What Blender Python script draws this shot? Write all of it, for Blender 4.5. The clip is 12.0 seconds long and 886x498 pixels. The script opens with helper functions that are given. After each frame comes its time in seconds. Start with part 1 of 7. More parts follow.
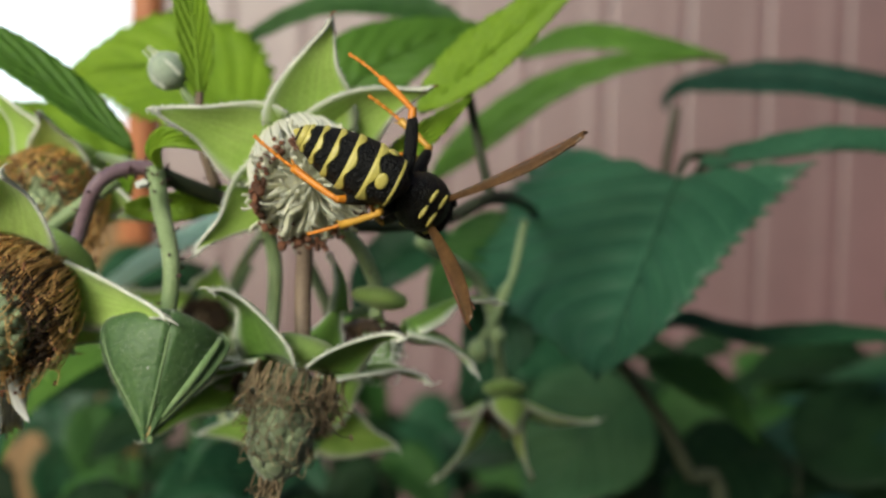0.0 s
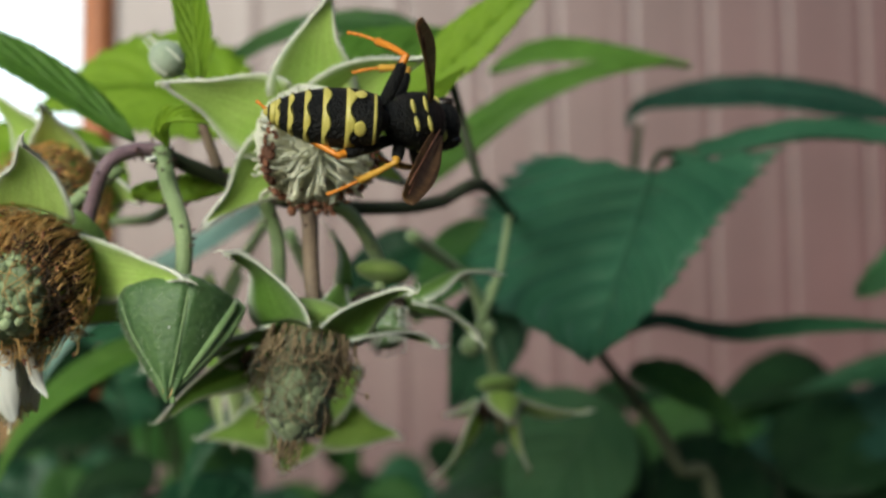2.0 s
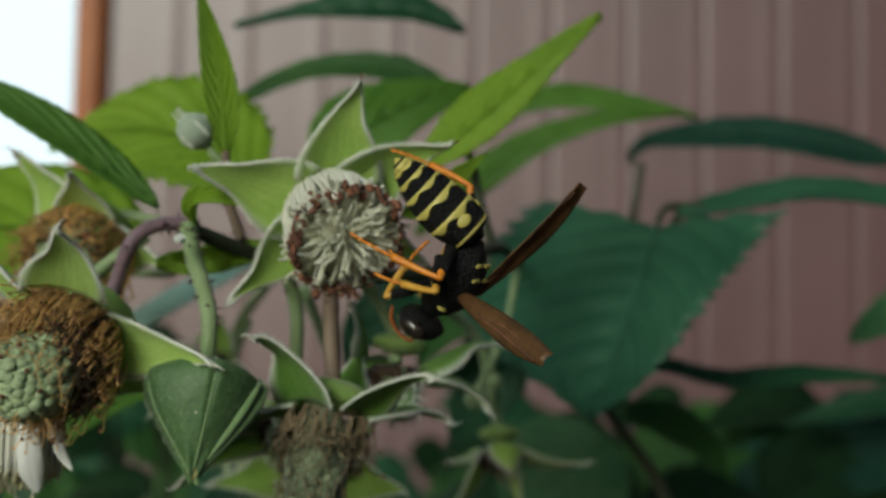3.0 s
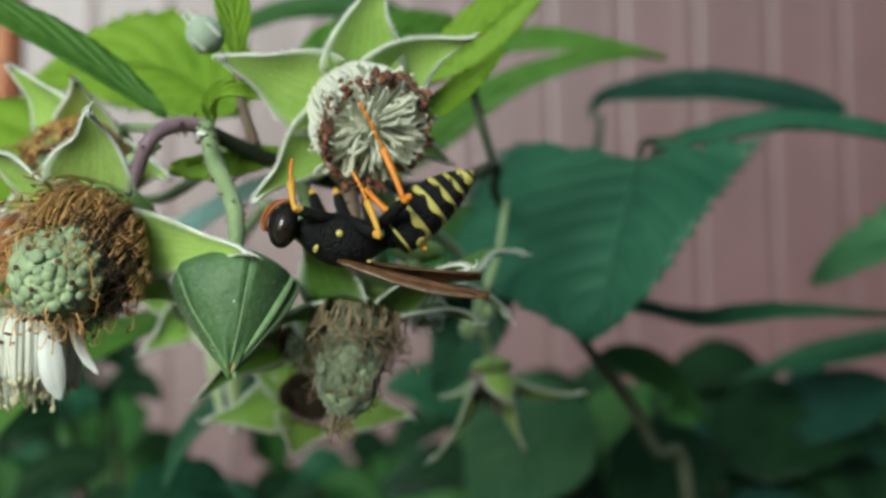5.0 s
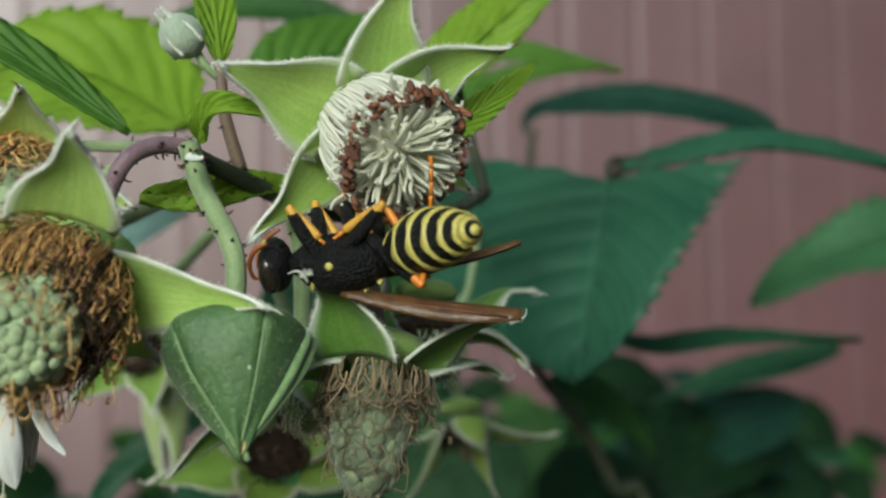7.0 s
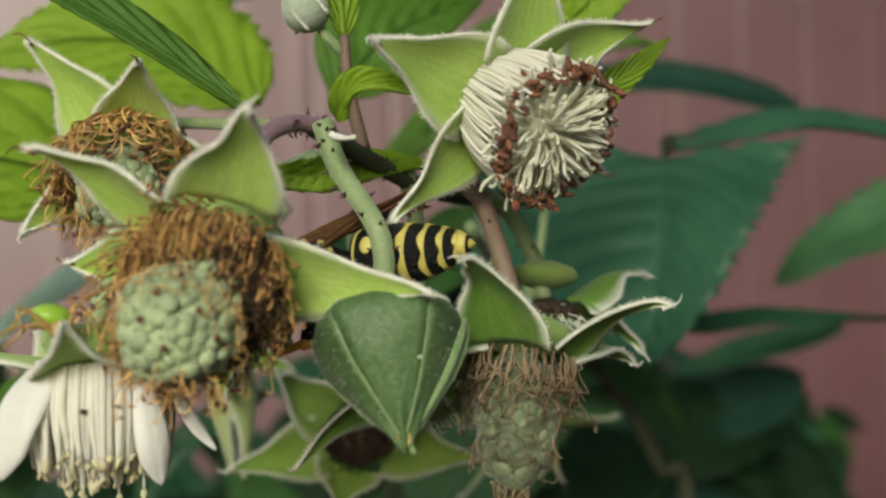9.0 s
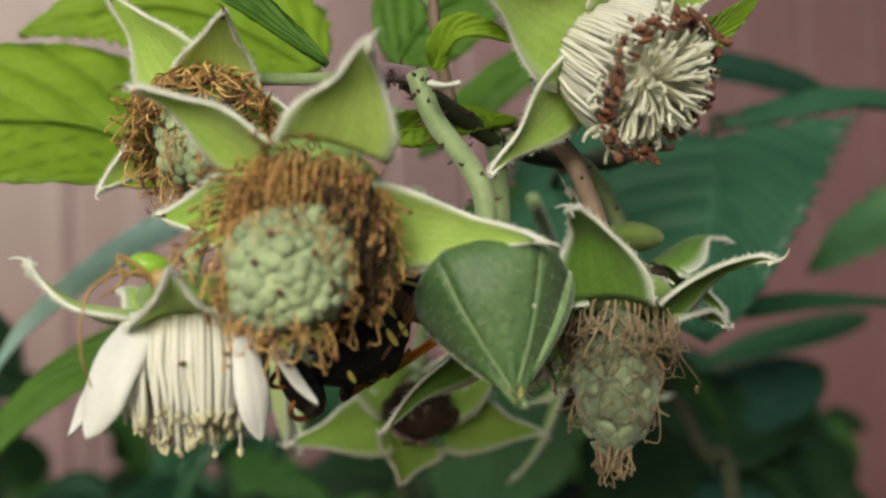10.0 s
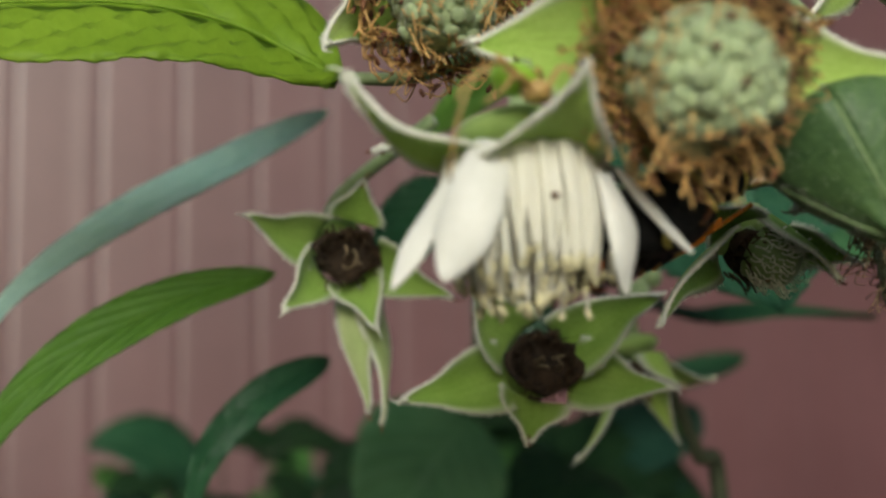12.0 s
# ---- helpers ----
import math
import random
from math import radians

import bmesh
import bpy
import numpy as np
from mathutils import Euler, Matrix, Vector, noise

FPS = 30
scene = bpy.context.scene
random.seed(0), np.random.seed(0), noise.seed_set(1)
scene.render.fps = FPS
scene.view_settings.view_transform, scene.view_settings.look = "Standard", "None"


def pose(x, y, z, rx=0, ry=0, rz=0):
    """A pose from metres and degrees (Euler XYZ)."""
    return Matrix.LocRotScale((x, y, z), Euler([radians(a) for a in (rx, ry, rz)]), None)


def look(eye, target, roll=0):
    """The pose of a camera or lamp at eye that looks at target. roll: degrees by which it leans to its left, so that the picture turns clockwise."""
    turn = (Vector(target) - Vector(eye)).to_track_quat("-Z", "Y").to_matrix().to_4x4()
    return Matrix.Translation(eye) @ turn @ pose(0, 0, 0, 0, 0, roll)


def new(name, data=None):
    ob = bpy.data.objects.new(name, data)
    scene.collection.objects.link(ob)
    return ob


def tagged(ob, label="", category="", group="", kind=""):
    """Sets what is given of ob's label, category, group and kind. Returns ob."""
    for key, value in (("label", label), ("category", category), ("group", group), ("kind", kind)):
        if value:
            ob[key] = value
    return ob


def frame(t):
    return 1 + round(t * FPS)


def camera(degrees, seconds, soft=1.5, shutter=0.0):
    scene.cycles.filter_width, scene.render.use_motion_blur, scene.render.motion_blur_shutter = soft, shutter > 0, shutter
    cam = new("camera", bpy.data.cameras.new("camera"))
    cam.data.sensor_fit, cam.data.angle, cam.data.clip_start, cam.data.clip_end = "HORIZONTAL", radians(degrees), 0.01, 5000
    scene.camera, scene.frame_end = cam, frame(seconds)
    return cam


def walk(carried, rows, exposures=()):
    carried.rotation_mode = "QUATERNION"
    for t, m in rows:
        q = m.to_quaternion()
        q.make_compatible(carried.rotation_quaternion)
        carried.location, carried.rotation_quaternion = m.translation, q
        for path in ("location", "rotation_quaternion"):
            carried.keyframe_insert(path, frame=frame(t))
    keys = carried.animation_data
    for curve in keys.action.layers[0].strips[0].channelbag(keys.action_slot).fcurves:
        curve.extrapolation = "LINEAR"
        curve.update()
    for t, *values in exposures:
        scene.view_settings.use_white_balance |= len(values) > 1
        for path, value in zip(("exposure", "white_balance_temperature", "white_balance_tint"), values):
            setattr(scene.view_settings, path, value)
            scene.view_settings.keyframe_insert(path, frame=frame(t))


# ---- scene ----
U = 0.012          # one working unit, in metres
H = 0.95           # height of the flower cluster over the ground
ORIGIN = Vector((0, 0, H))


def place(x, y, z):
    return Vector((x * U, y * U, H + z * U))


# ---- camera ----
cam = camera(44, 12.0, soft=2.4)
cam.data.dof.use_dof = True
cam.data.dof.focus_distance = 5.7 * U
cam.data.dof.aperture_fstop = 36


def camera_pose(x, y, z, yaw, pitch, roll):
    eye = place(x, y, z)
    a, b = radians(yaw), radians(pitch)
    ahead = Vector((-math.sin(a) * math.cos(b), math.cos(a) * math.cos(b), math.sin(b)))
    return look(eye, eye + ahead, roll)


walk(cam, [
    (0.0, camera_pose(0.427, 0.464, 0.387, 4.921, 0.279, 2.342)),
    (0.5, camera_pose(0.543, -0.371, 0.319, 3.713, 0.182, 1.669)),
    (1.0, camera_pose(-0.339, 0.389, -0.433, 1.609, 4.194, -1.076)),
    (1.5, camera_pose(-0.603, 0.648, -0.105, 3.265, 3.843, -0.222)),
    (2.0, camera_pose(0.152, 0.235, -0.319, 2.696, 4.002, -0.672)),
    (2.5, camera_pose(0.012, 0.005, -0.001, 1.988, 3.094, 0.951)),
    (3.0, camera_pose(-0.057, 0.023, 0.272, 2.009, 3.528, 1.099)),
    (3.5, camera_pose(-0.330, 0.058, -0.034, 2.038, 2.690, 1.438)),
    (3.7, camera_pose(-0.471, 0.125, -0.219, 1.837, 2.497, 1.376)),
    (5.3, camera_pose(-0.923, 0.167, -0.472, -3.852, 3.763, -1.319)),
    (5.5, camera_pose(-1.093, 0.275, -0.521, -4.976, 3.576, -1.731)),
    (6.0, camera_pose(-1.372, 0.435, -0.576, -6.471, 3.766, -2.354)),
    (6.5, camera_pose(-1.335, 0.753, -0.391, -7.553, 3.068, -1.488)),
    (7.0, camera_pose(-1.652, 1.266, -0.126, -9.550, 3.861, -1.155)),
    (7.2, camera_pose(-1.732, 1.292, -0.227, -9.862, 3.749, -1.733)),
    (8.8, camera_pose(-2.486, 1.638, 0.006, -11.988, 1.589, -1.163)),
    (9.0, camera_pose(-2.583, 1.652, -0.055, -11.875, 2.562, -1.292)),
    (9.5, camera_pose(-2.927, 1.789, -0.065, -11.551, 2.893, -1.126)),
    (10.0, camera_pose(-3.055, 1.926, -0.287, -12.159, 2.785, -1.221)),
    (10.5, camera_pose(-3.812, 1.985, -0.498, -13.634, 4.413, -0.663)),
    (11.0, camera_pose(-4.245, 2.448, -0.863, -16.035, 5.639, -2.130)),
    (11.5, camera_pose(-4.806, 3.018, -1.005, -22.064, 7.153, -2.452)),
    (12.0, camera_pose(-5.181, 3.459, -1.214, -24.654, 7.177, -1.273)),
], exposures=[
    (0, 0.38, 6350, 2.2), (0.5, 0.38, 6350, 2.2), (1, -0.12, 6250, 2.2), (1.5, -0.43, 6150, 1.2), (2, 0.33, 6150, -0.8), (2.5, -0.31, 6050, -3.3), (3.7, -0.36, 6050, -3.3), (5.3, 0.55, 5530, -6.3), (6.5, 0.52, 5530, -6.3), (7, 0.32, 5730, -2.8), (9, 0.27, 6550, 4.2), (10, 0.32, 6550, 5.2), (10.5, 0.15, 6550, 5.2), (11.5, -0.03, 6450, 3.2), (12, 0.23, 6350, 3.2),
])

# ---- sky and sun ----
world = bpy.data.worlds.new("world")
scene.world = world
world.use_nodes = True
wn, wl = world.node_tree.nodes, world.node_tree.links
sky = wn.new("ShaderNodeTexSky")
sky.sky_type = "NISHITA"
sky.sun_disc = False
sky.sun_elevation = radians(21)
sky.sun_rotation = radians(-156)
sky.dust_density = 4.0
sky.ozone_density = 0.6
bg = next(n for n in wn if n.type == "BACKGROUND")
bg.inputs["Strength"].default_value = 0.07
wl.new(sky.outputs["Color"], bg.inputs["Color"])
sun_data = bpy.data.lights.new("sun", "SUN")
sun_data.energy = 2.0
sun_data.angle = radians(22)
sun_data.color = (1.0, 0.98, 0.93)
sun = new("sun", sun_data)
sun.matrix_world = look((0, 0, 0), (0.36, 0.86, -0.36))

# ---- materials ----


def material(name, low, high, rough=0.5, scale=300.0, fine=2500.0, bump=0.15, sheen=0.0, glow=0.0, metal=0.0, distance=0.0002, clear=0.0, vary=0.0, strands=0.0):
    """Two colours mixed by a coarse and a fine noise, with relief; glow: the share of light that passes each face of a thin leaf."""
    m = bpy.data.materials.new(name)
    m.use_nodes = True
    n, l = m.node_tree.nodes, m.node_tree.links
    p = next(k for k in n if k.type == "BSDF_PRINCIPLED")
    out = next(k for k in n if k.type == "OUTPUT_MATERIAL")
    co = n.new("ShaderNodeTexCoord")
    a, b = n.new("ShaderNodeTexNoise"), n.new("ShaderNodeTexNoise")
    a.inputs["Scale"].default_value, b.inputs["Scale"].default_value = scale, fine
    a.inputs["Detail"].default_value, b.inputs["Detail"].default_value = 4.0, 3.0
    l.new(co.outputs["Object"], a.inputs["Vector"])
    l.new(co.outputs["Object"], b.inputs["Vector"])
    add = n.new("ShaderNodeMath")
    add.operation = "MULTIPLY_ADD"
    l.new(b.outputs["Fac"], add.inputs[0])
    add.inputs[1].default_value = 0.45
    l.new(a.outputs["Fac"], add.inputs[2])
    ramp = n.new("ShaderNodeMapRange")
    ramp.inputs["From Min"].default_value, ramp.inputs["From Max"].default_value = 0.45, 1.0
    l.new(add.outputs[0], ramp.inputs["Value"])
    mix = n.new("ShaderNodeMix")
    mix.data_type = "RGBA"
    mix.inputs["A"].default_value, mix.inputs["B"].default_value = (*low, 1), (*high, 1)
    l.new(ramp.outputs["Result"], mix.inputs["Factor"])
    colour = mix.outputs["Result"]
    if vary:
        info = n.new("ShaderNodeObjectInfo")
        hue = n.new("ShaderNodeHueSaturation")
        span = n.new("ShaderNodeMapRange")
        span.inputs["To Min"].default_value, span.inputs["To Max"].default_value = 1 - vary, 1 + vary
        l.new(info.outputs["Random"], span.inputs["Value"])
        l.new(span.outputs["Result"], hue.inputs["Value"])
        l.new(colour, hue.inputs["Color"])
        colour = hue.outputs["Color"]
    if strands:
        geo = n.new("ShaderNodeNewGeometry")
        shade = n.new("ShaderNodeHueSaturation")
        run = n.new("ShaderNodeMapRange")
        run.inputs["To Min"].default_value, run.inputs["To Max"].default_value = 1 - strands, 1 + strands
        l.new(geo.outputs["Random Per Island"], run.inputs["Value"])
        l.new(run.outputs["Result"], shade.inputs["Value"])
        l.new(colour, shade.inputs["Color"])
        colour = shade.outputs["Color"]
    l.new(colour, p.inputs["Base Color"])
    p.inputs["Roughness"].default_value = rough
    p.inputs["Metallic"].default_value = metal
    p.inputs["Coat Weight"].default_value = clear
    p.inputs["Sheen Weight"].default_value = sheen
    bp = n.new("ShaderNodeBump")
    bp.inputs["Strength"].default_value = bump
    bp.inputs["Distance"].default_value = distance
    l.new(b.outputs["Fac"], bp.inputs["Height"])
    l.new(bp.outputs["Normal"], p.inputs["Normal"])
    if glow:
        t = n.new("ShaderNodeBsdfTranslucent")
        through_mix = n.new("ShaderNodeMix")
        through_mix.data_type = "RGBA"
        through_mix.inputs["A"].default_value = (*(math.sqrt(k) for k in low), 1)
        through_mix.inputs["B"].default_value = (*(math.sqrt(k) for k in high), 1)
        l.new(ramp.outputs["Result"], through_mix.inputs["Factor"])
        l.new(through_mix.outputs["Result"], t.inputs["Color"])
        ms = n.new("ShaderNodeMixShader")
        ms.inputs["Fac"].default_value = glow
        l.new(p.outputs["BSDF"], ms.inputs[1])
        l.new(t.outputs["BSDF"], ms.inputs[2])
        l.new(ms.outputs["Shader"], out.inputs["Surface"])
    return m


def leaf_material(name, low, high, vein, glow=0.35, rough=0.55):
    """A leaf blade with a paler midrib and side veins, laid out by the blade's own map."""
    m = material(name, low, high, rough, 120, 1800, 0.25, glow=glow)
    next(k for k in m.node_tree.nodes if k.type == "BSDF_PRINCIPLED").inputs["Specular IOR Level"].default_value = 0.25
    n, l = m.node_tree.nodes, m.node_tree.links
    uv = n.new("ShaderNodeUVMap")
    uv.uv_map = "blade"
    sep = n.new("ShaderNodeSeparateXYZ")
    l.new(uv.outputs["UV"], sep.inputs["Vector"])

    def calc(op, a, b=0.0, c=0.0):
        k = n.new("ShaderNodeMath")
        k.operation = op
        for i, x in enumerate((a, b, c)):
            if isinstance(x, (int, float)):
                k.inputs[i].default_value = x
            else:
                l.new(x, k.inputs[i])
        return k.outputs[0]

    across = calc("ABSOLUTE", calc("MULTIPLY_ADD", sep.outputs["X"], 2.0, -1.0))
    mid = calc("LESS_THAN", across, 0.035)
    phase = calc("FRACT", calc("MULTIPLY", calc("SUBTRACT", sep.outputs["Y"], calc("MULTIPLY", across, 0.34)), 8.0))
    side = calc("LESS_THAN", calc("ABSOLUTE", calc("SUBTRACT", phase, 0.5)), 0.06)
    mask = calc("MULTIPLY", calc("MAXIMUM", mid, calc("MULTIPLY", side, 0.55)), 0.75)
    p = next(k for k in n if k.type == "BSDF_PRINCIPLED")
    quilt = n.new("ShaderNodeBump")
    quilt.inputs["Strength"].default_value, quilt.inputs["Distance"].default_value = 0.45, 0.0005
    l.new(calc("POWER", calc("ABSOLUTE", calc("MULTIPLY_ADD", phase, 2.0, -1.0)), 0.6), quilt.inputs["Height"])
    cells = n.new("ShaderNodeTexVoronoi")
    cells.inputs["Scale"].default_value = 900.0
    l.new(next(k for k in n if k.type == "TEX_COORD").outputs["Object"], cells.inputs["Vector"])
    pucker = n.new("ShaderNodeBump")
    pucker.inputs["Strength"].default_value, pucker.inputs["Distance"].default_value = 0.35, 0.0003
    l.new(cells.outputs["Distance"], pucker.inputs["Height"])
    l.new(quilt.outputs["Normal"], pucker.inputs["Normal"])
    l.new(pucker.outputs["Normal"], p.inputs["Normal"])
    old = p.inputs["Base Color"].links[0].from_socket
    mix = n.new("ShaderNodeMix")
    mix.data_type = "RGBA"
    mix.inputs["B"].default_value = (*vein, 1)
    l.new(mask, mix.inputs["Factor"])
    l.new(old, mix.inputs["A"])
    l.new(mix.outputs["Result"], p.inputs["Base Color"])
    return m


def sepal_material(name, low, high, glow, sheen):
    """A velvety sepal: faint lengthwise veins and a margin that pales into white felt, laid out by the blade's own map."""
    m = material(name, low, high, 0.7, 220, 3500, 0.3, sheen=sheen, glow=glow)
    n, l = m.node_tree.nodes, m.node_tree.links
    p = next(k for k in n if k.type == "BSDF_PRINCIPLED")
    t = next(k for k in n if k.type == "BSDF_TRANSLUCENT")
    p.inputs["Specular IOR Level"].default_value = 0.2
    uv = n.new("ShaderNodeUVMap")
    uv.uv_map = "blade"
    stretch = n.new("ShaderNodeMapping")
    stretch.inputs["Scale"].default_value = (14.0, 1.6, 1.0)
    l.new(uv.outputs["UV"], stretch.inputs["Vector"])
    veins = n.new("ShaderNodeTexNoise")
    veins.inputs["Scale"].default_value, veins.inputs["Detail"].default_value = 1.0, 3.0
    l.new(stretch.outputs["Vector"], veins.inputs["Vector"])
    tone = n.new("ShaderNodeMapRange")
    tone.inputs["From Min"].default_value, tone.inputs["From Max"].default_value = 0.3, 0.7
    tone.inputs["To Min"].default_value, tone.inputs["To Max"].default_value = 0.92, 1.1
    l.new(veins.outputs["Fac"], tone.inputs["Value"])
    sep = n.new("ShaderNodeSeparateXYZ")
    l.new(uv.outputs["UV"], sep.inputs["Vector"])
    twice = n.new("ShaderNodeMath")
    twice.operation = "MULTIPLY_ADD"
    twice.inputs[1].default_value, twice.inputs[2].default_value = 2.0, -1.0
    l.new(sep.outputs["X"], twice.inputs[0])
    across = n.new("ShaderNodeMath")
    across.operation = "ABSOLUTE"
    l.new(twice.outputs[0], across.inputs[0])
    felt = n.new("ShaderNodeMapRange")
    felt.interpolation_type = "SMOOTHSTEP"
    felt.inputs["From Min"].default_value, felt.inputs["From Max"].default_value = 0.72, 1.02
    felt.inputs["To Max"].default_value = 0.7
    l.new(across.outputs[0], felt.inputs["Value"])
    for shader, socket in ((p, "Base Color"), (t, "Color")):
        old = shader.inputs[socket].links[0].from_socket
        hue = n.new("ShaderNodeHueSaturation")
        l.new(tone.outputs["Result"], hue.inputs["Value"])
        l.new(old, hue.inputs["Color"])
        mix = n.new("ShaderNodeMix")
        mix.data_type = "RGBA"
        mix.inputs["B"].default_value = (0.66, 0.70, 0.58, 1)
        l.new(felt.outputs["Result"], mix.inputs["Factor"])
        l.new(hue.outputs["Color"], mix.inputs["A"])
        l.new(mix.outputs["Result"], shader.inputs[socket])
    return m


SEPAL = sepal_material("sepal_green", (0.31, 0.50, 0.075), (0.50, 0.68, 0.18), 0.34, 0.3)
# sepal green darkened for the lower and rear calyces, shade included in the colour
SEPAL_SHADED = sepal_material("sepal_shaded_green", (0.10, 0.22, 0.025), (0.19, 0.34, 0.06), 0.25, 0.2)
SEPAL_PALE = sepal_material("sepal_pale_green", (0.30, 0.40, 0.14), (0.46, 0.54, 0.26), 0.3, 0.3)
SEPAL_MID = sepal_material("sepal_mid_green", (0.19, 0.34, 0.045), (0.33, 0.50, 0.11), 0.3, 0.25)
CALYX_GREEN = material("calyx_green", (0.20, 0.34, 0.06), (0.36, 0.5, 0.15), 0.7, 350, 3500, 0.4, sheen=0.3, glow=0.3)
FELT = material("white_felt", (0.58, 0.60, 0.50), (0.80, 0.81, 0.72), 0.9, 600, 5000, 0.6, sheen=0.5)
GREY_FELT = material("grey_felt", (0.24, 0.31, 0.22), (0.42, 0.48, 0.38), 0.9, 300, 4000, 0.5, sheen=0.4)
RIDGE_BUD = material("bud_ridge", (0.10, 0.18, 0.06), (0.22, 0.32, 0.14), 0.7, 400, 4000, 0.4, sheen=0.3)
BUD = material("bud_green", (0.024, 0.07, 0.022), (0.115, 0.205, 0.065), 0.55, 110, 2500, 0.5, sheen=0.06)
RIDGE = material("ridge_pale", (0.12, 0.22, 0.07), (0.25, 0.36, 0.15), 0.7, 400, 4000, 0.4, sheen=0.4)
FILAMENT = material("filament_white", (0.86, 0.85, 0.73), (0.95, 0.94, 0.87), 0.5, 500, 4000, 0.2, glow=0.4, strands=0.06)
STYLE = material("style_pale_green", (0.84, 0.84, 0.66), (0.94, 0.94, 0.82), 0.55, 500, 4000, 0.2, glow=0.45)
CREAM = material("filament_cream", (0.70, 0.65, 0.38), (0.88, 0.84, 0.60), 0.5, 500, 4000, 0.2, glow=0.45)
ANTHER = material("anther_brown", (0.055, 0.022, 0.012), (0.25, 0.10, 0.05), 0.8, 900, 6000, 0.6, strands=0.5)
WITHERED = material("withered_brown", (0.42, 0.23, 0.07), (0.84, 0.56, 0.23), 0.7, 250, 4000, 0.4, glow=0.25, strands=0.5)
WITHERED_DARK = material("withered_dark", (0.09, 0.06, 0.03), (0.36, 0.27, 0.16), 0.8, 250, 4000, 0.4, glow=0.15, strands=0.5)
DRUPE = material("drupelet_green", (0.19, 0.27, 0.125), (0.40, 0.47, 0.27), 0.65, 260, 3000, 0.4, sheen=0.3, vary=0.18)
DRUPE_GREY = material("drupelet_grey_green", (0.06, 0.085, 0.04), (0.19, 0.225, 0.12), 0.7, 400, 3000, 0.4, sheen=0.3, vary=0.2)
PETAL = material("petal_white", (0.78, 0.79, 0.74), (0.9, 0.9, 0.87), 0.55, 250, 2500, 0.15, glow=0.25)
DARK = material("dried_core", (0.01, 0.006, 0.003), (0.075, 0.04, 0.015), 0.75, 400, 3000, 0.7, distance=0.0005, strands=0.5)
STEM = material("stem_green", (0.13, 0.2, 0.07), (0.28, 0.36, 0.17), 0.6, 300, 3000, 0.3, sheen=0.3)
STEM_PURPLE = material("stem_purple", (0.1, 0.05, 0.07), (0.22, 0.14, 0.17), 0.55, 200, 3000, 0.3, sheen=0.3)
# stem green again, darkened for the shade among the leaves
STEM_SHADE = material("stem_shaded_green", (0.02, 0.026, 0.012), (0.05, 0.06, 0.03), 0.75, 200, 3000, 0.3)
STEM_BROWN = material("stem_brown", (0.1, 0.06, 0.045), (0.22, 0.16, 0.11), 0.65, 200, 3000, 0.3)
PRICKLE = material("prickle_dark", (0.03, 0.012, 0.012), (0.1, 0.04, 0.04), 0.5, 900, 5000, 0.2)
LEAF = leaf_material("leaf_green", (0.011, 0.05, 0.021), (0.026, 0.09, 0.038), (0.06, 0.15, 0.075), 0.15, 0.42)
LEAF_BROAD = leaf_material("leaf_broad_green", (0.019, 0.074, 0.038), (0.04, 0.12, 0.064), (0.06, 0.16, 0.09), 0.15, 0.42)
LEAF_LIGHT = leaf_material("leaf_light_green", (0.17, 0.30, 0.02), (0.28, 0.44, 0.035), (0.11, 0.21, 0.02), 0.38)
LEAF_PALE = leaf_material("leaf_pale_underside", (0.38, 0.62, 0.55), (0.50, 0.72, 0.65), (0.50, 0.68, 0.6), 0.3)
LEAF_MID = leaf_material("leaf_mid_green", (0.024, 0.08, 0.015), (0.05, 0.135, 0.027), (0.08, 0.18, 0.05), 0.25)
LEAF_YOUNG = leaf_material("leaf_young_green", (0.07, 0.165, 0.018), (0.115, 0.25, 0.034), (0.08, 0.18, 0.025), 0.34)
LEAF_FRESH = leaf_material("leaf_fresh_green", (0.032, 0.1, 0.038), (0.06, 0.155, 0.062), (0.1, 0.22, 0.11), 0.15)
# undergrowth greens: shade under the plants is put into their near-black base colour
LEAF_BLUE_SHADED = leaf_material("leaf_blue_green_shaded", (0.008, 0.032, 0.021), (0.018, 0.056, 0.037), (0.036, 0.09, 0.06), 0.05)
LEAF_SHADED = leaf_material("leaf_shaded_green", (0.005, 0.018, 0.006), (0.013, 0.036, 0.012), (0.024, 0.055, 0.021), 0.05)
PAINT = material("red_brown_paint", (0.094, 0.038, 0.042), (0.13, 0.056, 0.062), 0.45, 6, 60, 0.06, distance=0.002, vary=0.03)
next(k for k in PAINT.node_tree.nodes if k.type == "BSDF_PRINCIPLED").inputs["IOR"].default_value = 1.85
for shade in (LEAF_BLUE_SHADED, LEAF_SHADED):
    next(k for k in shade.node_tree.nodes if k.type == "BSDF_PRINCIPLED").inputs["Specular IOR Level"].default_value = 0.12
PAINT_ORANGE = material("orange_brown_paint", (0.36, 0.12, 0.05), (0.48, 0.19, 0.08), 0.5, 8, 60, 0.1, distance=0.002)
# dark surface of the two added walls out of view
BLOCKER = material("blocker_dark", (0.035, 0.04, 0.03), (0.07, 0.075, 0.05), 0.8, 6, 80, 0.3, distance=0.002)
BEIGE = material("beige_timber", (0.34, 0.21, 0.10), (0.48, 0.31, 0.16), 0.7, 6, 80, 0.2, distance=0.002)
SOIL = material("soil", (0.02, 0.02, 0.012), (0.06, 0.055, 0.03), 0.95, 2, 30, 0.6, distance=0.02)

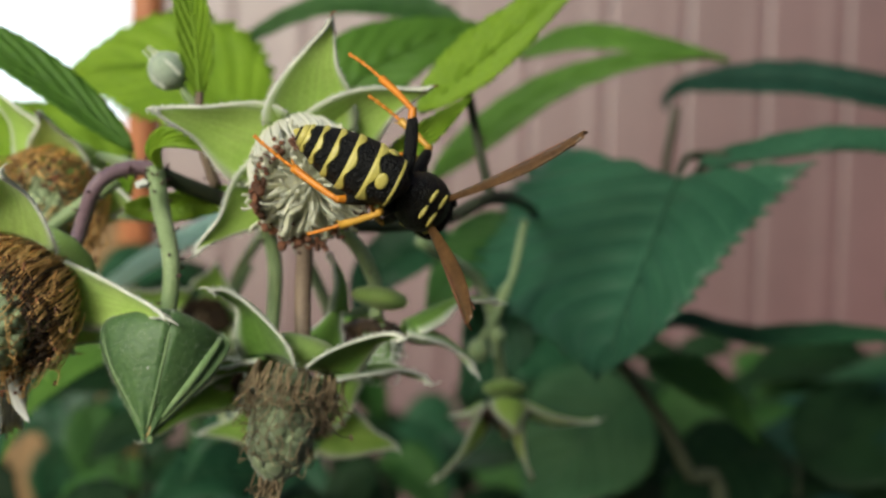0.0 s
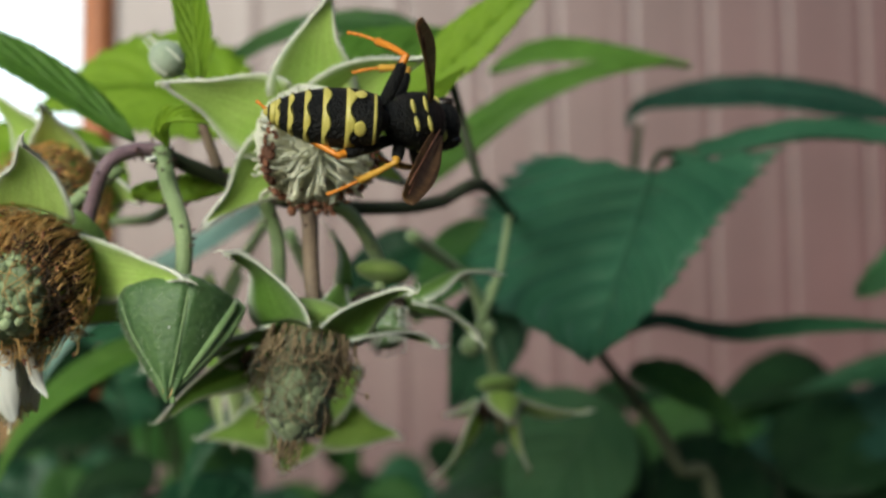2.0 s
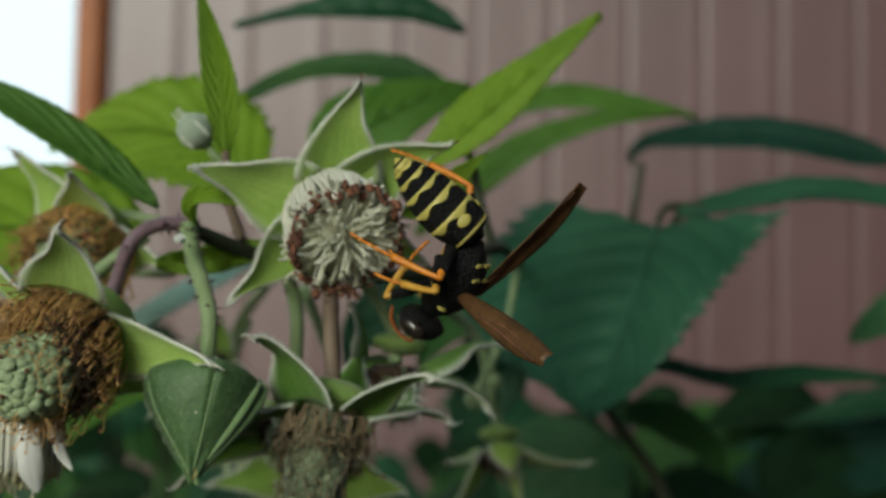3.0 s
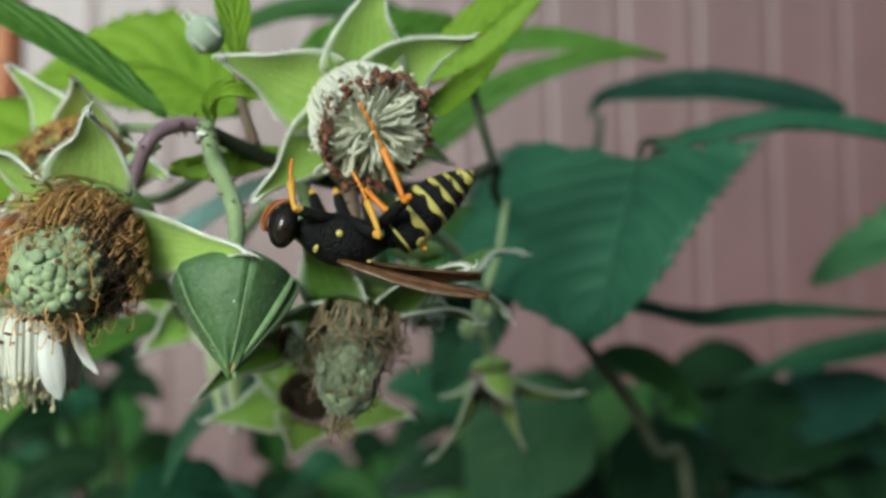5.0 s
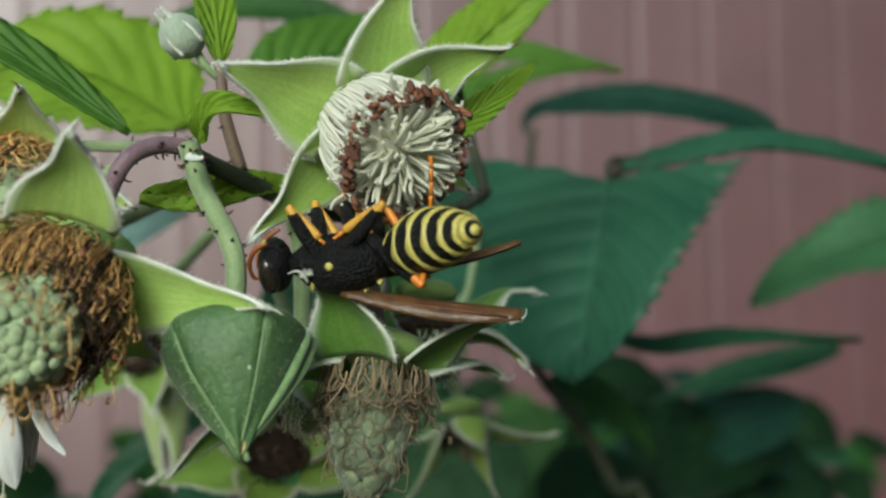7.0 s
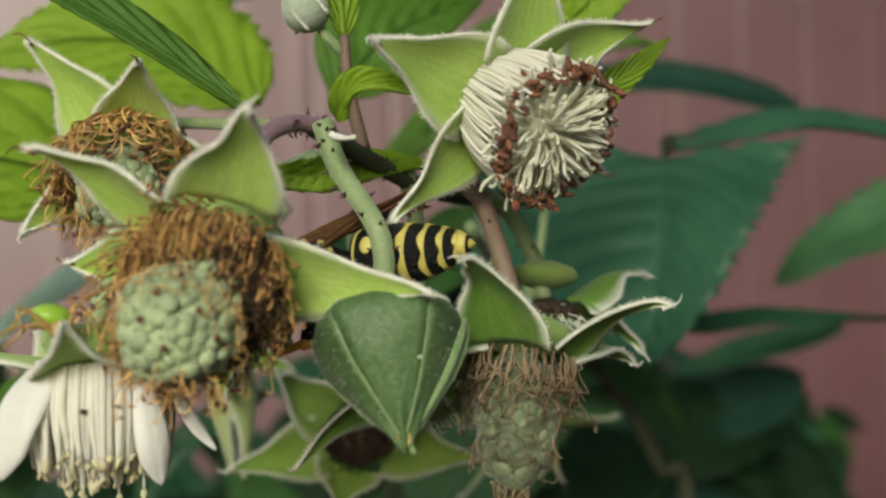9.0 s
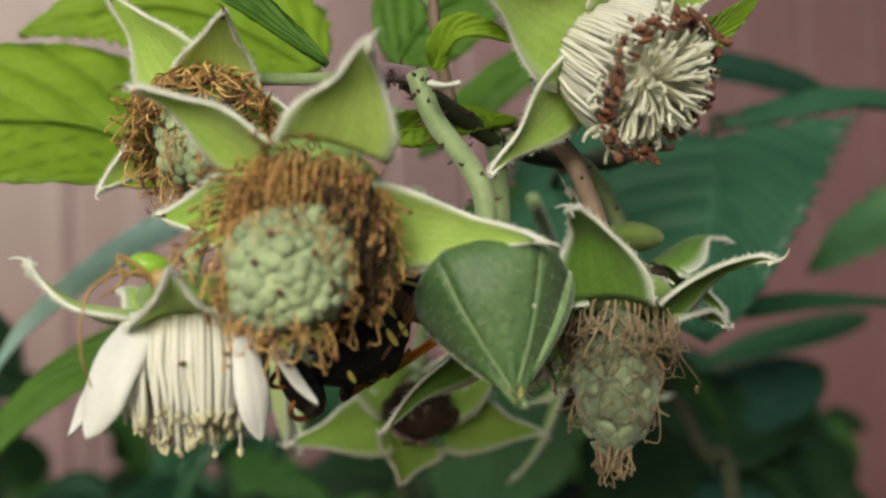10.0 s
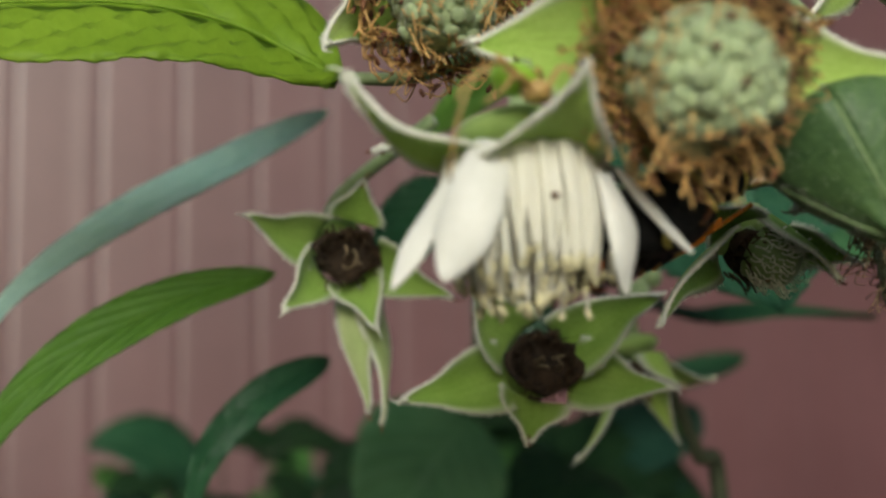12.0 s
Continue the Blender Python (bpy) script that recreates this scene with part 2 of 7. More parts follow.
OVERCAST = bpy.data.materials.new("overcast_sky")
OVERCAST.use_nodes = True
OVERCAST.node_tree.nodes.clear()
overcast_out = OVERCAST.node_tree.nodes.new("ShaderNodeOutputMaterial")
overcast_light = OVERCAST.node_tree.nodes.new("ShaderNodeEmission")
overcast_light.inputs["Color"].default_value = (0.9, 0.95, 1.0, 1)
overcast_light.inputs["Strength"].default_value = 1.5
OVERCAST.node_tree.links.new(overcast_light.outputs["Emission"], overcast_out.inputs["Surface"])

# ---- mesh helpers ----
WORLD = {}


def thing(name, origin, label, category, group="", kind="", axis=None):
    """An Empty at the base of a thing."""
    ob = new(name)
    ob.empty_display_size = 0.004
    m = Matrix.Translation(place(*origin))
    if axis:
        m = m @ Vector(axis).to_track_quat("Z", "Y").to_matrix().to_4x4()
    ob.matrix_world = m
    WORLD[ob] = m
    return tagged(ob, label, category, group, kind)


def part(name, bm, mat, parent=None, label="", kind="", local=False, smooth=True):
    """Links a bmesh, in working units, as one mesh object under a thing or a part."""
    m = WORLD[parent] if parent else Matrix.Identity(4)
    if local:
        bm.transform(Matrix.Scale(U, 4))
    else:
        bm.transform(m.inverted() @ Matrix.Translation(ORIGIN) @ Matrix.Scale(U, 4))
    me = bpy.data.meshes.new(name)
    bm.to_mesh(me)
    bm.free()
    for f in me.polygons:
        f.use_smooth = smooth
    me.materials.append(mat)
    ob = new(name, me)
    ob.parent = parent
    WORLD[ob] = m
    return tagged(ob, label, kind=kind)


def bez(points, n=12):
    """Points along a smooth curve through the given ones."""
    p = [Vector(q) for q in points]
    if len(p) == 2:
        return [p[0].lerp(p[1], i / n) for i in range(n + 1)]
    p = [2 * p[0] - p[1]] + p + [2 * p[-1] - p[-2]]
    out = []
    for i in range(1, len(p) - 2):
        a, b, c, d = p[i - 1 : i + 3]
        for k in range(n):
            t = k / n
            out.append(0.5 * (2 * b + (c - a) * t + (2 * a - 5 * b + 4 * c - d) * t * t + (3 * b - a - 3 * c + d) * t ** 3))
    return out + [p[-2]]


def tube(bm, pts, radius, sides=6, flat=1.0):
    """A closed tube along pts; radius: a number, or a function of 0..1."""
    rings, last = [], None
    for i, q in enumerate(pts):
        d = (pts[min(i + 1, len(pts) - 1)] - pts[max(i - 1, 0)]).normalized()
        if last is None:
            last = d.orthogonal().normalized()
        last = (last - d * last.dot(d)).normalized()
        side = d.cross(last)
        r = radius(i / (len(pts) - 1)) if callable(radius) else radius
        rings.append([bm.verts.new(q + r * (math.cos(a) * last + flat * math.sin(a) * side)) for a in (2 * math.pi * k / sides for k in range(sides))])
    for a, b in zip(rings, rings[1:]):
        for k in range(sides):
            bm.faces.new((a[k], a[(k + 1) % sides], b[(k + 1) % sides], b[k]))
    bm.faces.new(rings[0][::-1])
    bm.faces.new(rings[-1])
    return bm


def ball(bm, centre, radius, stretch=(1, 1, 1), turn=None, rows=5, cols=7):
    """A low round blob."""
    c, turn = Vector(centre), turn or Matrix.Identity(3)
    top = bm.verts.new(c + turn @ Vector((0, 0, radius * stretch[2])))
    low = bm.verts.new(c + turn @ Vector((0, 0, -radius * stretch[2])))
    rings = []
    for i in range(1, rows):
        a = math.pi * i / rows
        rings.append([bm.verts.new(c + turn @ Vector((radius * stretch[0] * math.sin(a) * math.cos(2 * math.pi * k / cols), radius * stretch[1] * math.sin(a) * math.sin(2 * math.pi * k / cols), radius * stretch[2] * math.cos(a)))) for k in range(cols)])
    for k in range(cols):
        j = (k + 1) % cols
        bm.faces.new((top, rings[0][k], rings[0][j]))
        bm.faces.new((low, rings[-1][j], rings[-1][k]))
        for a, b in zip(rings, rings[1:]):
            bm.faces.new((a[k], b[k], b[j], a[j]))
    return bm


def sepal_width(t):
    return 0.95 * (1 - t) ** 1.02 * (1 + 0.28 * math.sin(math.pi * min(1, 1.6 * t)))


def petal_width(t):
    return (0.55 + 0.55 * math.sin(math.pi * min(1.0, 0.7 * t + 0.1))) * min(1.0, max(0.0, (1 - t) / 0.28)) ** 0.55


def leaf_width(t):
    return math.sin(math.pi * min(1.0, t ** 0.72)) ** 0.8 * (1 - 0.25 * t)


def blade(points, width, normal, profile, cup=0.2, thick=0.02, nu=8, nv=16, saw=0.0, teeth=14, pleat=0.0, wave=0.0, seed=0, sweep=None):
    """A thin closed blade along a curve; returns the bmesh and its two edges. profile may give two halves, and sweep draws their rims back. normal: roughly the way its face looks."""
    rnd = random.Random(seed)
    line = bez(points, max(4, nv // (len(points) - 1)))
    nv = len(line) - 1
    run = [0.0]
    for p, q in zip(line, line[1:]):
        run.append(run[-1] + (q - p).length)
    bm = bmesh.new()
    uv = bm.loops.layers.uv.new("blade")
    face = Vector(normal)
    over, under, edges, coords = [], [], ([], []), {}
    ph = rnd.random() * 6
    for j, q in enumerate(line):
        t = run[j] / run[-1]
        d = (line[min(j + 1, nv)] - line[max(j - 1, 0)]).normalized()
        n = (face - d * face.dot(d)).normalized()
        side = d.cross(n)
        half = profile(t)
        half = half if isinstance(half, tuple) else (half, half)
        rim = []
        for i in range(nu + 1):
            u = 2 * i / nu - 1
            w = max(width * half[u > 0], width * 0.012)
            ww = w
            if saw and abs(u) > 0.99:
                f = (t * teeth + (0.5 if u > 0 else 0)) % 1
                ww = w * (1 + saw * (0.9 - f))
            lift = cup * w * u * u + wave * width * math.sin(ph + t * 9) * abs(u) ** 1.5 * (1 if u > 0 else -0.8)
            if pleat:
                lift += pleat * math.sin(2 * math.pi * ((t - 0.34 * abs(u)) * 8 + 0.25)) * min(1, abs(u) * 4) * (1 - t) ** 0.3 * (1 - 0.85 * abs(u) ** 4)
                lift -= pleat * 1.2 * math.exp(-(u * 9) ** 2)
            rim.append(q + side * (u * ww) + n * lift - d * (sweep(t)[u > 0] * abs(u) * w if sweep else 0.0))
        th = n * (thick / 2)
        a = [bm.verts.new(p + th) for p in rim]
        b = [bm.verts.new(p - th) for p in rim]
        for i in range(nu + 1):
            coords[a[i]] = coords[b[i]] = (i / nu, t)
        over.append(a), under.append(b)
        edges[0].append(rim[0]), edges[1].append(rim[-1])
    faces = []
    for j in range(nv):
        for i in range(nu):
            faces.append(bm.faces.new((over[j][i], over[j][i + 1], over[j + 1][i + 1], over[j + 1][i])))
            faces.append(bm.faces.new((under[j][i], under[j + 1][i], under[j + 1][i + 1], under[j][i + 1])))
        faces.append(bm.faces.new((over[j][0], over[j + 1][0], under[j + 1][0], under[j][0])))
        faces.append(bm.faces.new((over[j][nu], under[j][nu], under[j + 1][nu], over[j + 1][nu])))
    faces.append(bm.faces.new(over[0][::-1] + under[0]))
    faces.append(bm.faces.new(over[nv] + under[nv][::-1]))
    for f in faces:
        for loop in f.loops:
            loop[uv].uv = coords[loop.vert]
    return bm, edges

# ---- ground and wall ----


def build_setting():
    bm = bmesh.new()
    for x, y in ((-3000, -3000), (3000, -3000), (3000, 3000), (-3000, 3000)):
        bm.verts.new((x / U * 0.05, y / U * 0.05, -H / U))
    bm.faces.new(bm.verts)
    tagged(part("ground", bm, SOIL), "dark garden soil with low weeds", "ground", kind="structure")

    wall = thing("wall_garden", (-31.6, 89, -H / U), "red-brown painted garden wall of upright ribbed boards", "wall", kind="structure")
    bm = bmesh.new()
    bmesh.ops.create_cube(bm, size=1, matrix=Matrix.Translation((-31.6 + 110, 91.2, 20)) @ Matrix.Diagonal((220, 2.0, 200, 1)))
    part("backing", bm, PAINT, wall)
    x = -31.6
    rnd = random.Random(5)
    while x < 187:
        w = 6.2
        bm = bmesh.new()
        d = rnd.uniform(-0.08, 0.08)
        prof = [(0.0, 0.0), (0.0, -0.54), (0.3, -0.6), (w - 2.4, -0.6 + d * 0.25), (w - 1.7, -0.605), (w - 1.2, -0.625), (w - 0.6, -0.625), (w - 0.05, -0.55), (w - 0.05, 0.0)]
        low = [bm.verts.new((x + a, 90.1 + b, -H / U)) for a, b in prof]
        high = [bm.verts.new((x + a, 90.1 + b, 118)) for a, b in prof]
        for i in range(len(prof) - 1):
            bm.faces.new((low[i], low[i + 1], high[i + 1], high[i]))
        bm.faces.new(low[::-1]), bm.faces.new(high), bm.faces.new((low[-1], low[0], high[0], high[-1]))
        part("board", bm, PAINT, wall, smooth=False)
        x += w
    bm = bmesh.new()
    bmesh.ops.create_cube(bm, size=1, matrix=Matrix.Translation((-32.8, 90.4, 20)) @ Matrix.Diagonal((2.4, 4.2, 202, 1)))
    bmesh.ops.bevel(bm, geom=bm.edges[:], offset=0.2, segments=2, affect="EDGES")
    part("corner_post", bm, PAINT_ORANGE, wall, "orange-brown painted corner post")

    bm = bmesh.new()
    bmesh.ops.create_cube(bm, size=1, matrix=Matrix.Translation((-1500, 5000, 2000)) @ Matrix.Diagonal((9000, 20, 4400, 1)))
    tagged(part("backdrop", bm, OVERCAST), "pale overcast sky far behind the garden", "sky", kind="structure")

    bm = bmesh.new()
    bmesh.ops.create_cube(bm, size=1, matrix=Matrix.Translation((-140, 150, -33)) @ Matrix.Diagonal((200, 3, 92, 1)))
    tagged(part("wall_low", bm, BEIGE), "low beige timber wall beyond the corner post", "fence", kind="structure")

    # unseen walls, added to hold back low skylight and darken the paint's reflection
    for name, label, at, size in (("wall_rear", "unseen dark wall added behind the camera to block low sky", (140, -150, -24), (330, 4, 110)), ("wall_side", "unseen dark wall added on the right to block sky light", (200, -30, 5), (4, 236, 168))):
        bm = bmesh.new()
        bmesh.ops.create_cube(bm, size=1, matrix=Matrix.Translation(at) @ Matrix.Diagonal((*size, 1)))
        tagged(part(name, bm, BLOCKER), label, "fence", kind="structure")


build_setting()

# ---- flower parts ----


def sepal(parent, base, tip, width, face, sag=0.0, cup=0.25, mat=SEPAL, seed=0, felt=FELT, margin=0.012):
    """One pointed sepal with a thick felted margin; sag: how far its middle bows against its face."""
    b, t = Vector(base), Vector(tip)
    f = Vector(face).normalized()
    d = (t - b)
    rnd = random.Random(seed + 500)
    f = (f - d.normalized() * f.dot(d.normalized())).normalized()
    side = d.normalized().cross(f)
    lean = rnd.uniform(-0.03, 0.03) * d.length
    mid = b + d * 0.5 - f * sag * d.length + side * lean
    late = b + d * 0.86 - f * sag * 0.62 * d.length - side * lean * 0.4
    bm, edges = blade([b, mid, late, t], width, f, sepal_width, cup, 0.022, 12, 24, wave=0.05, seed=seed)
    s = part("sepal", bm, mat, parent)
    for e in edges:
        bm = bmesh.new()
        tube(bm, e, lambda k: margin * (0.8 + 0.3 * k) * (1.0 if k < 0.97 else 0.5), 6)
        for i in range(380):
            k = rnd.uniform(0, len(e) - 1.01)
            p = e[int(k)].lerp(e[int(k) + 1], k % 1)
            w = (p - (b + d * (k / len(e)))).normalized() * 0.8 + Vector((rnd.uniform(-0.8, 0.8), rnd.uniform(-0.8, 0.8), rnd.uniform(-0.8, 0.8)))
            tube(bm, [p, p + w.normalized() * rnd.uniform(0.015, 0.034)], 0.0011, 3)
        part("felted_margin", bm, felt, s, "white felted margin")
    bm = bmesh.new()
    w = d.normalized()
    o = Vector((rnd.uniform(-1, 1), rnd.uniform(-1, 1), rnd.uniform(-1, 1))) * 0.03
    tube(bm, bez([t - w * 0.05, t + w * 0.02, t + w * 0.05 + o * 0.6, t + w * 0.06 + o * 1.6], 4), lambda k: 0.009 * (1 - 0.75 * k), 5)
    part("tip", bm, felt if rnd.random() < 0.5 else ANTHER, s, "dry tip")
    return s


def fan(bm, centre, axis, radius, length, count, spread, thick, rnd, droop=0.0, curl=0.0, inner=0.5, wob=0.03, steps=6, side=None, frizz=0.0):
    """Filaments that rise from a ring and end in a cup; returns their tips and ways."""
    z = Vector(axis).normalized()
    x = z.orthogonal().normalized()
    y = z.cross(x)
    ends = []
    for i in range(count):
        a = 2 * math.pi * (i + rnd.uniform(-0.4, 0.4)) / count
        ring = rnd.uniform(inner, 1.0)
        out = math.cos(a) * x + math.sin(a) * y
        if side is not None and out.dot(side) < rnd.uniform(0.0, 0.5):
            continue
        r0 = radius * ring
        along = z.cross(out)
        p0 = Vector(centre) + out * r0
        ln = length * rnd.uniform(0.85, 1.08)
        r1 = r0 * spread
        p1 = Vector(centre) + out * (r0 * 0.5 + r1 * 0.5 + 0.06 * ln) + z * ln * 0.5
        p2 = Vector(centre) + out * r1 + z * ln
        p2 += Vector((rnd.uniform(-wob, wob), rnd.uniform(-wob, wob), rnd.uniform(-wob, wob) - droop * ln))
        p1 += along * ln * frizz * rnd.uniform(-0.35, 0.35)
        p2 += along * ln * frizz * rnd.uniform(-0.5, 0.5) + out * ln * frizz * rnd.uniform(-0.3, 0.3)
        p3 = p2 - out * curl * ln * rnd.uniform(0.1, 1.4) - z * curl * ln * rnd.uniform(-0.1, 0.7) + along * ln * (curl + frizz) * rnd.uniform(-0.7, 0.7)
        pts = bez([p0, p1, p2, p3] if curl else [p0, p1, p2], steps)
        tube(bm, pts, lambda k: thick * (1.1 - 0.45 * k), 5)
        ends.append((pts[-1], (pts[-1] - pts[-2]).normalized()))
    return ends


def anthers(ends, size, rnd, share=1.0):
    bm = bmesh.new()
    for p, d in ends:
        if rnd.random() < share:
            turn = d.to_track_quat("Z", "Y").to_matrix() @ Matrix.Rotation(rnd.uniform(-1, 1), 3, "X")
            ball(bm, p + d * size * 0.3, size * rnd.uniform(0.65, 1.15), (rnd.uniform(0.4, 0.95), 0.45, rnd.uniform(0.8, 1.5)), turn, 4, 6)
    return bm


def berry(parent, centre, axis, radius, length, size, mat, seed, name="berry", flatness=0.8):
    """A young fruit: an uneven core with drupelets, each a piece of its own on a shared mesh."""
    z = Vector(axis).normalized()
    turn = z.to_track_quat("Z", "Y").to_matrix()
    bm = bmesh.new()
    ball(bm, centre, radius * 0.97, (1, 1, length / radius), turn, 10, 18)
    core = part(name, bm, mat, parent)
    rnd = random.Random(seed)
    shapes = []
    for k in range(4):
        bm = bmesh.new()
        ball(bm, (0, 0, 0), size, (rnd.uniform(0.85, 1.15), rnd.uniform(0.85, 1.15), flatness), None, 6, 9)
        for v in bm.verts:
            v.co *= rnd.uniform(0.94, 1.06)
        bm.transform(Matrix.Scale(U, 4))
        me = bpy.data.meshes.new("drupelet")
        bm.to_mesh(me)
        bm.free()
        for f in me.polygons:
            f.use_smooth = True
        me.materials.append(mat)
        shapes.append(me)
    count = int(4 * radius * length * 3.2 / (size * size * 2.5))
    for i in range(count):
        u = 1 - 2 * (i + 0.5 + rnd.uniform(-2.5, 2.5)) / count
        if u < -0.75 or u > 0.999:
            continue
        a = i * 2.39996 + rnd.uniform(-0.16, 0.16)
        s = math.sqrt(1 - u * u)
        n = turn @ Vector((s * math.cos(a), s * math.sin(a), u * radius / length)).normalized()
        lump = 1 + 0.05 * math.sin(3 * a + 5 * u) + rnd.uniform(-0.09, 0.025)
        p = Vector(centre) + turn @ Vector((radius * s * math.cos(a), radius * s * math.sin(a), length * u)) * lump
        m = Matrix.Translation(place(*p)) @ n.to_track_quat("Z", "Y").to_matrix().to_4x4() @ Matrix.Rotation(rnd.uniform(0, 6), 4, "Z") @ Matrix.Scale(rnd.choice((0.8, 0.92, 1.0, 1.1, 1.2)), 4)
        ob = new("drupelet", shapes[i % 4])
        ob.parent = core
        ob.matrix_local = WORLD[core].inverted() @ m
    return core


def tuft(bm, centre, axis, radius, rise, count, length, thick, rnd, spread=0.6, curl=0.35):
    """Curled threads over a low dome, leaning outwards towards its rim."""
    z = Vector(axis).normalized()
    x = z.orthogonal().normalized()
    y = z.cross(x)
    for i in range(count):
        k = math.sqrt((i + 0.5) / count)
        a = i * 2.39996 + rnd.uniform(-0.3, 0.3)
        out = math.cos(a) * x + math.sin(a) * y
        along = z.cross(out)
        p0 = Vector(centre) + out * radius * k + z * rise * (1 - k * k)
        way = (z * (1.05 - spread * k) + out * (0.25 + spread * k)).normalized()
        ln = length * rnd.uniform(0.75, 1.2)
        p1 = p0 + way * ln * 0.5 + along * ln * rnd.uniform(-0.12, 0.12)
        p2 = p0 + way * ln * 0.9 + along * ln * rnd.uniform(-0.3, 0.3) + out * ln * 0.12
        p3 = p2 + way * ln * 0.08 + along * ln * curl * rnd.uniform(-1, 1) + out * ln * curl * rnd.uniform(0, 0.8)
        tube(bm, bez([p0, p1, p2, p3], 4), lambda t: thick * (1.0 - 0.2 * t), 5)


def stalk(parent, points, r0, r1, mat, prickles=0, seed=0, name="stalk", length=0.036):
    pts = bez(points, 8)
    bm = bmesh.new()
    tube(bm, pts, lambda k: r0 + (r1 - r0) * k, 8)
    s = part(name, bm, mat, parent)
    if prickles:
        rnd = random.Random(seed)
        bm = bmesh.new()
        for i in range(prickles):
            k = rnd.randrange(1, len(pts) - 1)
            d = (pts[k + 1] - pts[k - 1]).normalized()
            o = (Matrix.Rotation(rnd.uniform(0, 6.28), 3, d) @ d.orthogonal()).normalized()
            r = r0 + (r1 - r0) * k / len(pts)
            q = pts[k].lerp(pts[k + 1], rnd.random()) + o * r * 0.9
            tube(bm, [q, q + o * length * 0.6 - d * length * 0.1, q + o * length * rnd.uniform(0.8, 1.2) + d * length * 0.15], lambda t: 0.012 * (1 - 0.75 * t), 4)
        part("prickle_cover", bm, PRICKLE, s, "dark prickles and glands", kind="stuff")
    return s


def calyx_base(parent, centre, axis, radius, mat=CALYX_GREEN):
    bm = bmesh.new()
    turn = Vector(axis).normalized().to_track_quat("Z", "Y").to_matrix()
    ball(bm, Vector(centre) - Vector(axis).normalized() * radius * 0.25, radius * 0.9, (1, 1, 0.4), turn, 6, 14)
    return part("calyx_base", bm, mat, parent)


def sepals(parent, centre, axis, radius, tips, width, sag, cup=0.25, mat=SEPAL, seed=0, margin=0.012):
    """Sepals from a ring round the axis, each towards its own tip, with their faces along the axis."""
    c, z = Vector(centre), Vector(axis).normalized()
    for i, tip in enumerate(tips):
        t = Vector(tip)
        d = t - c
        out = (d - z * d.dot(z)).normalized()
        face = z if d.normalized().dot(z) < 0.6 else -out
        s = sag[i] if isinstance(sag, (list, tuple)) else sag
        w = width[i] if isinstance(width, (list, tuple)) else width
        sepal(parent, c + out * radius * 0.55, t, w, face, s, cup, mat, seed + i, FELT, margin)


# ---- flower with white stamens, on which the wasp feeds ----


def build_white_flower():
    c, z = Vector((-1.08, 7.19, 0.97)), Vector((0.40, -0.75, -0.52)).normalized()
    f = thing("raspberry_flower", c, "spent raspberry flower with a dense white stamen bundle and brown anthers", "flower", axis=z)
    rnd = random.Random(3)
    calyx_base(f, c, z, 0.36)
    sepals(f, c, z, 0.36, [(-1.84, 6.68, 1.16), (-0.85, 6.88, 1.76), (-0.26, 7.13, 1.40), (-1.69, 7.13, 0.33), (-0.42, 7.45, 0.62)], [0.28, 0.3, 0.26, 0.23, 0.2], [0.06, 0.05, 0.1, 0.02, 0.05], 0.25, SEPAL, 10)
    bm = bmesh.new()
    ends = fan(bm, c + z * 0.0, z, 0.285, 0.46, 135, 1.27, 0.0125, rnd, inner=0.93, wob=0.025, frizz=0.04)
    inner_ends = fan(bm, c + z * 0.0, z, 0.25, 0.42, 70, 1.22, 0.0115, rnd, inner=0.9, wob=0.03, frizz=0.05)
    part("stamen_mass", bm, FILAMENT, f, "dense white filaments", kind="stuff")
    bm = anthers(ends, 0.037, rnd, 0.85)
    for p, d in ends[::3]:
        ball(bm, p - d * rnd.uniform(0.02, 0.07) + Vector((rnd.uniform(-0.02, 0.02), -0.02, rnd.uniform(-0.02, 0.02))), rnd.uniform(0.012, 0.022), (1.2, 0.6, 0.7), d.to_track_quat("X", "Y").to_matrix(), 4, 6)
    for p, d in inner_ends[::3]:
        ball(bm, p, rnd.uniform(0.012, 0.02), (1.3, 0.6, 0.7), d.to_track_quat("X", "Y").to_matrix(), 4, 6)
    part("anther_ring", bm, ANTHER, f, "dry brown anthers", kind="stuff")
    bm = bmesh.new()
    tuft(bm, c + z * 0.36, z, 0.25, 0.085, 190, 0.16, 0.0115, rnd, 0.9, 0.2)
    part("style_tuft", bm, STYLE, f, "pale curled styles", kind="stuff")
    bm = bmesh.new()
    ball(bm, c + z * 0.295, 0.315, (1, 1, 0.5), z.to_track_quat("Z", "Y").to_matrix(), 7, 12)
    part("receptacle", bm, STYLE, f)
    stalk(f, [c - z * 0.1, c - z * 0.35 + Vector((-0.05, 0, 0.02)), (-1.25, 7.7, 0.72), (-1.4, 7.95, 0.6)], 0.06, 0.065, STEM, 30, 4)


build_white_flower()

# ---- fruitlet with withered stamens ----


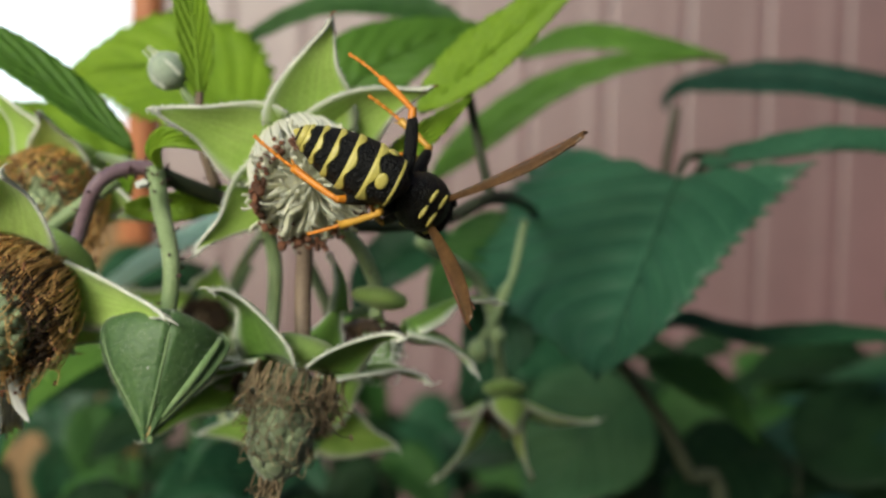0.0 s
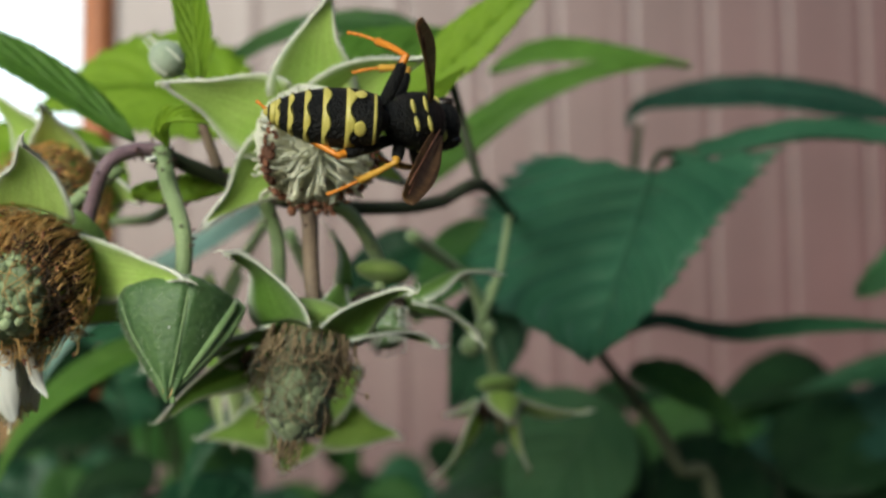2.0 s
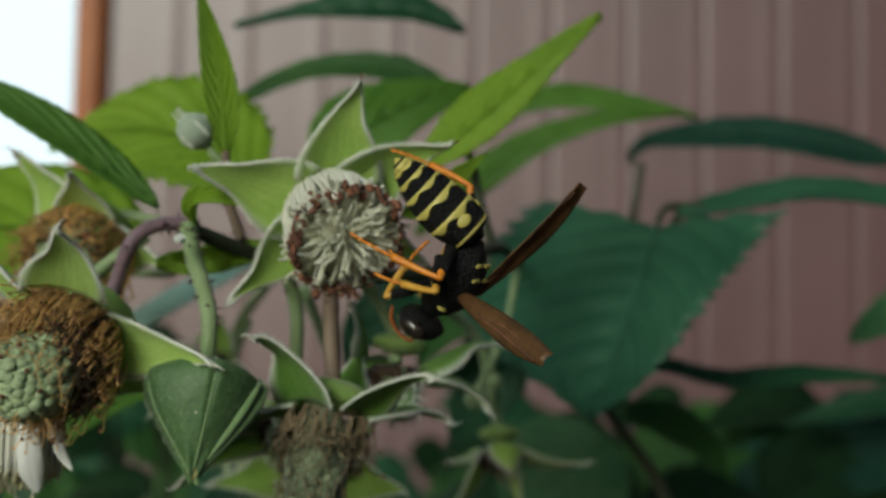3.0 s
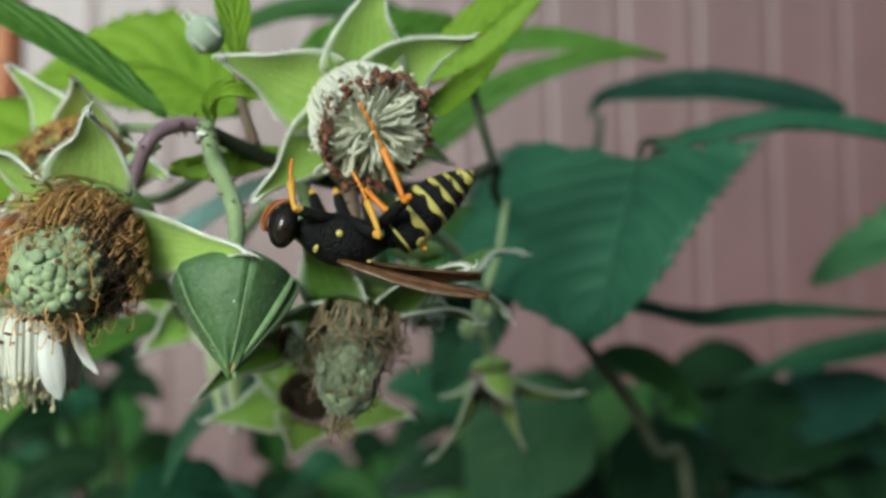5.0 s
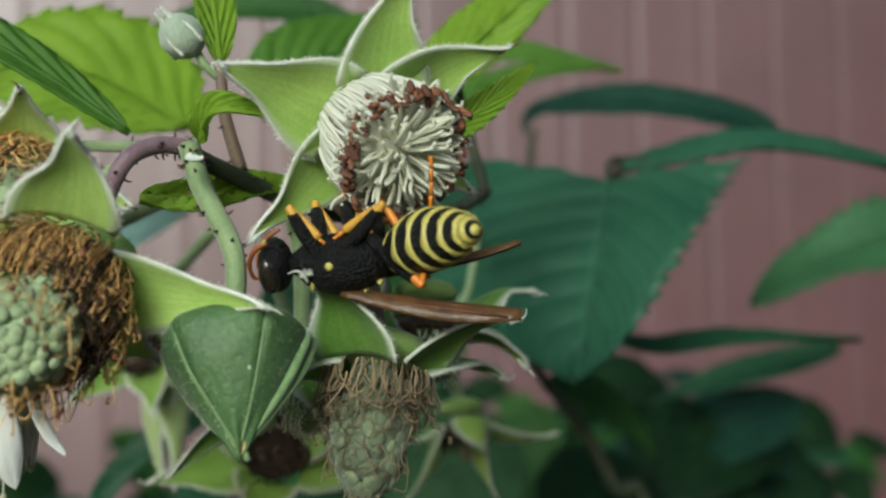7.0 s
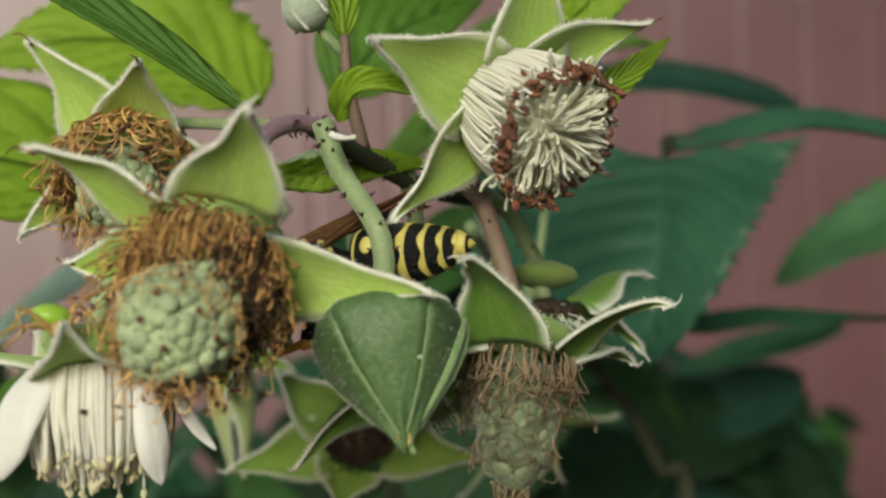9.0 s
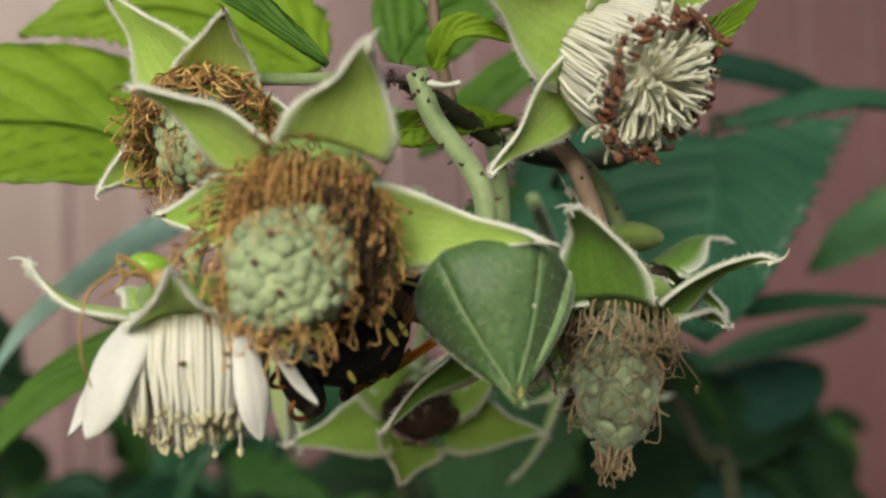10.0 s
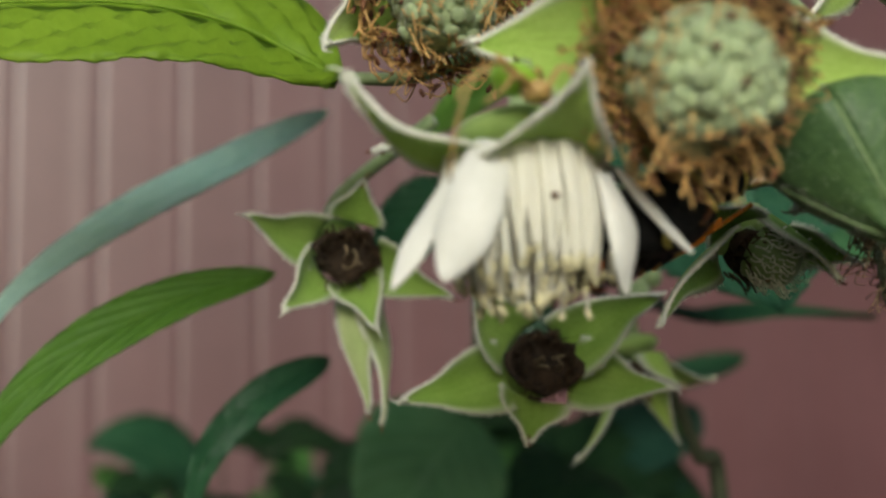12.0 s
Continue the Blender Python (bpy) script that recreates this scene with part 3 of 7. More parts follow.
def build_withered_fruitlet():
    c, z = Vector((-2.60, 6.92, 0.09)), Vector((-0.2, -0.85, -0.36)).normalized()
    f = thing("raspberry_fruitlet", c, "young green raspberry with a collar of withered brown stamens", "fruit", axis=z)
    rnd = random.Random(7)
    calyx_base(f, c, z, 0.42)
    top = c + Vector((0.02, -0.2, 0.2))
    sepals(f, top, (-0.1, -0.45, -0.85), 0.44, [(-2.43, 6.08, 0.72), (-3.37, 6.59, 0.62)], [0.25, 0.2], [0.08, 0.12], 0.3, SEPAL, 20)
    sepals(f, c, z, 0.42, [(-1.62, 6.45, -0.04), (-3.29, 7.30, 0.16), (-2.2, 7.4, -0.3)], [0.22, 0.26, 0.25], [0.05, 0.08, 0.05], 0.25, SEPAL, 25)
    fruit = c + z * 0.39 + Vector((-0.03, -0.02, -0.075))
    core = berry(f, fruit, z, 0.258, 0.31, 0.041, DRUPE, 5, flatness=0.62)
    for dx, dy, dz in ((-0.1, -0.28, 0.13), (0.07, -0.3, 0.05), (-0.16, -0.27, 0.02), (0.0, -0.26, 0.2), (0.13, -0.26, -0.06), (-0.07, -0.3, -0.1)):
        bm = bmesh.new()
        d = Vector((dx, dy, dz)).normalized()
        ball(bm, fruit + d * 0.325, 0.017, (1, 1, 0.7), d.to_track_quat("Z", "Y").to_matrix(), 4, 7)
        part("speck", bm, ANTHER, core, "brown withered style")
    bm = bmesh.new()
    ends = fan(bm, c + z * 0.04, z, 0.37, 0.34, 90, 1.32, 0.0046, rnd, curl=0.08, inner=0.85, wob=0.05, frizz=0.06)
    ends += fan(bm, c + z * 0.08, z, 0.35, 0.3, 60, 1.3, 0.0042, rnd, droop=0.2, curl=0.15, inner=0.88, wob=0.06, frizz=0.12)
    ends += fan(bm, c + z * 0.03, z, 0.33, 0.30, 320, 1.1, 0.0044, rnd, curl=0.03, inner=0.8, wob=0.03, frizz=0.03)
    top_side = Vector((0.1, -0.3, 0.95)) - z * z.dot(Vector((0.1, -0.3, 0.95)))
    ends += fan(bm, c + z * 0.06, z, 0.37, 0.36, 300, 0.98, 0.0046, rnd, droop=0.18, curl=0.04, inner=0.8, wob=0.03, frizz=0.03, side=top_side.normalized())
    low = fruit + z * 0.12 + Vector((-0.02, 0.03, -0.19))
    ends += fan(bm, low, (-0.1, -0.35, -0.9), 0.19, 0.13, 26, 1.3, 0.0044, rnd, curl=0.15, inner=0.4, wob=0.05, frizz=0.25)
    part("withered_collar", bm, WITHERED, f, "withered brown filaments", kind="stuff")
    part("anther_ring", anthers(ends, 0.017, rnd, 0.55), ANTHER, f, "dry brown anthers", kind="stuff")
    # dead filaments in near-black brown, which also paints in the shadow on this side
    bm = bmesh.new()
    dark = fan(bm, c + z * 0.08, z, 0.35, 0.38, 300, 1.08, 0.0046, rnd, curl=0.2, inner=0.72, wob=0.04, frizz=0.15, side=Vector((0.95, 0.1, -0.25)))
    part("dead_filament_mass", bm, DARK, f, "dead filaments on one side, dark for its shadow too", kind="stuff")
    part("anther_ring", anthers(dark, 0.017, rnd, 0.5), DARK, f, kind="stuff")
    bm = bmesh.new()
    fan(bm, fruit - z * 0.02, z, 0.29, 0.2, 60, 1.02, 0.0036, rnd, curl=0.6, inner=0.8, wob=0.06, frizz=0.8)
    part("style_tuft", bm, WITHERED, f, "curled dry styles", kind="stuff")
    stalk(f, [c - z * 0.1, c - z * 0.3 + Vector((0.02, 0.05, 0.15)), (-2.36, 7.15, 0.72), (-2.2, 7.25, 0.85), (-2.0, 7.35, 0.86)], 0.046, 0.05, STEM_PURPLE, 26, 9)


build_withered_fruitlet()


def build_grey_fruitlet():
    c, z = Vector((-1.01, 7.18, -0.33)), Vector((-0.17, -0.22, -0.94)).normalized()
    f = thing("raspberry_fruitlet", c, "older grey-green raspberry with dry brown stamens under raised sepals", "fruit", axis=z)
    rnd = random.Random(8)
    calyx_base(f, c, z, 0.3)
    sepals(f, c, z, 0.34, [(-1.44, 6.66, 0.12), (-0.33, 6.82, -0.12), (-0.23, 7.57, -0.46), (-1.65, 7.3, -0.45), (-0.9, 7.9, 0.0)], [0.25, 0.19, 0.2, 0.22, 0.22], [0.16, 0.14, 0.12, 0.05, 0.05], 0.3, SEPAL_SHADED, 30, 0.009)
    berry(f, c + z * 0.36, z, 0.2, 0.36, 0.046, DRUPE_GREY, 6, flatness=0.42)
    bm = bmesh.new()
    ends = fan(bm, c + z * 0.04, z, 0.30, 0.17, 90, 1.0, 0.005, rnd, curl=0.4, inner=0.7, wob=0.05, frizz=0.4)
    ends += fan(bm, c + z * 0.12, z, 0.28, 0.18, 50, 1.1, 0.0045, rnd, curl=0.7, inner=0.85, wob=0.08, frizz=0.9)
    ends += fan(bm, c + z * 0.25, z, 0.23, 0.17, 26, 1.2, 0.0034, rnd, curl=0.6, inner=0.85, wob=0.08, frizz=0.8)
    ends += fan(bm, c + z * 0.45, z, 0.21, 0.16, 26, 1.2, 0.0034, rnd, curl=0.6, inner=0.85, wob=0.08, frizz=0.8)
    fan(bm, c + z * 0.62, z, 0.09, 0.22, 36, 0.9, 0.005, rnd, curl=0.15, inner=0.2, wob=0.05, frizz=0.3)
    for k in range(9):
        fan(bm, c + z * (0.12 + 0.055 * k), z, 0.2 - 0.002 * k * k, 0.1, 12, 1.4, 0.0026, rnd, curl=0.5, inner=0.95, wob=0.03, frizz=0.7)
    part("withered_collar", bm, WITHERED_DARK, f, "dry brown filaments", kind="stuff")
    part("anther_ring", anthers(ends, 0.018, rnd, 0.35), WITHERED_DARK, f, kind="stuff")
    stalk(f, [c - z * 0.05, (-1.05, 7.35, 0.1), (-1.12, 7.6, 0.5), (-1.35, 7.75, 0.72)], 0.05, 0.06, STEM_BROWN, 6, 2)


build_grey_fruitlet()


def build_bud():
    """A closed bud: five felted sepals folded to a point, with pale ridges where they meet."""
    top, tip = Vector((-1.78, 6.92, -0.095)), Vector((-1.75, 6.56, -0.69))
    z = (tip - top).normalized()
    f = thing("flower_bud", top, "closed pointed green raspberry bud with pale felted ridges", "bud", axis=z)
    x = Vector((1, 0, 0)) - z * z.x
    x.normalize()
    y = z.cross(x)
    ln = (tip - top).length

    def surf(a, t):
        r = 0.385 * (0.12 + 0.88 * math.sqrt(1 - (1 - t / 0.22) ** 2) if t < 0.22 else (1 - ((t - 0.22) / 0.78) ** 1.5) * 0.97 + 0.03)
        k = (((a + 1.35) / (2 * math.pi) * 5) % 1) * 2 - 1
        r *= 0.985 - 0.42 * (1 - 0.809 / math.cos(k * math.pi / 5)) + 0.02 * math.sin(t * 7 + a * 2) + 0.012 * math.sin(t * 15 - a * 3)
        return top + z * (t * ln) + r * (math.cos(a) * x + math.sin(a) * y)

    off = -1.35
    for i in range(5):
        bm = bmesh.new()
        rows = [[bm.verts.new(surf(off + 2 * math.pi * (i + k / 8) / 5 - off * 0, j / 18) + z * (0.07 * (j / 18) ** 6 if k in (3, 4, 5) else 0)) for k in range(9)] for j in range(19)]
        core = [[bm.verts.new(top + z * (j / 18 * ln) + 0.9 * (q.co - top - z * ((q.co - top).dot(z)))) for q in row] for j, row in enumerate(rows)]
        for j in range(18):
            for k in range(8):
                bm.faces.new((rows[j][k], rows[j][k + 1], rows[j + 1][k + 1], rows[j + 1][k]))
                bm.faces.new((core[j][k], core[j + 1][k], core[j + 1][k + 1], core[j][k + 1]))
            bm.faces.new((rows[j][0], rows[j + 1][0], core[j + 1][0], core[j][0]))
            bm.faces.new((rows[j][8], core[j][8], core[j + 1][8], rows[j + 1][8]))
        s = part("sepal", bm, BUD, f)
        bm = bmesh.new()
        tube(bm, [surf(2 * math.pi * i / 5 + off, j / 18) * 0.965 + (top + z * (j / 18 * ln)) * 0.035 for j in range(2, 19)], lambda k: 0.013 - 0.004 * k, 10)
        part("ridge", bm, RIDGE_BUD, s, "pale felted ridge")
        bm = bmesh.new()
        e = surf(2 * math.pi * (i + 0.5) / 5 + off, 0.97)
        tube(bm, [e, e + z * 0.03, e + z * 0.06 + x * 0.02 * (i - 2)], lambda k: 0.014 * (1.1 - k), 5)
        part("tip", bm, WITHERED, s)
    for a, t0, lift in ((0.16, 0.2, 0.006), (-0.06, 0.1, 0.012)):
        bm = bmesh.new()
        pts = [surf(a + 0.25 * t, t) + (math.cos(a) * x + math.sin(a) * y) * lift for t in (t0 + (1.0 - t0) * j / 9 for j in range(10))]
        pts.append(pts[-1] + z * 0.07 + x * 0.015)
        tube(bm, pts, lambda k: 0.012 + 0.016 * math.sin(math.pi * min(1, k + 0.1)), 6)
        part("folded_edge", bm, RIDGE, f, "bluish folded sepal edge")
    bm = bmesh.new()
    ball(bm, Vector((-1.70, 6.395, -0.31)), 0.008)
    part("speck", bm, FELT, f, "tiny white speck")
    rnd = random.Random(17)
    bm = bmesh.new()
    for i in range(1000):
        a, t = rnd.uniform(0, 2 * math.pi), rnd.uniform(0.03, 0.97)
        p = surf(a, t)
        out = p - (top + z * (t * ln + 0.1))
        w = out.normalized() * 0.6 + z * 0.7 + Vector((rnd.uniform(-0.5, 0.5), rnd.uniform(-0.5, 0.5), rnd.uniform(-0.5, 0.5)))
        tube(bm, [p, p + w.normalized() * rnd.uniform(0.012, 0.026)], 0.0005, 3)
    part("felt_fuzz", bm, FELT, f, "short pale felt hairs", kind="stuff")
    stalk(f, [top + z * 0.02, (-1.78, 6.95, 0.25), (-1.95, 7.2, 0.62), (-2.02, 7.26, 0.86)], 0.052, 0.06, STEM, 34, 5)


build_bud()


def build_petal_flower():
    c, z = Vector((-3.12, 7.2, -0.31)), Vector((0.01, -0.05, -1)).normalized()
    f = thing("raspberry_flower", c, "open raspberry flower with white petals and cream stamens hanging down", "flower", axis=z)
    rnd = random.Random(11)
    calyx_base(f, c, z, 0.3)
    sepals(f, c, z, 0.34, [(-3.21, 6.55, -0.13), (-3.85, 7.17, -0.06), (-2.55, 7.35, -0.35), (-3.5, 7.8, -0.2), (-2.8, 7.8, -0.2)], [0.26, 0.18, 0.15, 0.18, 0.18], [-0.1, -0.14, 0.1, 0.1, 0.1], 0.3, SEPAL, 40)
    bm = bmesh.new()
    ends = fan(bm, c + z * 0.02, z, 0.3, 0.46, 92, 1.04, 0.0195, rnd, inner=0.85, wob=0.02, frizz=0.02)
    ends += fan(bm, c + z * 0.02, z, 0.23, 0.55, 90, 0.98, 0.011, rnd, inner=0.5, wob=0.04, frizz=0.08)
    ball(bm, c + z * 0.23, 0.235, (1, 1, 1.05), z.to_track_quat("Z", "Y").to_matrix(), 9, 18)
    part("stamen_mass", bm, FILAMENT, f, "cream-white parallel filaments", kind="stuff")
    part("anther_ring", anthers(ends, 0.027, rnd, 0.95), CREAM, f, "cream anthers", kind="stuff")
    for k, (tip, mid, w, n, start) in enumerate([
        ((-3.57, 6.97, -0.85), (-3.48, 6.91, -0.58), 0.1, (-0.45, -0.9, 0.1), (-3.34, 7.0, -0.31)),
        ((-2.83, 6.93, -0.89), (-2.86, 6.86, -0.66), 0.07, (0.3, -0.95, 0.1), (-2.90, 6.93, -0.42)),
        ((-3.05, 7.32, -0.86), (-3.03, 7.32, -0.7), 0.10, (0.1, -0.95, 0.1), (-3.02, 7.3, -0.5)),
        ((-3.68, 7.2, -0.86), (-3.55, 7.15, -0.6), 0.05, (-0.7, -0.5, 0.2), (-3.40, 7.15, -0.38)),
        ((-2.58, 6.84, -0.73), (-2.68, 6.88, -0.6), 0.03, (0.3, -0.9, 0.3), (-2.80, 7.0, -0.38)),
    ]):
        bm, _ = blade([start, mid, tip], w, n, petal_width, -0.25, 0.014, 10, 20, pleat=0.004, wave=0.12, seed=k)
        part("petal", bm, PETAL, f, "white petal")
    bm = bmesh.new()
    ball(bm, (-3.165, 6.86, -0.53), 0.015, (1.2, 1, 0.8))
    part("speck", bm, ANTHER, f, "tiny dark speck")
    stalk(f, [c - z * 0.05, (-3.1, 7.2, 0.0), (-2.8, 7.5, 0.45), (-2.4, 7.6, 0.8)], 0.045, 0.05, STEM, 10, 6)


build_petal_flower()


def build_rear_fruitlet():
    c, z = Vector((-3.02, 8.25, 0.80)), Vector((-0.15, -0.7, -0.55)).normalized()
    f = thing("raspberry_fruitlet", c, "young green raspberry ringed by orange-brown stamens, behind the others", "fruit", axis=z)
    rnd = random.Random(13)
    calyx_base(f, c, z, 0.36)
    sepals(f, c, z, 0.38, [(-3.59, 8.1, 1.45), (-2.96, 7.58, 1.22), (-2.4, 8.0, 0.6), (-3.62, 8.1, 0.35), (-3.0, 8.8, 0.6)], [0.24, 0.24, 0.22, 0.22, 0.22], 0.08, 0.25, SEPAL, 50)
    berry(f, c + z * 0.32, z, 0.24, 0.30, 0.038, DRUPE, 9, flatness=0.5)
    bm = bmesh.new()
    ends = fan(bm, c + z * 0.03, z, 0.36, 0.36, 240, 1.2, 0.0055, rnd, curl=0.2, frizz=0.25, inner=0.8, wob=0.09)
    fan(bm, c + z * 0.4, z, 0.22, 0.3, 60, 0.8, 0.005, rnd, inner=0.6, wob=0.08)
    part("withered_collar", bm, WITHERED, f, "orange-brown filaments", kind="stuff")
    part("anther_ring", anthers(ends, 0.026, rnd, 0.6), ANTHER, f, kind="stuff")
    stalk(f, [c - z * 0.05, (-2.9, 8.3, 1.0), (-2.5, 7.9, 0.95), (-2.2, 7.5, 0.88)], 0.032, 0.036, STEM, 10, 7)


build_rear_fruitlet()


def build_empty_calyx(name, label, centre, axis, radius, tips, width, sag, stem, mat=SEPAL, seed=0, cone=0.5):
    """A calyx from which the petals have dropped, with a dark dried middle."""
    c, z = Vector(centre), Vector(axis).normalized()
    f = thing(name, c, label, "calyx", "bare calyces", axis=z)
    rnd = random.Random(seed)
    calyx_base(f, c - z * radius * 0.45, z, radius * 0.75)
    sepals(f, c - z * radius * 0.22, z, radius * 1.25, tips, width, sag, 0.45, mat, seed, 0.008)
    bm = bmesh.new()
    fan(bm, c + z * radius * 0.1, z, radius * 0.74, radius * 0.35, 70, 0.85, 0.007, rnd, inner=0.6, wob=0.06, frizz=0.5)
    turn = z.to_track_quat("Z", "Y").to_matrix()
    rings = []
    edge = [rnd.uniform(0.82, 1.12) for k in range(20)]
    for r, h in ((0.5, -0.1), (0.74, 0.05), (0.77, 0.2), (0.68, 0.25), (0.58, 0.1), (0.42, 0.02), (0.22, 0.0), (0.04, 0.02)):
        rings.append([bm.verts.new(c + radius * (turn @ Vector((r * edge[k] * math.cos(a), 0.8 * r * edge[k] * math.sin(a), h * cone * 2 * edge[k - 5] + rnd.uniform(-0.04, 0.04))))) for k, a in enumerate(2 * math.pi * k / 20 for k in range(20))])
    for a, b in zip(rings, rings[1:]):
        for k in range(20):
            bm.faces.new((a[k], a[(k + 1) % 20], b[(k + 1) % 20], b[k]))
    bm.faces.new(rings[-1])
    part("dried_centre", bm, DARK, f, "dark dried stamens", kind="stuff")
    bm = bmesh.new()
    fan(bm, c + z * radius * 0.3, z, radius * 0.25, radius * 0.45, 4, 0.8, 0.012, rnd, curl=0.3, inner=0.3)
    part("style_tuft", bm, WITHERED_DARK, f, "pale dried styles", kind="stuff")
    stalk(f, [c - z * 0.05, *stem], 0.05, 0.055, STEM, 8, seed)
    return f


CALYX = "bare calyx with green sepals spread round a dark dried centre"
rear_calyx = build_empty_calyx("bare_calyx", "bare calyx with upturned green sepals round a pale woolly centre", (-0.66, 7.92, -0.12), (-0.1, -0.15, -1), 0.3, [(-1.01, 7.95, 0.34), (0.17, 8.3, 0.05), (0.02, 8.1, -0.42), (-0.9, 8.6, -0.1)], 0.22, 0.12, [(-0.7, 8.0, 0.2), (-0.9, 8.0, 0.5), (-1.3, 7.9, 0.7)], SEPAL_SHADED, 60)
def woolly_centre(calyx, top, tip, radius):
    """A pale young receptacle that hangs out of a calyx."""
    a, b = Vector(top), Vector(tip)
    bm = bmesh.new()
    tube(bm, bez([a, a.lerp(b, 0.5), b], 8), lambda k: radius * (1 - 0.45 * k ** 2) * (1 if k < 0.98 else 0.6), 14)
    body = part("receptacle", bm, RIDGE, calyx, "pale grey-green receptacle")
    rnd = random.Random(4)
    bm = bmesh.new()
    z = (b - a).normalized()
    for k in range(5):
        fan(bm, a.lerp(b, 0.15 + 0.17 * k), z, radius * (1 - 0.08 * k), 0.07, 26, 1.25, 0.004, rnd, curl=0.2, inner=0.9, wob=0.02, frizz=0.4)
    part("wool", bm, FELT, body, "short pale wool", kind="stuff")


woolly_centre(rear_calyx, (-0.64, 7.9, -0.16), (-0.58, 7.78, -0.46), 0.15)
build_empty_calyx("bare_calyx", CALYX, (-1.55, 9.85, -1.08), (-0.15, -0.95, 0.05), 0.34, [(-2.13, 9.6, -0.58), (-0.98, 9.25, -0.65), (-0.68, 9.6, -1.26), (-1.71, 9.76, -1.58), (-2.5, 10.0, -1.3)], [0.24, 0.24, 0.25, 0.25, 0.24], [0.15, 0.15, 0.1, 0.1, 0.15], [(-1.5, 10.3, -0.9), (-1.4, 10.3, -0.3), (-1.6, 9.5, 0.5)], SEPAL_MID, 70)
build_empty_calyx("bare_calyx", "small bare calyx with drooping pale sepals over a brown centre", (0.17, 11.2, -1.1), (0.05, -0.3, -0.95), 0.32, [(-0.48, 11.2, -1.82), (1.09, 11.4, -1.18), (0.3, 10.8, -1.25), (0.46, 11.1, -1.71), (-0.36, 11.3, -1.2)], 0.19, -0.08, [(0.08, 11.2, -0.54), (-0.1, 11.0, 0.1), (-0.6, 10.0, 0.5)], SEPAL, 80)
build_empty_calyx("bare_calyx", CALYX, (-2.65, 10.6, -0.28), (-0.1, -0.9, -0.3), 0.32, [(-3.4, 10.4, -0.08), (-2.54, 10.5, 0.22), (-3.14, 10.4, -0.7), (-1.98, 10.3, -0.61), (-2.5, 10.4, -0.8)], 0.2, 0.05, [(-2.6, 11.0, -0.2), (-2.5, 11.2, 0.2), (-2.0, 10.5, 0.7)], SEPAL_MID, 90)
bud_calyx = build_empty_calyx("bare_calyx", "bare calyx with a pale woolly centre behind the bud", (-1.42, 7.85, -0.55), (0.0, -0.7, -0.7), 0.26, [(-2.16, 7.65, -0.95), (-0.85, 7.75, -0.6), (-1.3, 7.4, -0.75), (-1.9, 7.6, -0.4)], 0.17, 0.05, [(-1.4, 8.0, -0.2), (-1.4, 8.0, 0.3), (-1.5, 7.8, 0.7)], SEPAL_SHADED, 95)

woolly_centre(bud_calyx, (-1.42, 7.82, -0.56), (-1.33, 7.66, -0.68), 0.15)

# ---- leaves ----


def leaf(points, width, normal, mat, label, seed=0, saw=0.1, cup=0.15, pleat=0.045, petiole=None, shape=leaf_width, stem=STEM, nu=14, nv=80, wave=0.06, teeth=22, sweep=None):
    base = points[0]
    f = thing("raspberry_leaf", base, label, "leaf", "raspberry leaves")
    bm, _ = blade(points, width, normal, shape, cup, 0.018, nu, nv, saw, teeth, pleat, wave, seed, sweep)
    part("leaf_blade", bm, mat, f)
    if petiole:
        bm = bmesh.new()
        line = [Vector(q) for q in (base, *petiole)]
        tube(bm, bez(line, 8) if (line[-1] - line[0]).length < 12 else line, lambda k: 0.035 + 0.03 * k, 6)
        part("petiole", bm, stem, f)
    bm = bmesh.new()
    tube(bm, bez(points, 8), lambda k: 0.022 * (1 - 0.85 * k), 5)
    part("midrib", bm, mat, f)
    return f


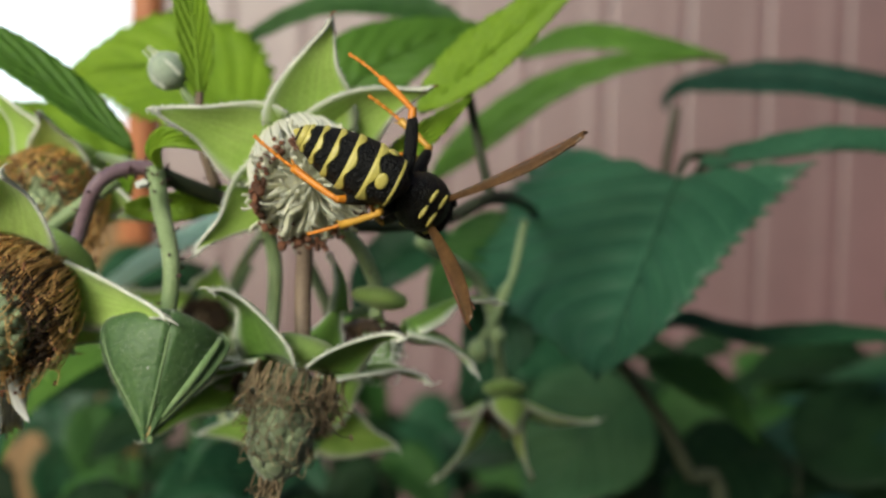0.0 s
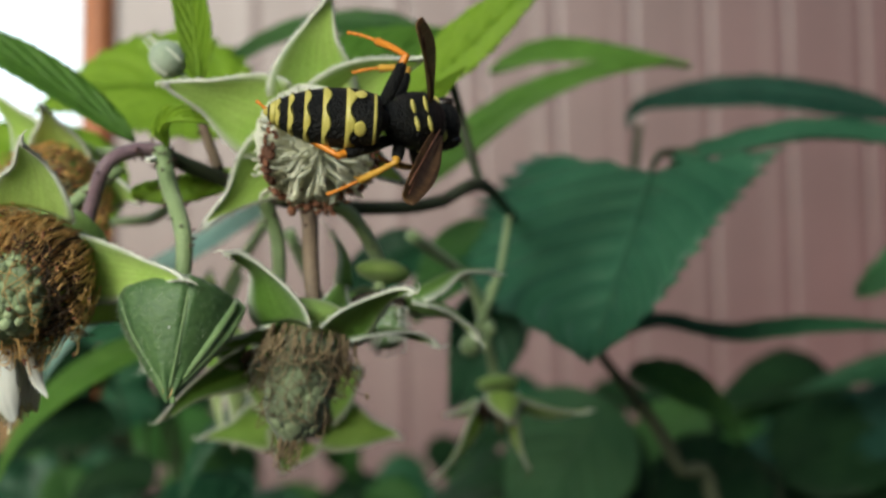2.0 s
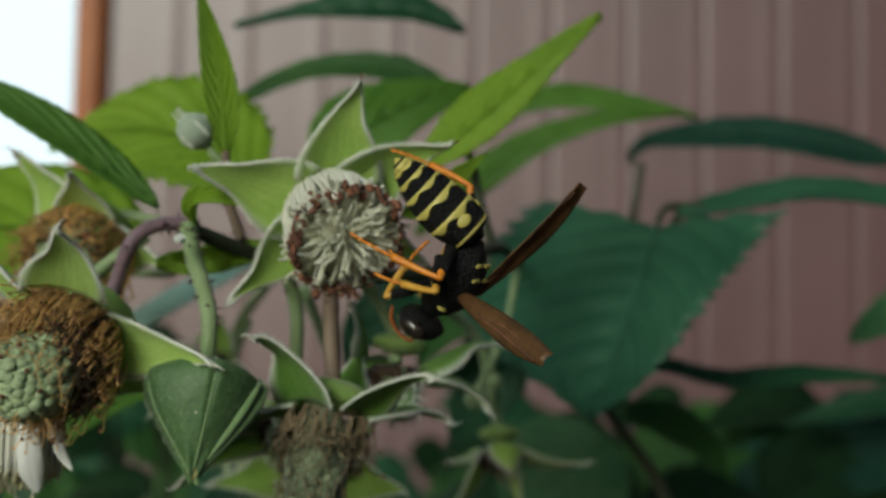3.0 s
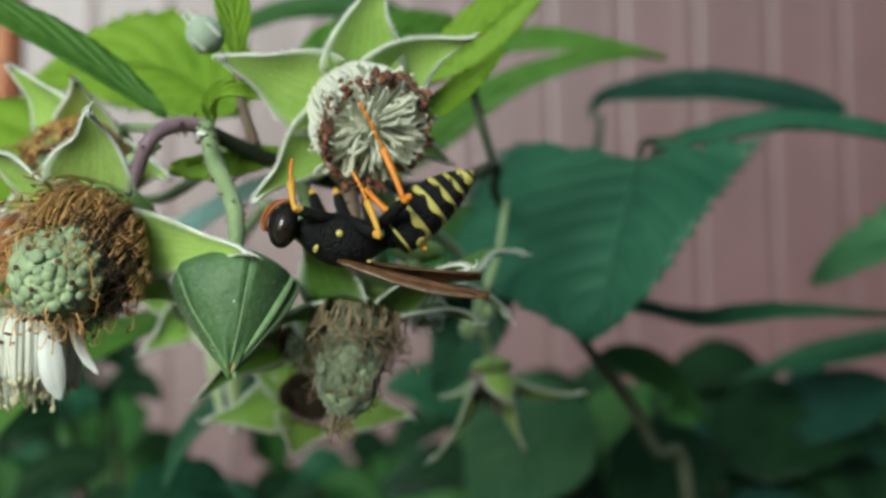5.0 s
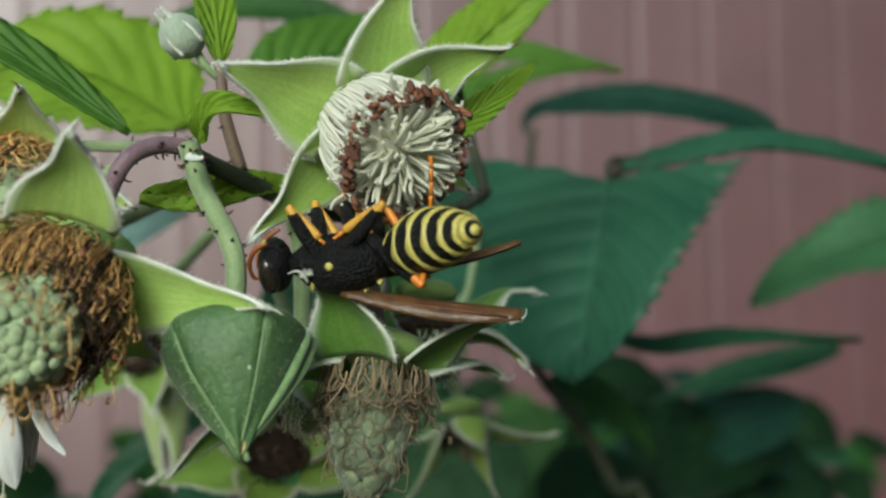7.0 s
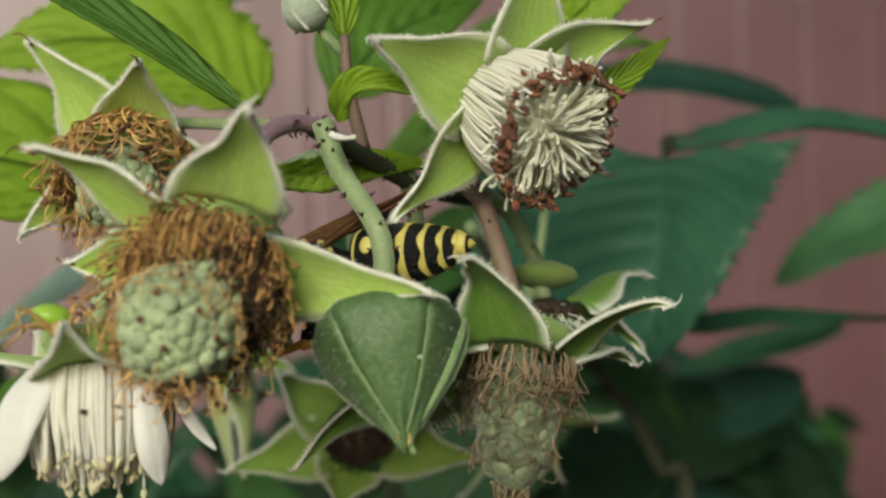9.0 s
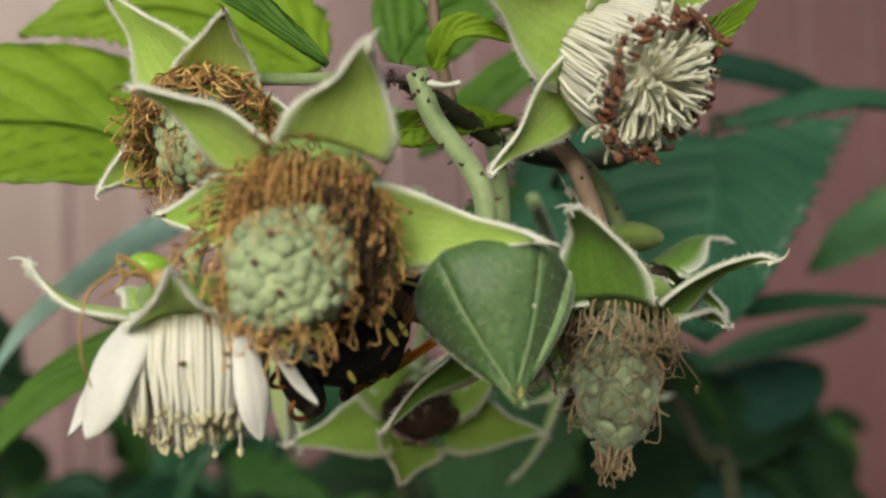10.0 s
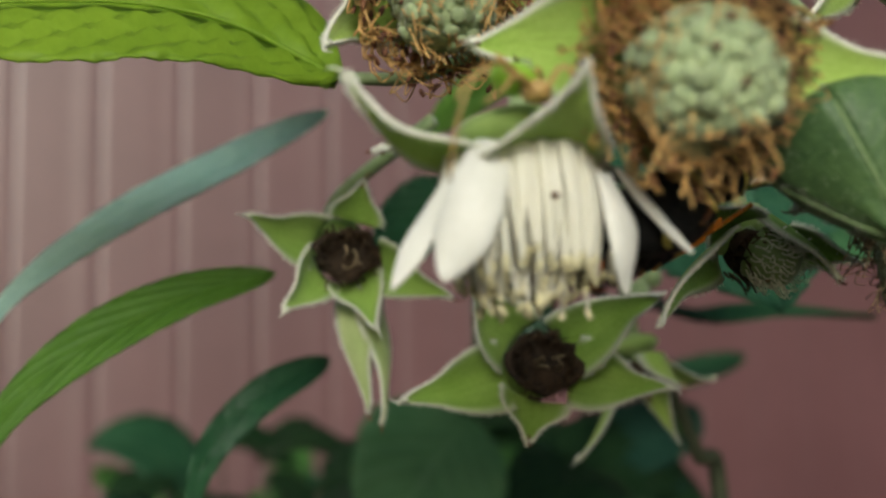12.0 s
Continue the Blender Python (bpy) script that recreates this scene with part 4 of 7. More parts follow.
def build_leaves():
    # broad leaf behind the wasp
    def broad(t):
        return 1.18 * (1 - t) ** 0.72, float(np.interp(t, (0, 0.25, 0.5, 0.68, 0.8, 0.88, 1), (1.6, 2.02, 2.06, 1.7, 1.12, 0.62, 0)))

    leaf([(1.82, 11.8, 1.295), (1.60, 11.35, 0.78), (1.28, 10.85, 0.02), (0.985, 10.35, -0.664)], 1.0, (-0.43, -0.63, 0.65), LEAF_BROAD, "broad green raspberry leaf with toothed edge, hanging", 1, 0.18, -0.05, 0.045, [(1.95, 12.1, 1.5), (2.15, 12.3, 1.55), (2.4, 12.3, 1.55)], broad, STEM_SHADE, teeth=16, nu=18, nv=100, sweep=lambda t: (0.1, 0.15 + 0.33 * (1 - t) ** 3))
    leaf([(2.1, 12.2, 1.45), (2.74, 12.2, 1.58), (3.62, 12.2, 1.72), (4.7, 12.2, 1.6), (6.2, 12.2, 1.25)], 0.36, (0.1, -0.45, 0.85), LEAF_BROAD, "narrow green raspberry leaf seen edge-on", 2, 0.1, 0.2, 0.05)
    leaf([(6.3, 17, 2.8), (4.3, 17, 3.16), (2.75, 17, 3.08), (2.3, 16.9, 2.9), (2.2, 16.8, 2.6)], 0.45, (0.1, -0.75, 0.65), LEAF_BLUE_SHADED, "dark blue-green raspberry leaf with its tip hooked down", 3, 0.16)
    stem = thing("raspberry_cane", (2.38, 17, 2.66), "thin dark stalk under a hooked leaf", "stem")
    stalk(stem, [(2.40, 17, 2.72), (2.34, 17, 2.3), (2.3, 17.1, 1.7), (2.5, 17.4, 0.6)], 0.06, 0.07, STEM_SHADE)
    # upper leaves
    leaf([(-2.4, 7.85, 1.02), (-3.0, 7.9, 1.45), (-3.7, 8.0, 1.85), (-4.6, 8.1, 2.25)], 0.2, (0.25, -0.6, 0.7), LEAF_YOUNG, "long green leaf held up beside the flowers", 5, 0.08, 0.25, 0.012)
    leaf([(-1.86, 7.6, 1.38), (-1.9, 7.6, 1.75), (-1.97, 7.6, 2.1), (-2.1, 7.6, 2.6)], 0.13, (0.2, -0.95, 0.1), LEAF_LIGHT, "young folded light green leaf standing upright", 6, 0.1, 0.35, 0.015)
    leaf([(-0.55, 9.0, 1.5), (-0.1, 9.0, 1.9), (0.35, 9.0, 2.3), (0.9, 9.0, 2.8)], 0.3, (-0.3, -0.75, 0.5), LEAF_LIGHT, "light green raspberry leaf seen from below", 7)
    leaf([(0.12, 13.4, 2.75), (0.8, 13.4, 2.98), (1.7, 13.4, 2.93), (2.55, 13.4, 2.78)], 0.24, (-0.1, -0.7, 0.6), LEAF_YOUNG, "green raspberry leaf behind the flowers", 8, 0.07)
    leaf([(-0.86, 13.2, 1.25), (-0.22, 13.2, 1.83), (0.52, 13.2, 2.36), (1.42, 13.2, 2.69), (2.25, 13.2, 2.78)], 0.27, (-0.2, -0.8, 0.5), LEAF_YOUNG, "long green raspberry leaf behind the flowers", 9, 0.07)
    leaf([(-2.2, 10.2, 1.5), (-3.0, 10.6, 2.0), (-3.7, 10.8, 2.1), (-4.5, 11.0, 1.9)], 0.7, (0.1, -0.8, 0.5), LEAF_LIGHT, "toothed light green raspberry leaf behind the buds", 10, 0.2, teeth=18)
    leaf([(-1.6, 10.4, 1.6), (-1.2, 10.6, 2.1), (-0.7, 10.8, 2.4), (-0.2, 11.0, 2.6)], 0.48, (0.1, -0.8, 0.5), LEAF_YOUNG, "light green raspberry leaf behind the flower", 11)
    leaf([(-3.1, 9.4, 0.6), (-3.8, 9.6, 0.95), (-4.7, 9.8, 1.0), (-6.4, 10.0, 0.7)], 0.85, (0.15, -0.75, 0.65), LEAF_LIGHT, "large light green raspberry leaf with pleated veins", 12, 0.03, 0.1, 0.06, [(-2.7, 9.2, 0.6), (-2.3, 8.6, 0.7), (-2.0, 7.9, 0.75)], wave=0.01)
    leaf([(-1.95, 7.15, 0.86), (-1.9, 7.0, 0.97), (-1.8, 6.95, 1.0), (-1.55, 7.0, 0.96)], 0.085, (0.1, -0.85, 0.5), LEAF_LIGHT, "tiny folded bright green leaf by the stem", 13, 0.04, 0.7, 0.008, wave=0.02)
    leaf([(-0.6, 7.5, 0.95), (-0.45, 7.5, 1.05), (-0.2, 7.45, 1.25), (-0.02, 7.43, 1.4)], 0.09, (0.3, -0.9, 0.2), LEAF_LIGHT, "small toothed bract beside the white flower", 14, 0.3, 0.2, 0.01)
    leaf([(-2.0, 7.02, 0.76), (-1.98, 6.93, 0.73), (-1.95, 6.84, 0.715), (-1.92, 6.74, 0.71)], 0.04, (0.1, -0.6, 0.8), FELT, "tiny pale stipule at the top of the bud stalk", 26, 0.0, 0.2, 0.0, nu=6, nv=12)
    leaf([(-2.3, 7.5, 0.6), (-2.0, 7.6, 0.62), (-1.7, 7.7, 0.7), (-1.3, 7.8, 0.72)], 0.13, (0.1, -0.8, 0.5), LEAF_LIGHT, "small green leaf under the stems", 15)
    leaf([(-0.4, 12.5, 2.85), (-1.07, 12.5, 3.1), (-1.88, 12.5, 3.12), (-2.5, 12.5, 2.93), (-3.2, 12.5, 2.5)], 0.24, (0.1, -0.75, 0.6), LEAF_MID, "toothed green raspberry leaf above the flowers", 31, 0.14)
    leaf([(-0.3, 13, 3.7), (-1.0, 13, 3.95), (-2.0, 13, 3.95), (-3.1, 13, 3.75)], 0.4, (0.1, -0.6, 0.7), LEAF, "green raspberry leaf high behind the flowers", 24)
    # left, lower
    leaf([(-2.13, 12.5, 1.23), (-3.06, 12.5, 0.68), (-3.93, 12.5, 0.16), (-4.66, 12.5, -0.42), (-5.03, 12.4, -1.0)], 0.21, (-0.15, -0.75, 0.65), LEAF_PALE, "drooping raspberry leaf with its pale blue-green underside up", 16, 0.04, 0.2, 0.02)
    leaf([(-2.9, 11.5, -0.33), (-3.6, 11.5, -0.53), (-4.28, 11.5, -0.9), (-4.8, 11.5, -1.4), (-5.05, 11.4, -2.0)], 0.25, (-0.2, -0.7, 0.65), LEAF_YOUNG, "drooping green raspberry leaf", 17, 0.05, 0.15, 0.012)
    leaf([(-2.1, 12.6, -0.95), (-2.7, 12.5, -1.25), (-3.15, 12.5, -1.7), (-3.4, 12.4, -2.3)], 0.2, (-0.1, -0.7, 0.7), LEAF, "dark green raspberry leaf hanging below the calyces", 18, 0.05, 0.15, 0.012)
    # right, lower
    leaf([(2.15, 18.6, -1.68), (1.54, 18.5, -2.26), (0.93, 18.4, -3.04), (0.5, 18.2, -3.8)], 1.25, (0.0, -0.75, 0.65), LEAF_FRESH, "fresh green raspberry leaf below the calyces", 19)
    leaf([(9.11, 22.2, -1.72), (8.0, 22.0, -2.19), (6.21, 22.0, -2.63), (4.01, 22.0, -3.41)], 0.85, (0.1, -0.7, 0.7), LEAF_BLUE_SHADED, "dark blue-green raspberry leaf", 20, 0.14)
    leaf([(1.9, 15, -0.95), (2.5, 15, -1.1), (3.0, 15, -1.4), (3.4, 15, -1.9)], 0.4, (0.0, -0.6, 0.8), LEAF_MID, "small green raspberry leaf by the cane", 21)
    leaf([(9.45, 21.0, -0.72), (8.2, 21.0, -1.03), (6.94, 21.0, -1.28), (5.56, 21.0, -1.66)], 0.42, (0.0, -0.6, 0.8), LEAF, "green raspberry leaf before the wall", 25)
    leaf([(4.39, 24.0, -1.92), (3.80, 24.0, -2.93), (3.15, 24.0, -3.95), (2.57, 24.0, -5.09)], 0.9, (0.0, -0.7, 0.7), LEAF_MID, "mid-green raspberry leaf behind the fresh leaf", 32, 0.12)
    leaf([(5.63, 23.0, -3.85), (4.88, 23.0, -4.29), (4.25, 23.0, -4.68), (3.56, 23.0, -5.30)], 0.7, (0.0, -0.7, 0.7), LEAF_FRESH, "fresh green raspberry leaf under the dark one", 33, 0.12)
    leaf([(8.16, 29.0, -1.53), (7.44, 29.0, -2.00), (6.72, 29.0, -2.47), (6.01, 29.0, -3.09)], 0.8, (0.0, -0.7, 0.7), LEAF_MID, "green raspberry leaf beyond the cane", 34, 0.12)
    # between the flower stalks and the cane
    leaf([(0.35, 12.6, 0.75), (-0.05, 12.5, 0.55), (-0.45, 12.4, 0.2), (-0.75, 12.3, -0.3)], 0.42, (0.0, -0.8, 0.55), LEAF_MID, "green raspberry leaf behind the flower stalks", 27)
    leaf([(-0.6, 12.9, 0.65), (-1.0, 12.8, 0.45), (-1.4, 12.7, 0.1), (-1.6, 12.6, -0.35)], 0.4, (0.1, -0.75, 0.6), LEAF, "shaded green raspberry leaf behind the flower stalks", 28)
    leaf([(0.2, 13.4, 0.2), (0.1, 13.3, -0.3), (-0.1, 13.2, -0.8), (-0.4, 13.1, -1.3)], 0.5, (0.1, -0.8, 0.5), LEAF, "shaded raspberry leaf behind the bare calyces", 29)
    leaf([(8.4, 16.2, 1.2), (7.4, 16, 1.0), (6.3, 16, 0.65), (5.2, 15.9, 0.05)], 0.62, (-0.2, -0.75, 0.6), LEAF_FRESH, "blue-green raspberry leaf beside the wall", 22, 0.3, teeth=11, wave=0.2)
    leaf([(1.5, 14, -0.5), (2.17, 14, -0.3), (3.05, 14, -0.47), (4.1, 14, -0.38), (5.8, 14, -0.42)], 0.28, (0.1, -0.4, 0.9), LEAF, "dark green leaf seen edge-on", 23)


build_leaves()


def build_stems():
    s = thing("raspberry_cane", (-2.0, 7.9, 0.7), "purple-green raspberry cane with prickles that carries the flowers", "stem")
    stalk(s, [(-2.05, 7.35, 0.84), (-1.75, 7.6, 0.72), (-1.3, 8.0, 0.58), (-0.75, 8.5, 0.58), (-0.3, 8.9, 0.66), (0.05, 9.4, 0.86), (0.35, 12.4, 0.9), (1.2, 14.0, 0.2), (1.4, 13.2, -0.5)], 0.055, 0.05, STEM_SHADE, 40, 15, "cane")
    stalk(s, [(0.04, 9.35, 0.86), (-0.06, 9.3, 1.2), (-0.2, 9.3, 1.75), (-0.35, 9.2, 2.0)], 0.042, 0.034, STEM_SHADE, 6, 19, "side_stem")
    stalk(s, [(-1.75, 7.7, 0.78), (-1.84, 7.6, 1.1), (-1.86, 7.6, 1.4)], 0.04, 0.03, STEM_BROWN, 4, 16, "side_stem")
    r = thing("raspberry_cane", (3, 14, -1.5), "shaded green raspberry cane between the leaves", "stem")
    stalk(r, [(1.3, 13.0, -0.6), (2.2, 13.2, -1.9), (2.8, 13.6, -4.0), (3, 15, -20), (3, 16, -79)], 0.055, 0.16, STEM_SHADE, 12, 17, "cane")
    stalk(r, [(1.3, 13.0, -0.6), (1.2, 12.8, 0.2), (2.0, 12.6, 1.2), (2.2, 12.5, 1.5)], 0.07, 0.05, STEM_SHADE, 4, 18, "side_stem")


build_stems()


def build_minibud():
    top, tip = Vector((-2.06, 7.58, 1.52)), Vector((-2.22, 7.5, 1.68))
    z = (tip - top).normalized()
    f = thing("flower_bud", top, "tiny closed grey-green bud on a thin stalk", "bud", axis=z)
    bm = bmesh.new()
    ball(bm, top + z * 0.02, 0.13, (1, 1, 1.05), z.to_track_quat("Z", "Y").to_matrix(), 8, 12)
    part("bud_body", bm, GREY_FELT, f)
    for i in range(5):
        a = i * 1.2566
        x = z.orthogonal().normalized()
        o = math.cos(a) * x + math.sin(a) * z.cross(x)
        bm = bmesh.new()
        tube(bm, bez([top - z * 0.06 + o * 0.12, top + z * 0.06 + o * 0.115, top + z * 0.15 + o * 0.04, top + z * 0.22 + o * 0.03], 5), lambda k: 0.013 - 0.008 * k, 5)
        part("sepal_edge", bm, FELT, f)
    stalk(f, [top - z * 0.1, (-1.95, 7.6, 1.38), (-1.86, 7.62, 1.3)], 0.025, 0.03, STEM, 0, 0)


build_minibud()


# ---- foliage below and behind ----


def build_undergrowth():
    rnd = random.Random(21)
    for i in range(150):
        x = rnd.uniform(-26, 30)
        y = rnd.uniform(20, 70)
        x = min(x, 0.72 * y - 10.0)
        top = -0.085 * y - rnd.uniform(0.2, 6.0)
        d = Vector((rnd.uniform(-1, 1), rnd.uniform(-0.6, 0.3), rnd.uniform(-0.5, 0.25))).normalized()
        ln = rnd.uniform(2.2, 4.4)
        p = Vector((x, y, top))
        pts = [p, p + d * ln * 0.35 + Vector((0, 0, 0.25)), p + d * ln * 0.7, p + d * ln + Vector((0, 0, -0.7))]
        leaf(pts, ln * 0.36, (rnd.uniform(-0.3, 0.3), -0.7, 0.7), rnd.choice((LEAF, LEAF_MID, LEAF_SHADED, LEAF, LEAF_SHADED, LEAF_SHADED)), "blurred green raspberry leaf low before the wall", 100 + i, 0.12, 0.12, 0.06, [p + Vector((rnd.uniform(-0.5, 0.5), 1.2, -3)), Vector((x + rnd.uniform(-3, 3), y + 4, -H / U - 0.3))], nu=8, nv=20, stem=STEM_SHADE)

    for i in range(30):
        y = rnd.uniform(13.5, 24)
        x = -0.2 * y + rnd.uniform(-2.6, 2.4)
        p = Vector((x, y, -0.17 * y - rnd.uniform(-0.3, 2.2)))
        d = Vector((rnd.uniform(-1, 1), rnd.uniform(-0.6, 0.2), rnd.uniform(-0.6, 0.1))).normalized()
        ln = rnd.uniform(1.3, 2.2)
        pts = [p, p + d * ln * 0.35 + Vector((0, 0, 0.12)), p + d * ln * 0.7, p + d * ln + Vector((0, 0, -0.35))]
        leaf(pts, ln * 0.33, (rnd.uniform(-0.4, 0.4), -0.6, 0.75), rnd.choice((LEAF, LEAF_MID, LEAF_SHADED, LEAF_SHADED)), "shaded green raspberry leaf below the flowers", 500 + i, 0.12, 0.12, 0.05, [p + Vector((0.2, 0.6, -1.2)), Vector((x + 1, y + 4, -H / U - 0.3))], nu=8, nv=24, stem=STEM_SHADE)

    for i in range(34):
        y = rnd.uniform(17, 44)
        x = min(rnd.uniform(0.02, 0.42) * y + rnd.uniform(-1, 1), 0.72 * y - 9.5)
        p = Vector((x, y, -0.035 * y - rnd.uniform(0.6, 4.5)))
        d = Vector((rnd.uniform(-1, 1), rnd.uniform(-0.6, 0.2), rnd.uniform(-0.5, 0.1))).normalized()
        ln = rnd.uniform(2.2, 3.6)
        pts = [p, p + d * ln * 0.35 + Vector((0, 0, 0.2)), p + d * ln * 0.7, p + d * ln + Vector((0, 0, -0.5))]
        leaf(pts, ln * 0.36, (rnd.uniform(-0.4, 0.4), -0.5, 0.8), rnd.choice((LEAF_SHADED, LEAF_BLUE_SHADED, LEAF_SHADED, LEAF_SHADED)), "shaded dark green raspberry leaf among the canes", 300 + i, 0.12, 0.12, 0.06, [p + Vector((0.3, 1.0, -2)), Vector((x + 1, y + 5, -H / U - 0.3))], nu=8, nv=20, stem=STEM_SHADE)

    for i in range(18):
        y = rnd.uniform(20, 28)
        x = -0.345 * y + rnd.uniform(-1.7, 1.3)
        p = Vector((x, y, -0.035 * y - rnd.uniform(-0.7, 2.6)))
        d = Vector((rnd.uniform(-1, 1), rnd.uniform(-0.6, 0.2), rnd.uniform(-0.6, 0.1))).normalized()
        ln = rnd.uniform(1.5, 2.4)
        pts = [p, p + d * ln * 0.35 + Vector((0, 0, 0.15)), p + d * ln * 0.7, p + d * ln + Vector((0, 0, -0.4))]
        leaf(pts, ln * 0.34, (rnd.uniform(-0.4, 0.4), -0.6, 0.75), rnd.choice((LEAF, LEAF_MID, LEAF_SHADED, LEAF_SHADED)), "shaded green raspberry leaf before the corner of the wall", 700 + i, 0.12, 0.12, 0.05, [p + Vector((0.2, 0.8, -1.5)), Vector((x - 1, y + 4, -H / U - 0.3))], nu=8, nv=24, stem=STEM_SHADE)


build_undergrowth()


def build_small_buds():
    for at, r, down in (((-0.09, 10.8, -0.51), 0.105, (-0.2, 0, -1)), ((0.08, 10.85, -0.36), 0.085, (0.2, 0, -1))):
        c, z = Vector(at), Vector(down).normalized()
        f = thing("flower_bud", c, "small round pale green bud on a thin stalk", "bud", "small buds", axis=z)
        bm = bmesh.new()
        ball(bm, c, r, (1, 1, 1.1), z.to_track_quat("Z", "Y").to_matrix(), 8, 12)
        part("bud_body", bm, STEM, f)
        stalk(f, [c - z * r * 0.9, c - z * 0.4 + Vector((0.1, 0, 0)), (0.2, 10.9, 0.2), (0.3, 10.9, 0.75)], 0.03, 0.035, STEM, 0)
    f = thing("flower_bud", (-2.46, 10.8, -0.5), "long pale green bud of folded sepals hanging under a calyx", "bud")
    for k, (base, tip, w, face) in enumerate((((-2.5, 10.78, -0.5), (-2.46, 10.7, -1.38), 0.17, (-0.5, -0.85, 0.1)), ((-2.4, 10.78, -0.5), (-2.36, 10.7, -1.46), 0.17, (0.5, -0.85, 0.1)), ((-2.45, 10.86, -0.5), (-2.4, 10.8, -1.3), 0.15, (0.0, 1.0, 0.0)))):
        sepal(f, base, tip, w, face, -0.08, -0.35, SEPAL_PALE, 600 + k, FELT, 0.008)
    stalk(f, [(-2.45, 10.82, -0.6), (-2.5, 10.9, -0.2), (-2.4, 11.1, 0.2)], 0.04, 0.045, STEM, 0)


build_small_buds()

# ---- spider on the open flower ----
SPIDER_GREEN = material("spider_green", (0.22, 0.45, 0.03), (0.40, 0.62, 0.08), 0.35, 500, 4000, 0.2, glow=0.15)
SPIDER_BROWN = material("spider_brown", (0.30, 0.17, 0.05), (0.52, 0.36, 0.14), 0.45, 900, 5000, 0.3, glow=0.1)


def build_spider():
    c = Vector((-3.28, 6.86, -0.17))
    f = thing("crab_spider", c, "small crab spider with bright green abdomen and brown legs", "spider")
    bm = bmesh.new()
    ball(bm, (-3.30, 6.90, -0.10), 0.085, (1.15, 1.0, 0.7), Matrix.Rotation(0.2, 3, "Y"), 8, 14)
    part("abdomen", bm, SPIDER_GREEN, f, "bright green abdomen")
    bm = bmesh.new()
    ball(bm, (-3.25, 6.83, -0.16), 0.06, (1.0, 1.0, 0.75), None, 7, 12)
    part("head", bm, SPIDER_BROWN, f)
    legs = [
        [(-3.28, 6.82, -0.16), (-3.38, 6.8, -0.08), (-3.43, 6.78, -0.06), (-3.40, 6.72, -0.16)],
        [(-3.27, 6.80, -0.17), (-3.36, 6.76, -0.13), (-3.44, 6.74, -0.2), (-3.50, 6.76, -0.24)],
        [(-3.22, 6.80, -0.15), (-3.18, 6.76, -0.08), (-3.13, 6.74, -0.12), (-3.12, 6.72, -0.2)],
        [(-3.24, 6.86, -0.15), (-3.20, 6.9, -0.05), (-3.14, 6.95, -0.1), (-3.1, 6.95, -0.2)],
        [(-3.28, 6.9, -0.15), (-3.36, 6.95, -0.06), (-3.46, 6.98, -0.1), (-3.5, 6.98, -0.18)],
    ]
    for pts in legs:
        bm = bmesh.new()
        tube(bm, bez(pts, 6), lambda k: 0.012 - 0.007 * k, 6)
        part("leg", bm, SPIDER_BROWN, f)
    bm = bmesh.new()
    tube(bm, bez([(0, 0, 0), (-0.13, -0.06, 0.01), (-0.23, -0.11, -0.07), (-0.26, -0.11, -0.2), (-0.25, -0.1, -0.35), (-0.21, -0.06, -0.47)], 6), lambda k: 0.011 - 0.007 * k, 6)
    long_leg = part("leg", bm, SPIDER_BROWN, f, "long banded front leg", local=True)
    long_leg.matrix_basis = pose(0, 0, 0)
    return f, long_leg


spider, spider_leg = build_spider()

# ---- wasp ----
BLACK = material("wasp_black", (0.0025, 0.0025, 0.003), (0.008, 0.008, 0.0075), 0.5, 900, 5000, 0.9, distance=0.0004)
next(k for k in BLACK.node_tree.nodes if k.type == "BSDF_PRINCIPLED").inputs["Specular IOR Level"].default_value = 0.25
YELLOW = material("wasp_yellow", (0.44, 0.38, 0.075), (0.6, 0.53, 0.15), 0.4, 900, 7000, 0.2)
ORANGE = material("wasp_orange", (0.55, 0.15, 0.01), (0.75, 0.30, 0.025), 0.42, 700, 7000, 0.2)
ANTENNA = material("wasp_antenna", (0.16, 0.045, 0.008), (0.34, 0.10, 0.016), 0.5, 700, 7000, 0.2)
LEG_YELLOW = material("wasp_leg_yellow", (0.5, 0.25, 0.025), (0.66, 0.38, 0.06), 0.42, 700, 7000, 0.2)
WING = material("wasp_wing_amber", (0.07, 0.038, 0.018), (0.24, 0.125, 0.048), 0.25, 350, 3000, 0.5, glow=0.4)
EYE = material("wasp_eye", (0.008, 0.007, 0.006), (0.03, 0.02, 0.015), 0.15, 900, 9000, 0.1)


def aim(origin, ahead, up):
    """A pose in working units whose y looks ahead and whose z is nearest to up."""
    y, z = Vector(ahead).normalized(), Vector(up)
    z = (z - y * z.dot(y)).normalized()
    m = Matrix((y.cross(z), y, z)).transposed().to_4x4()
    m.translation = Vector(origin) * U
    return m


def stance(origin, ahead, up):
    m = aim((0, 0, 0), ahead, up)
    m.translation = place(*origin)
    return m


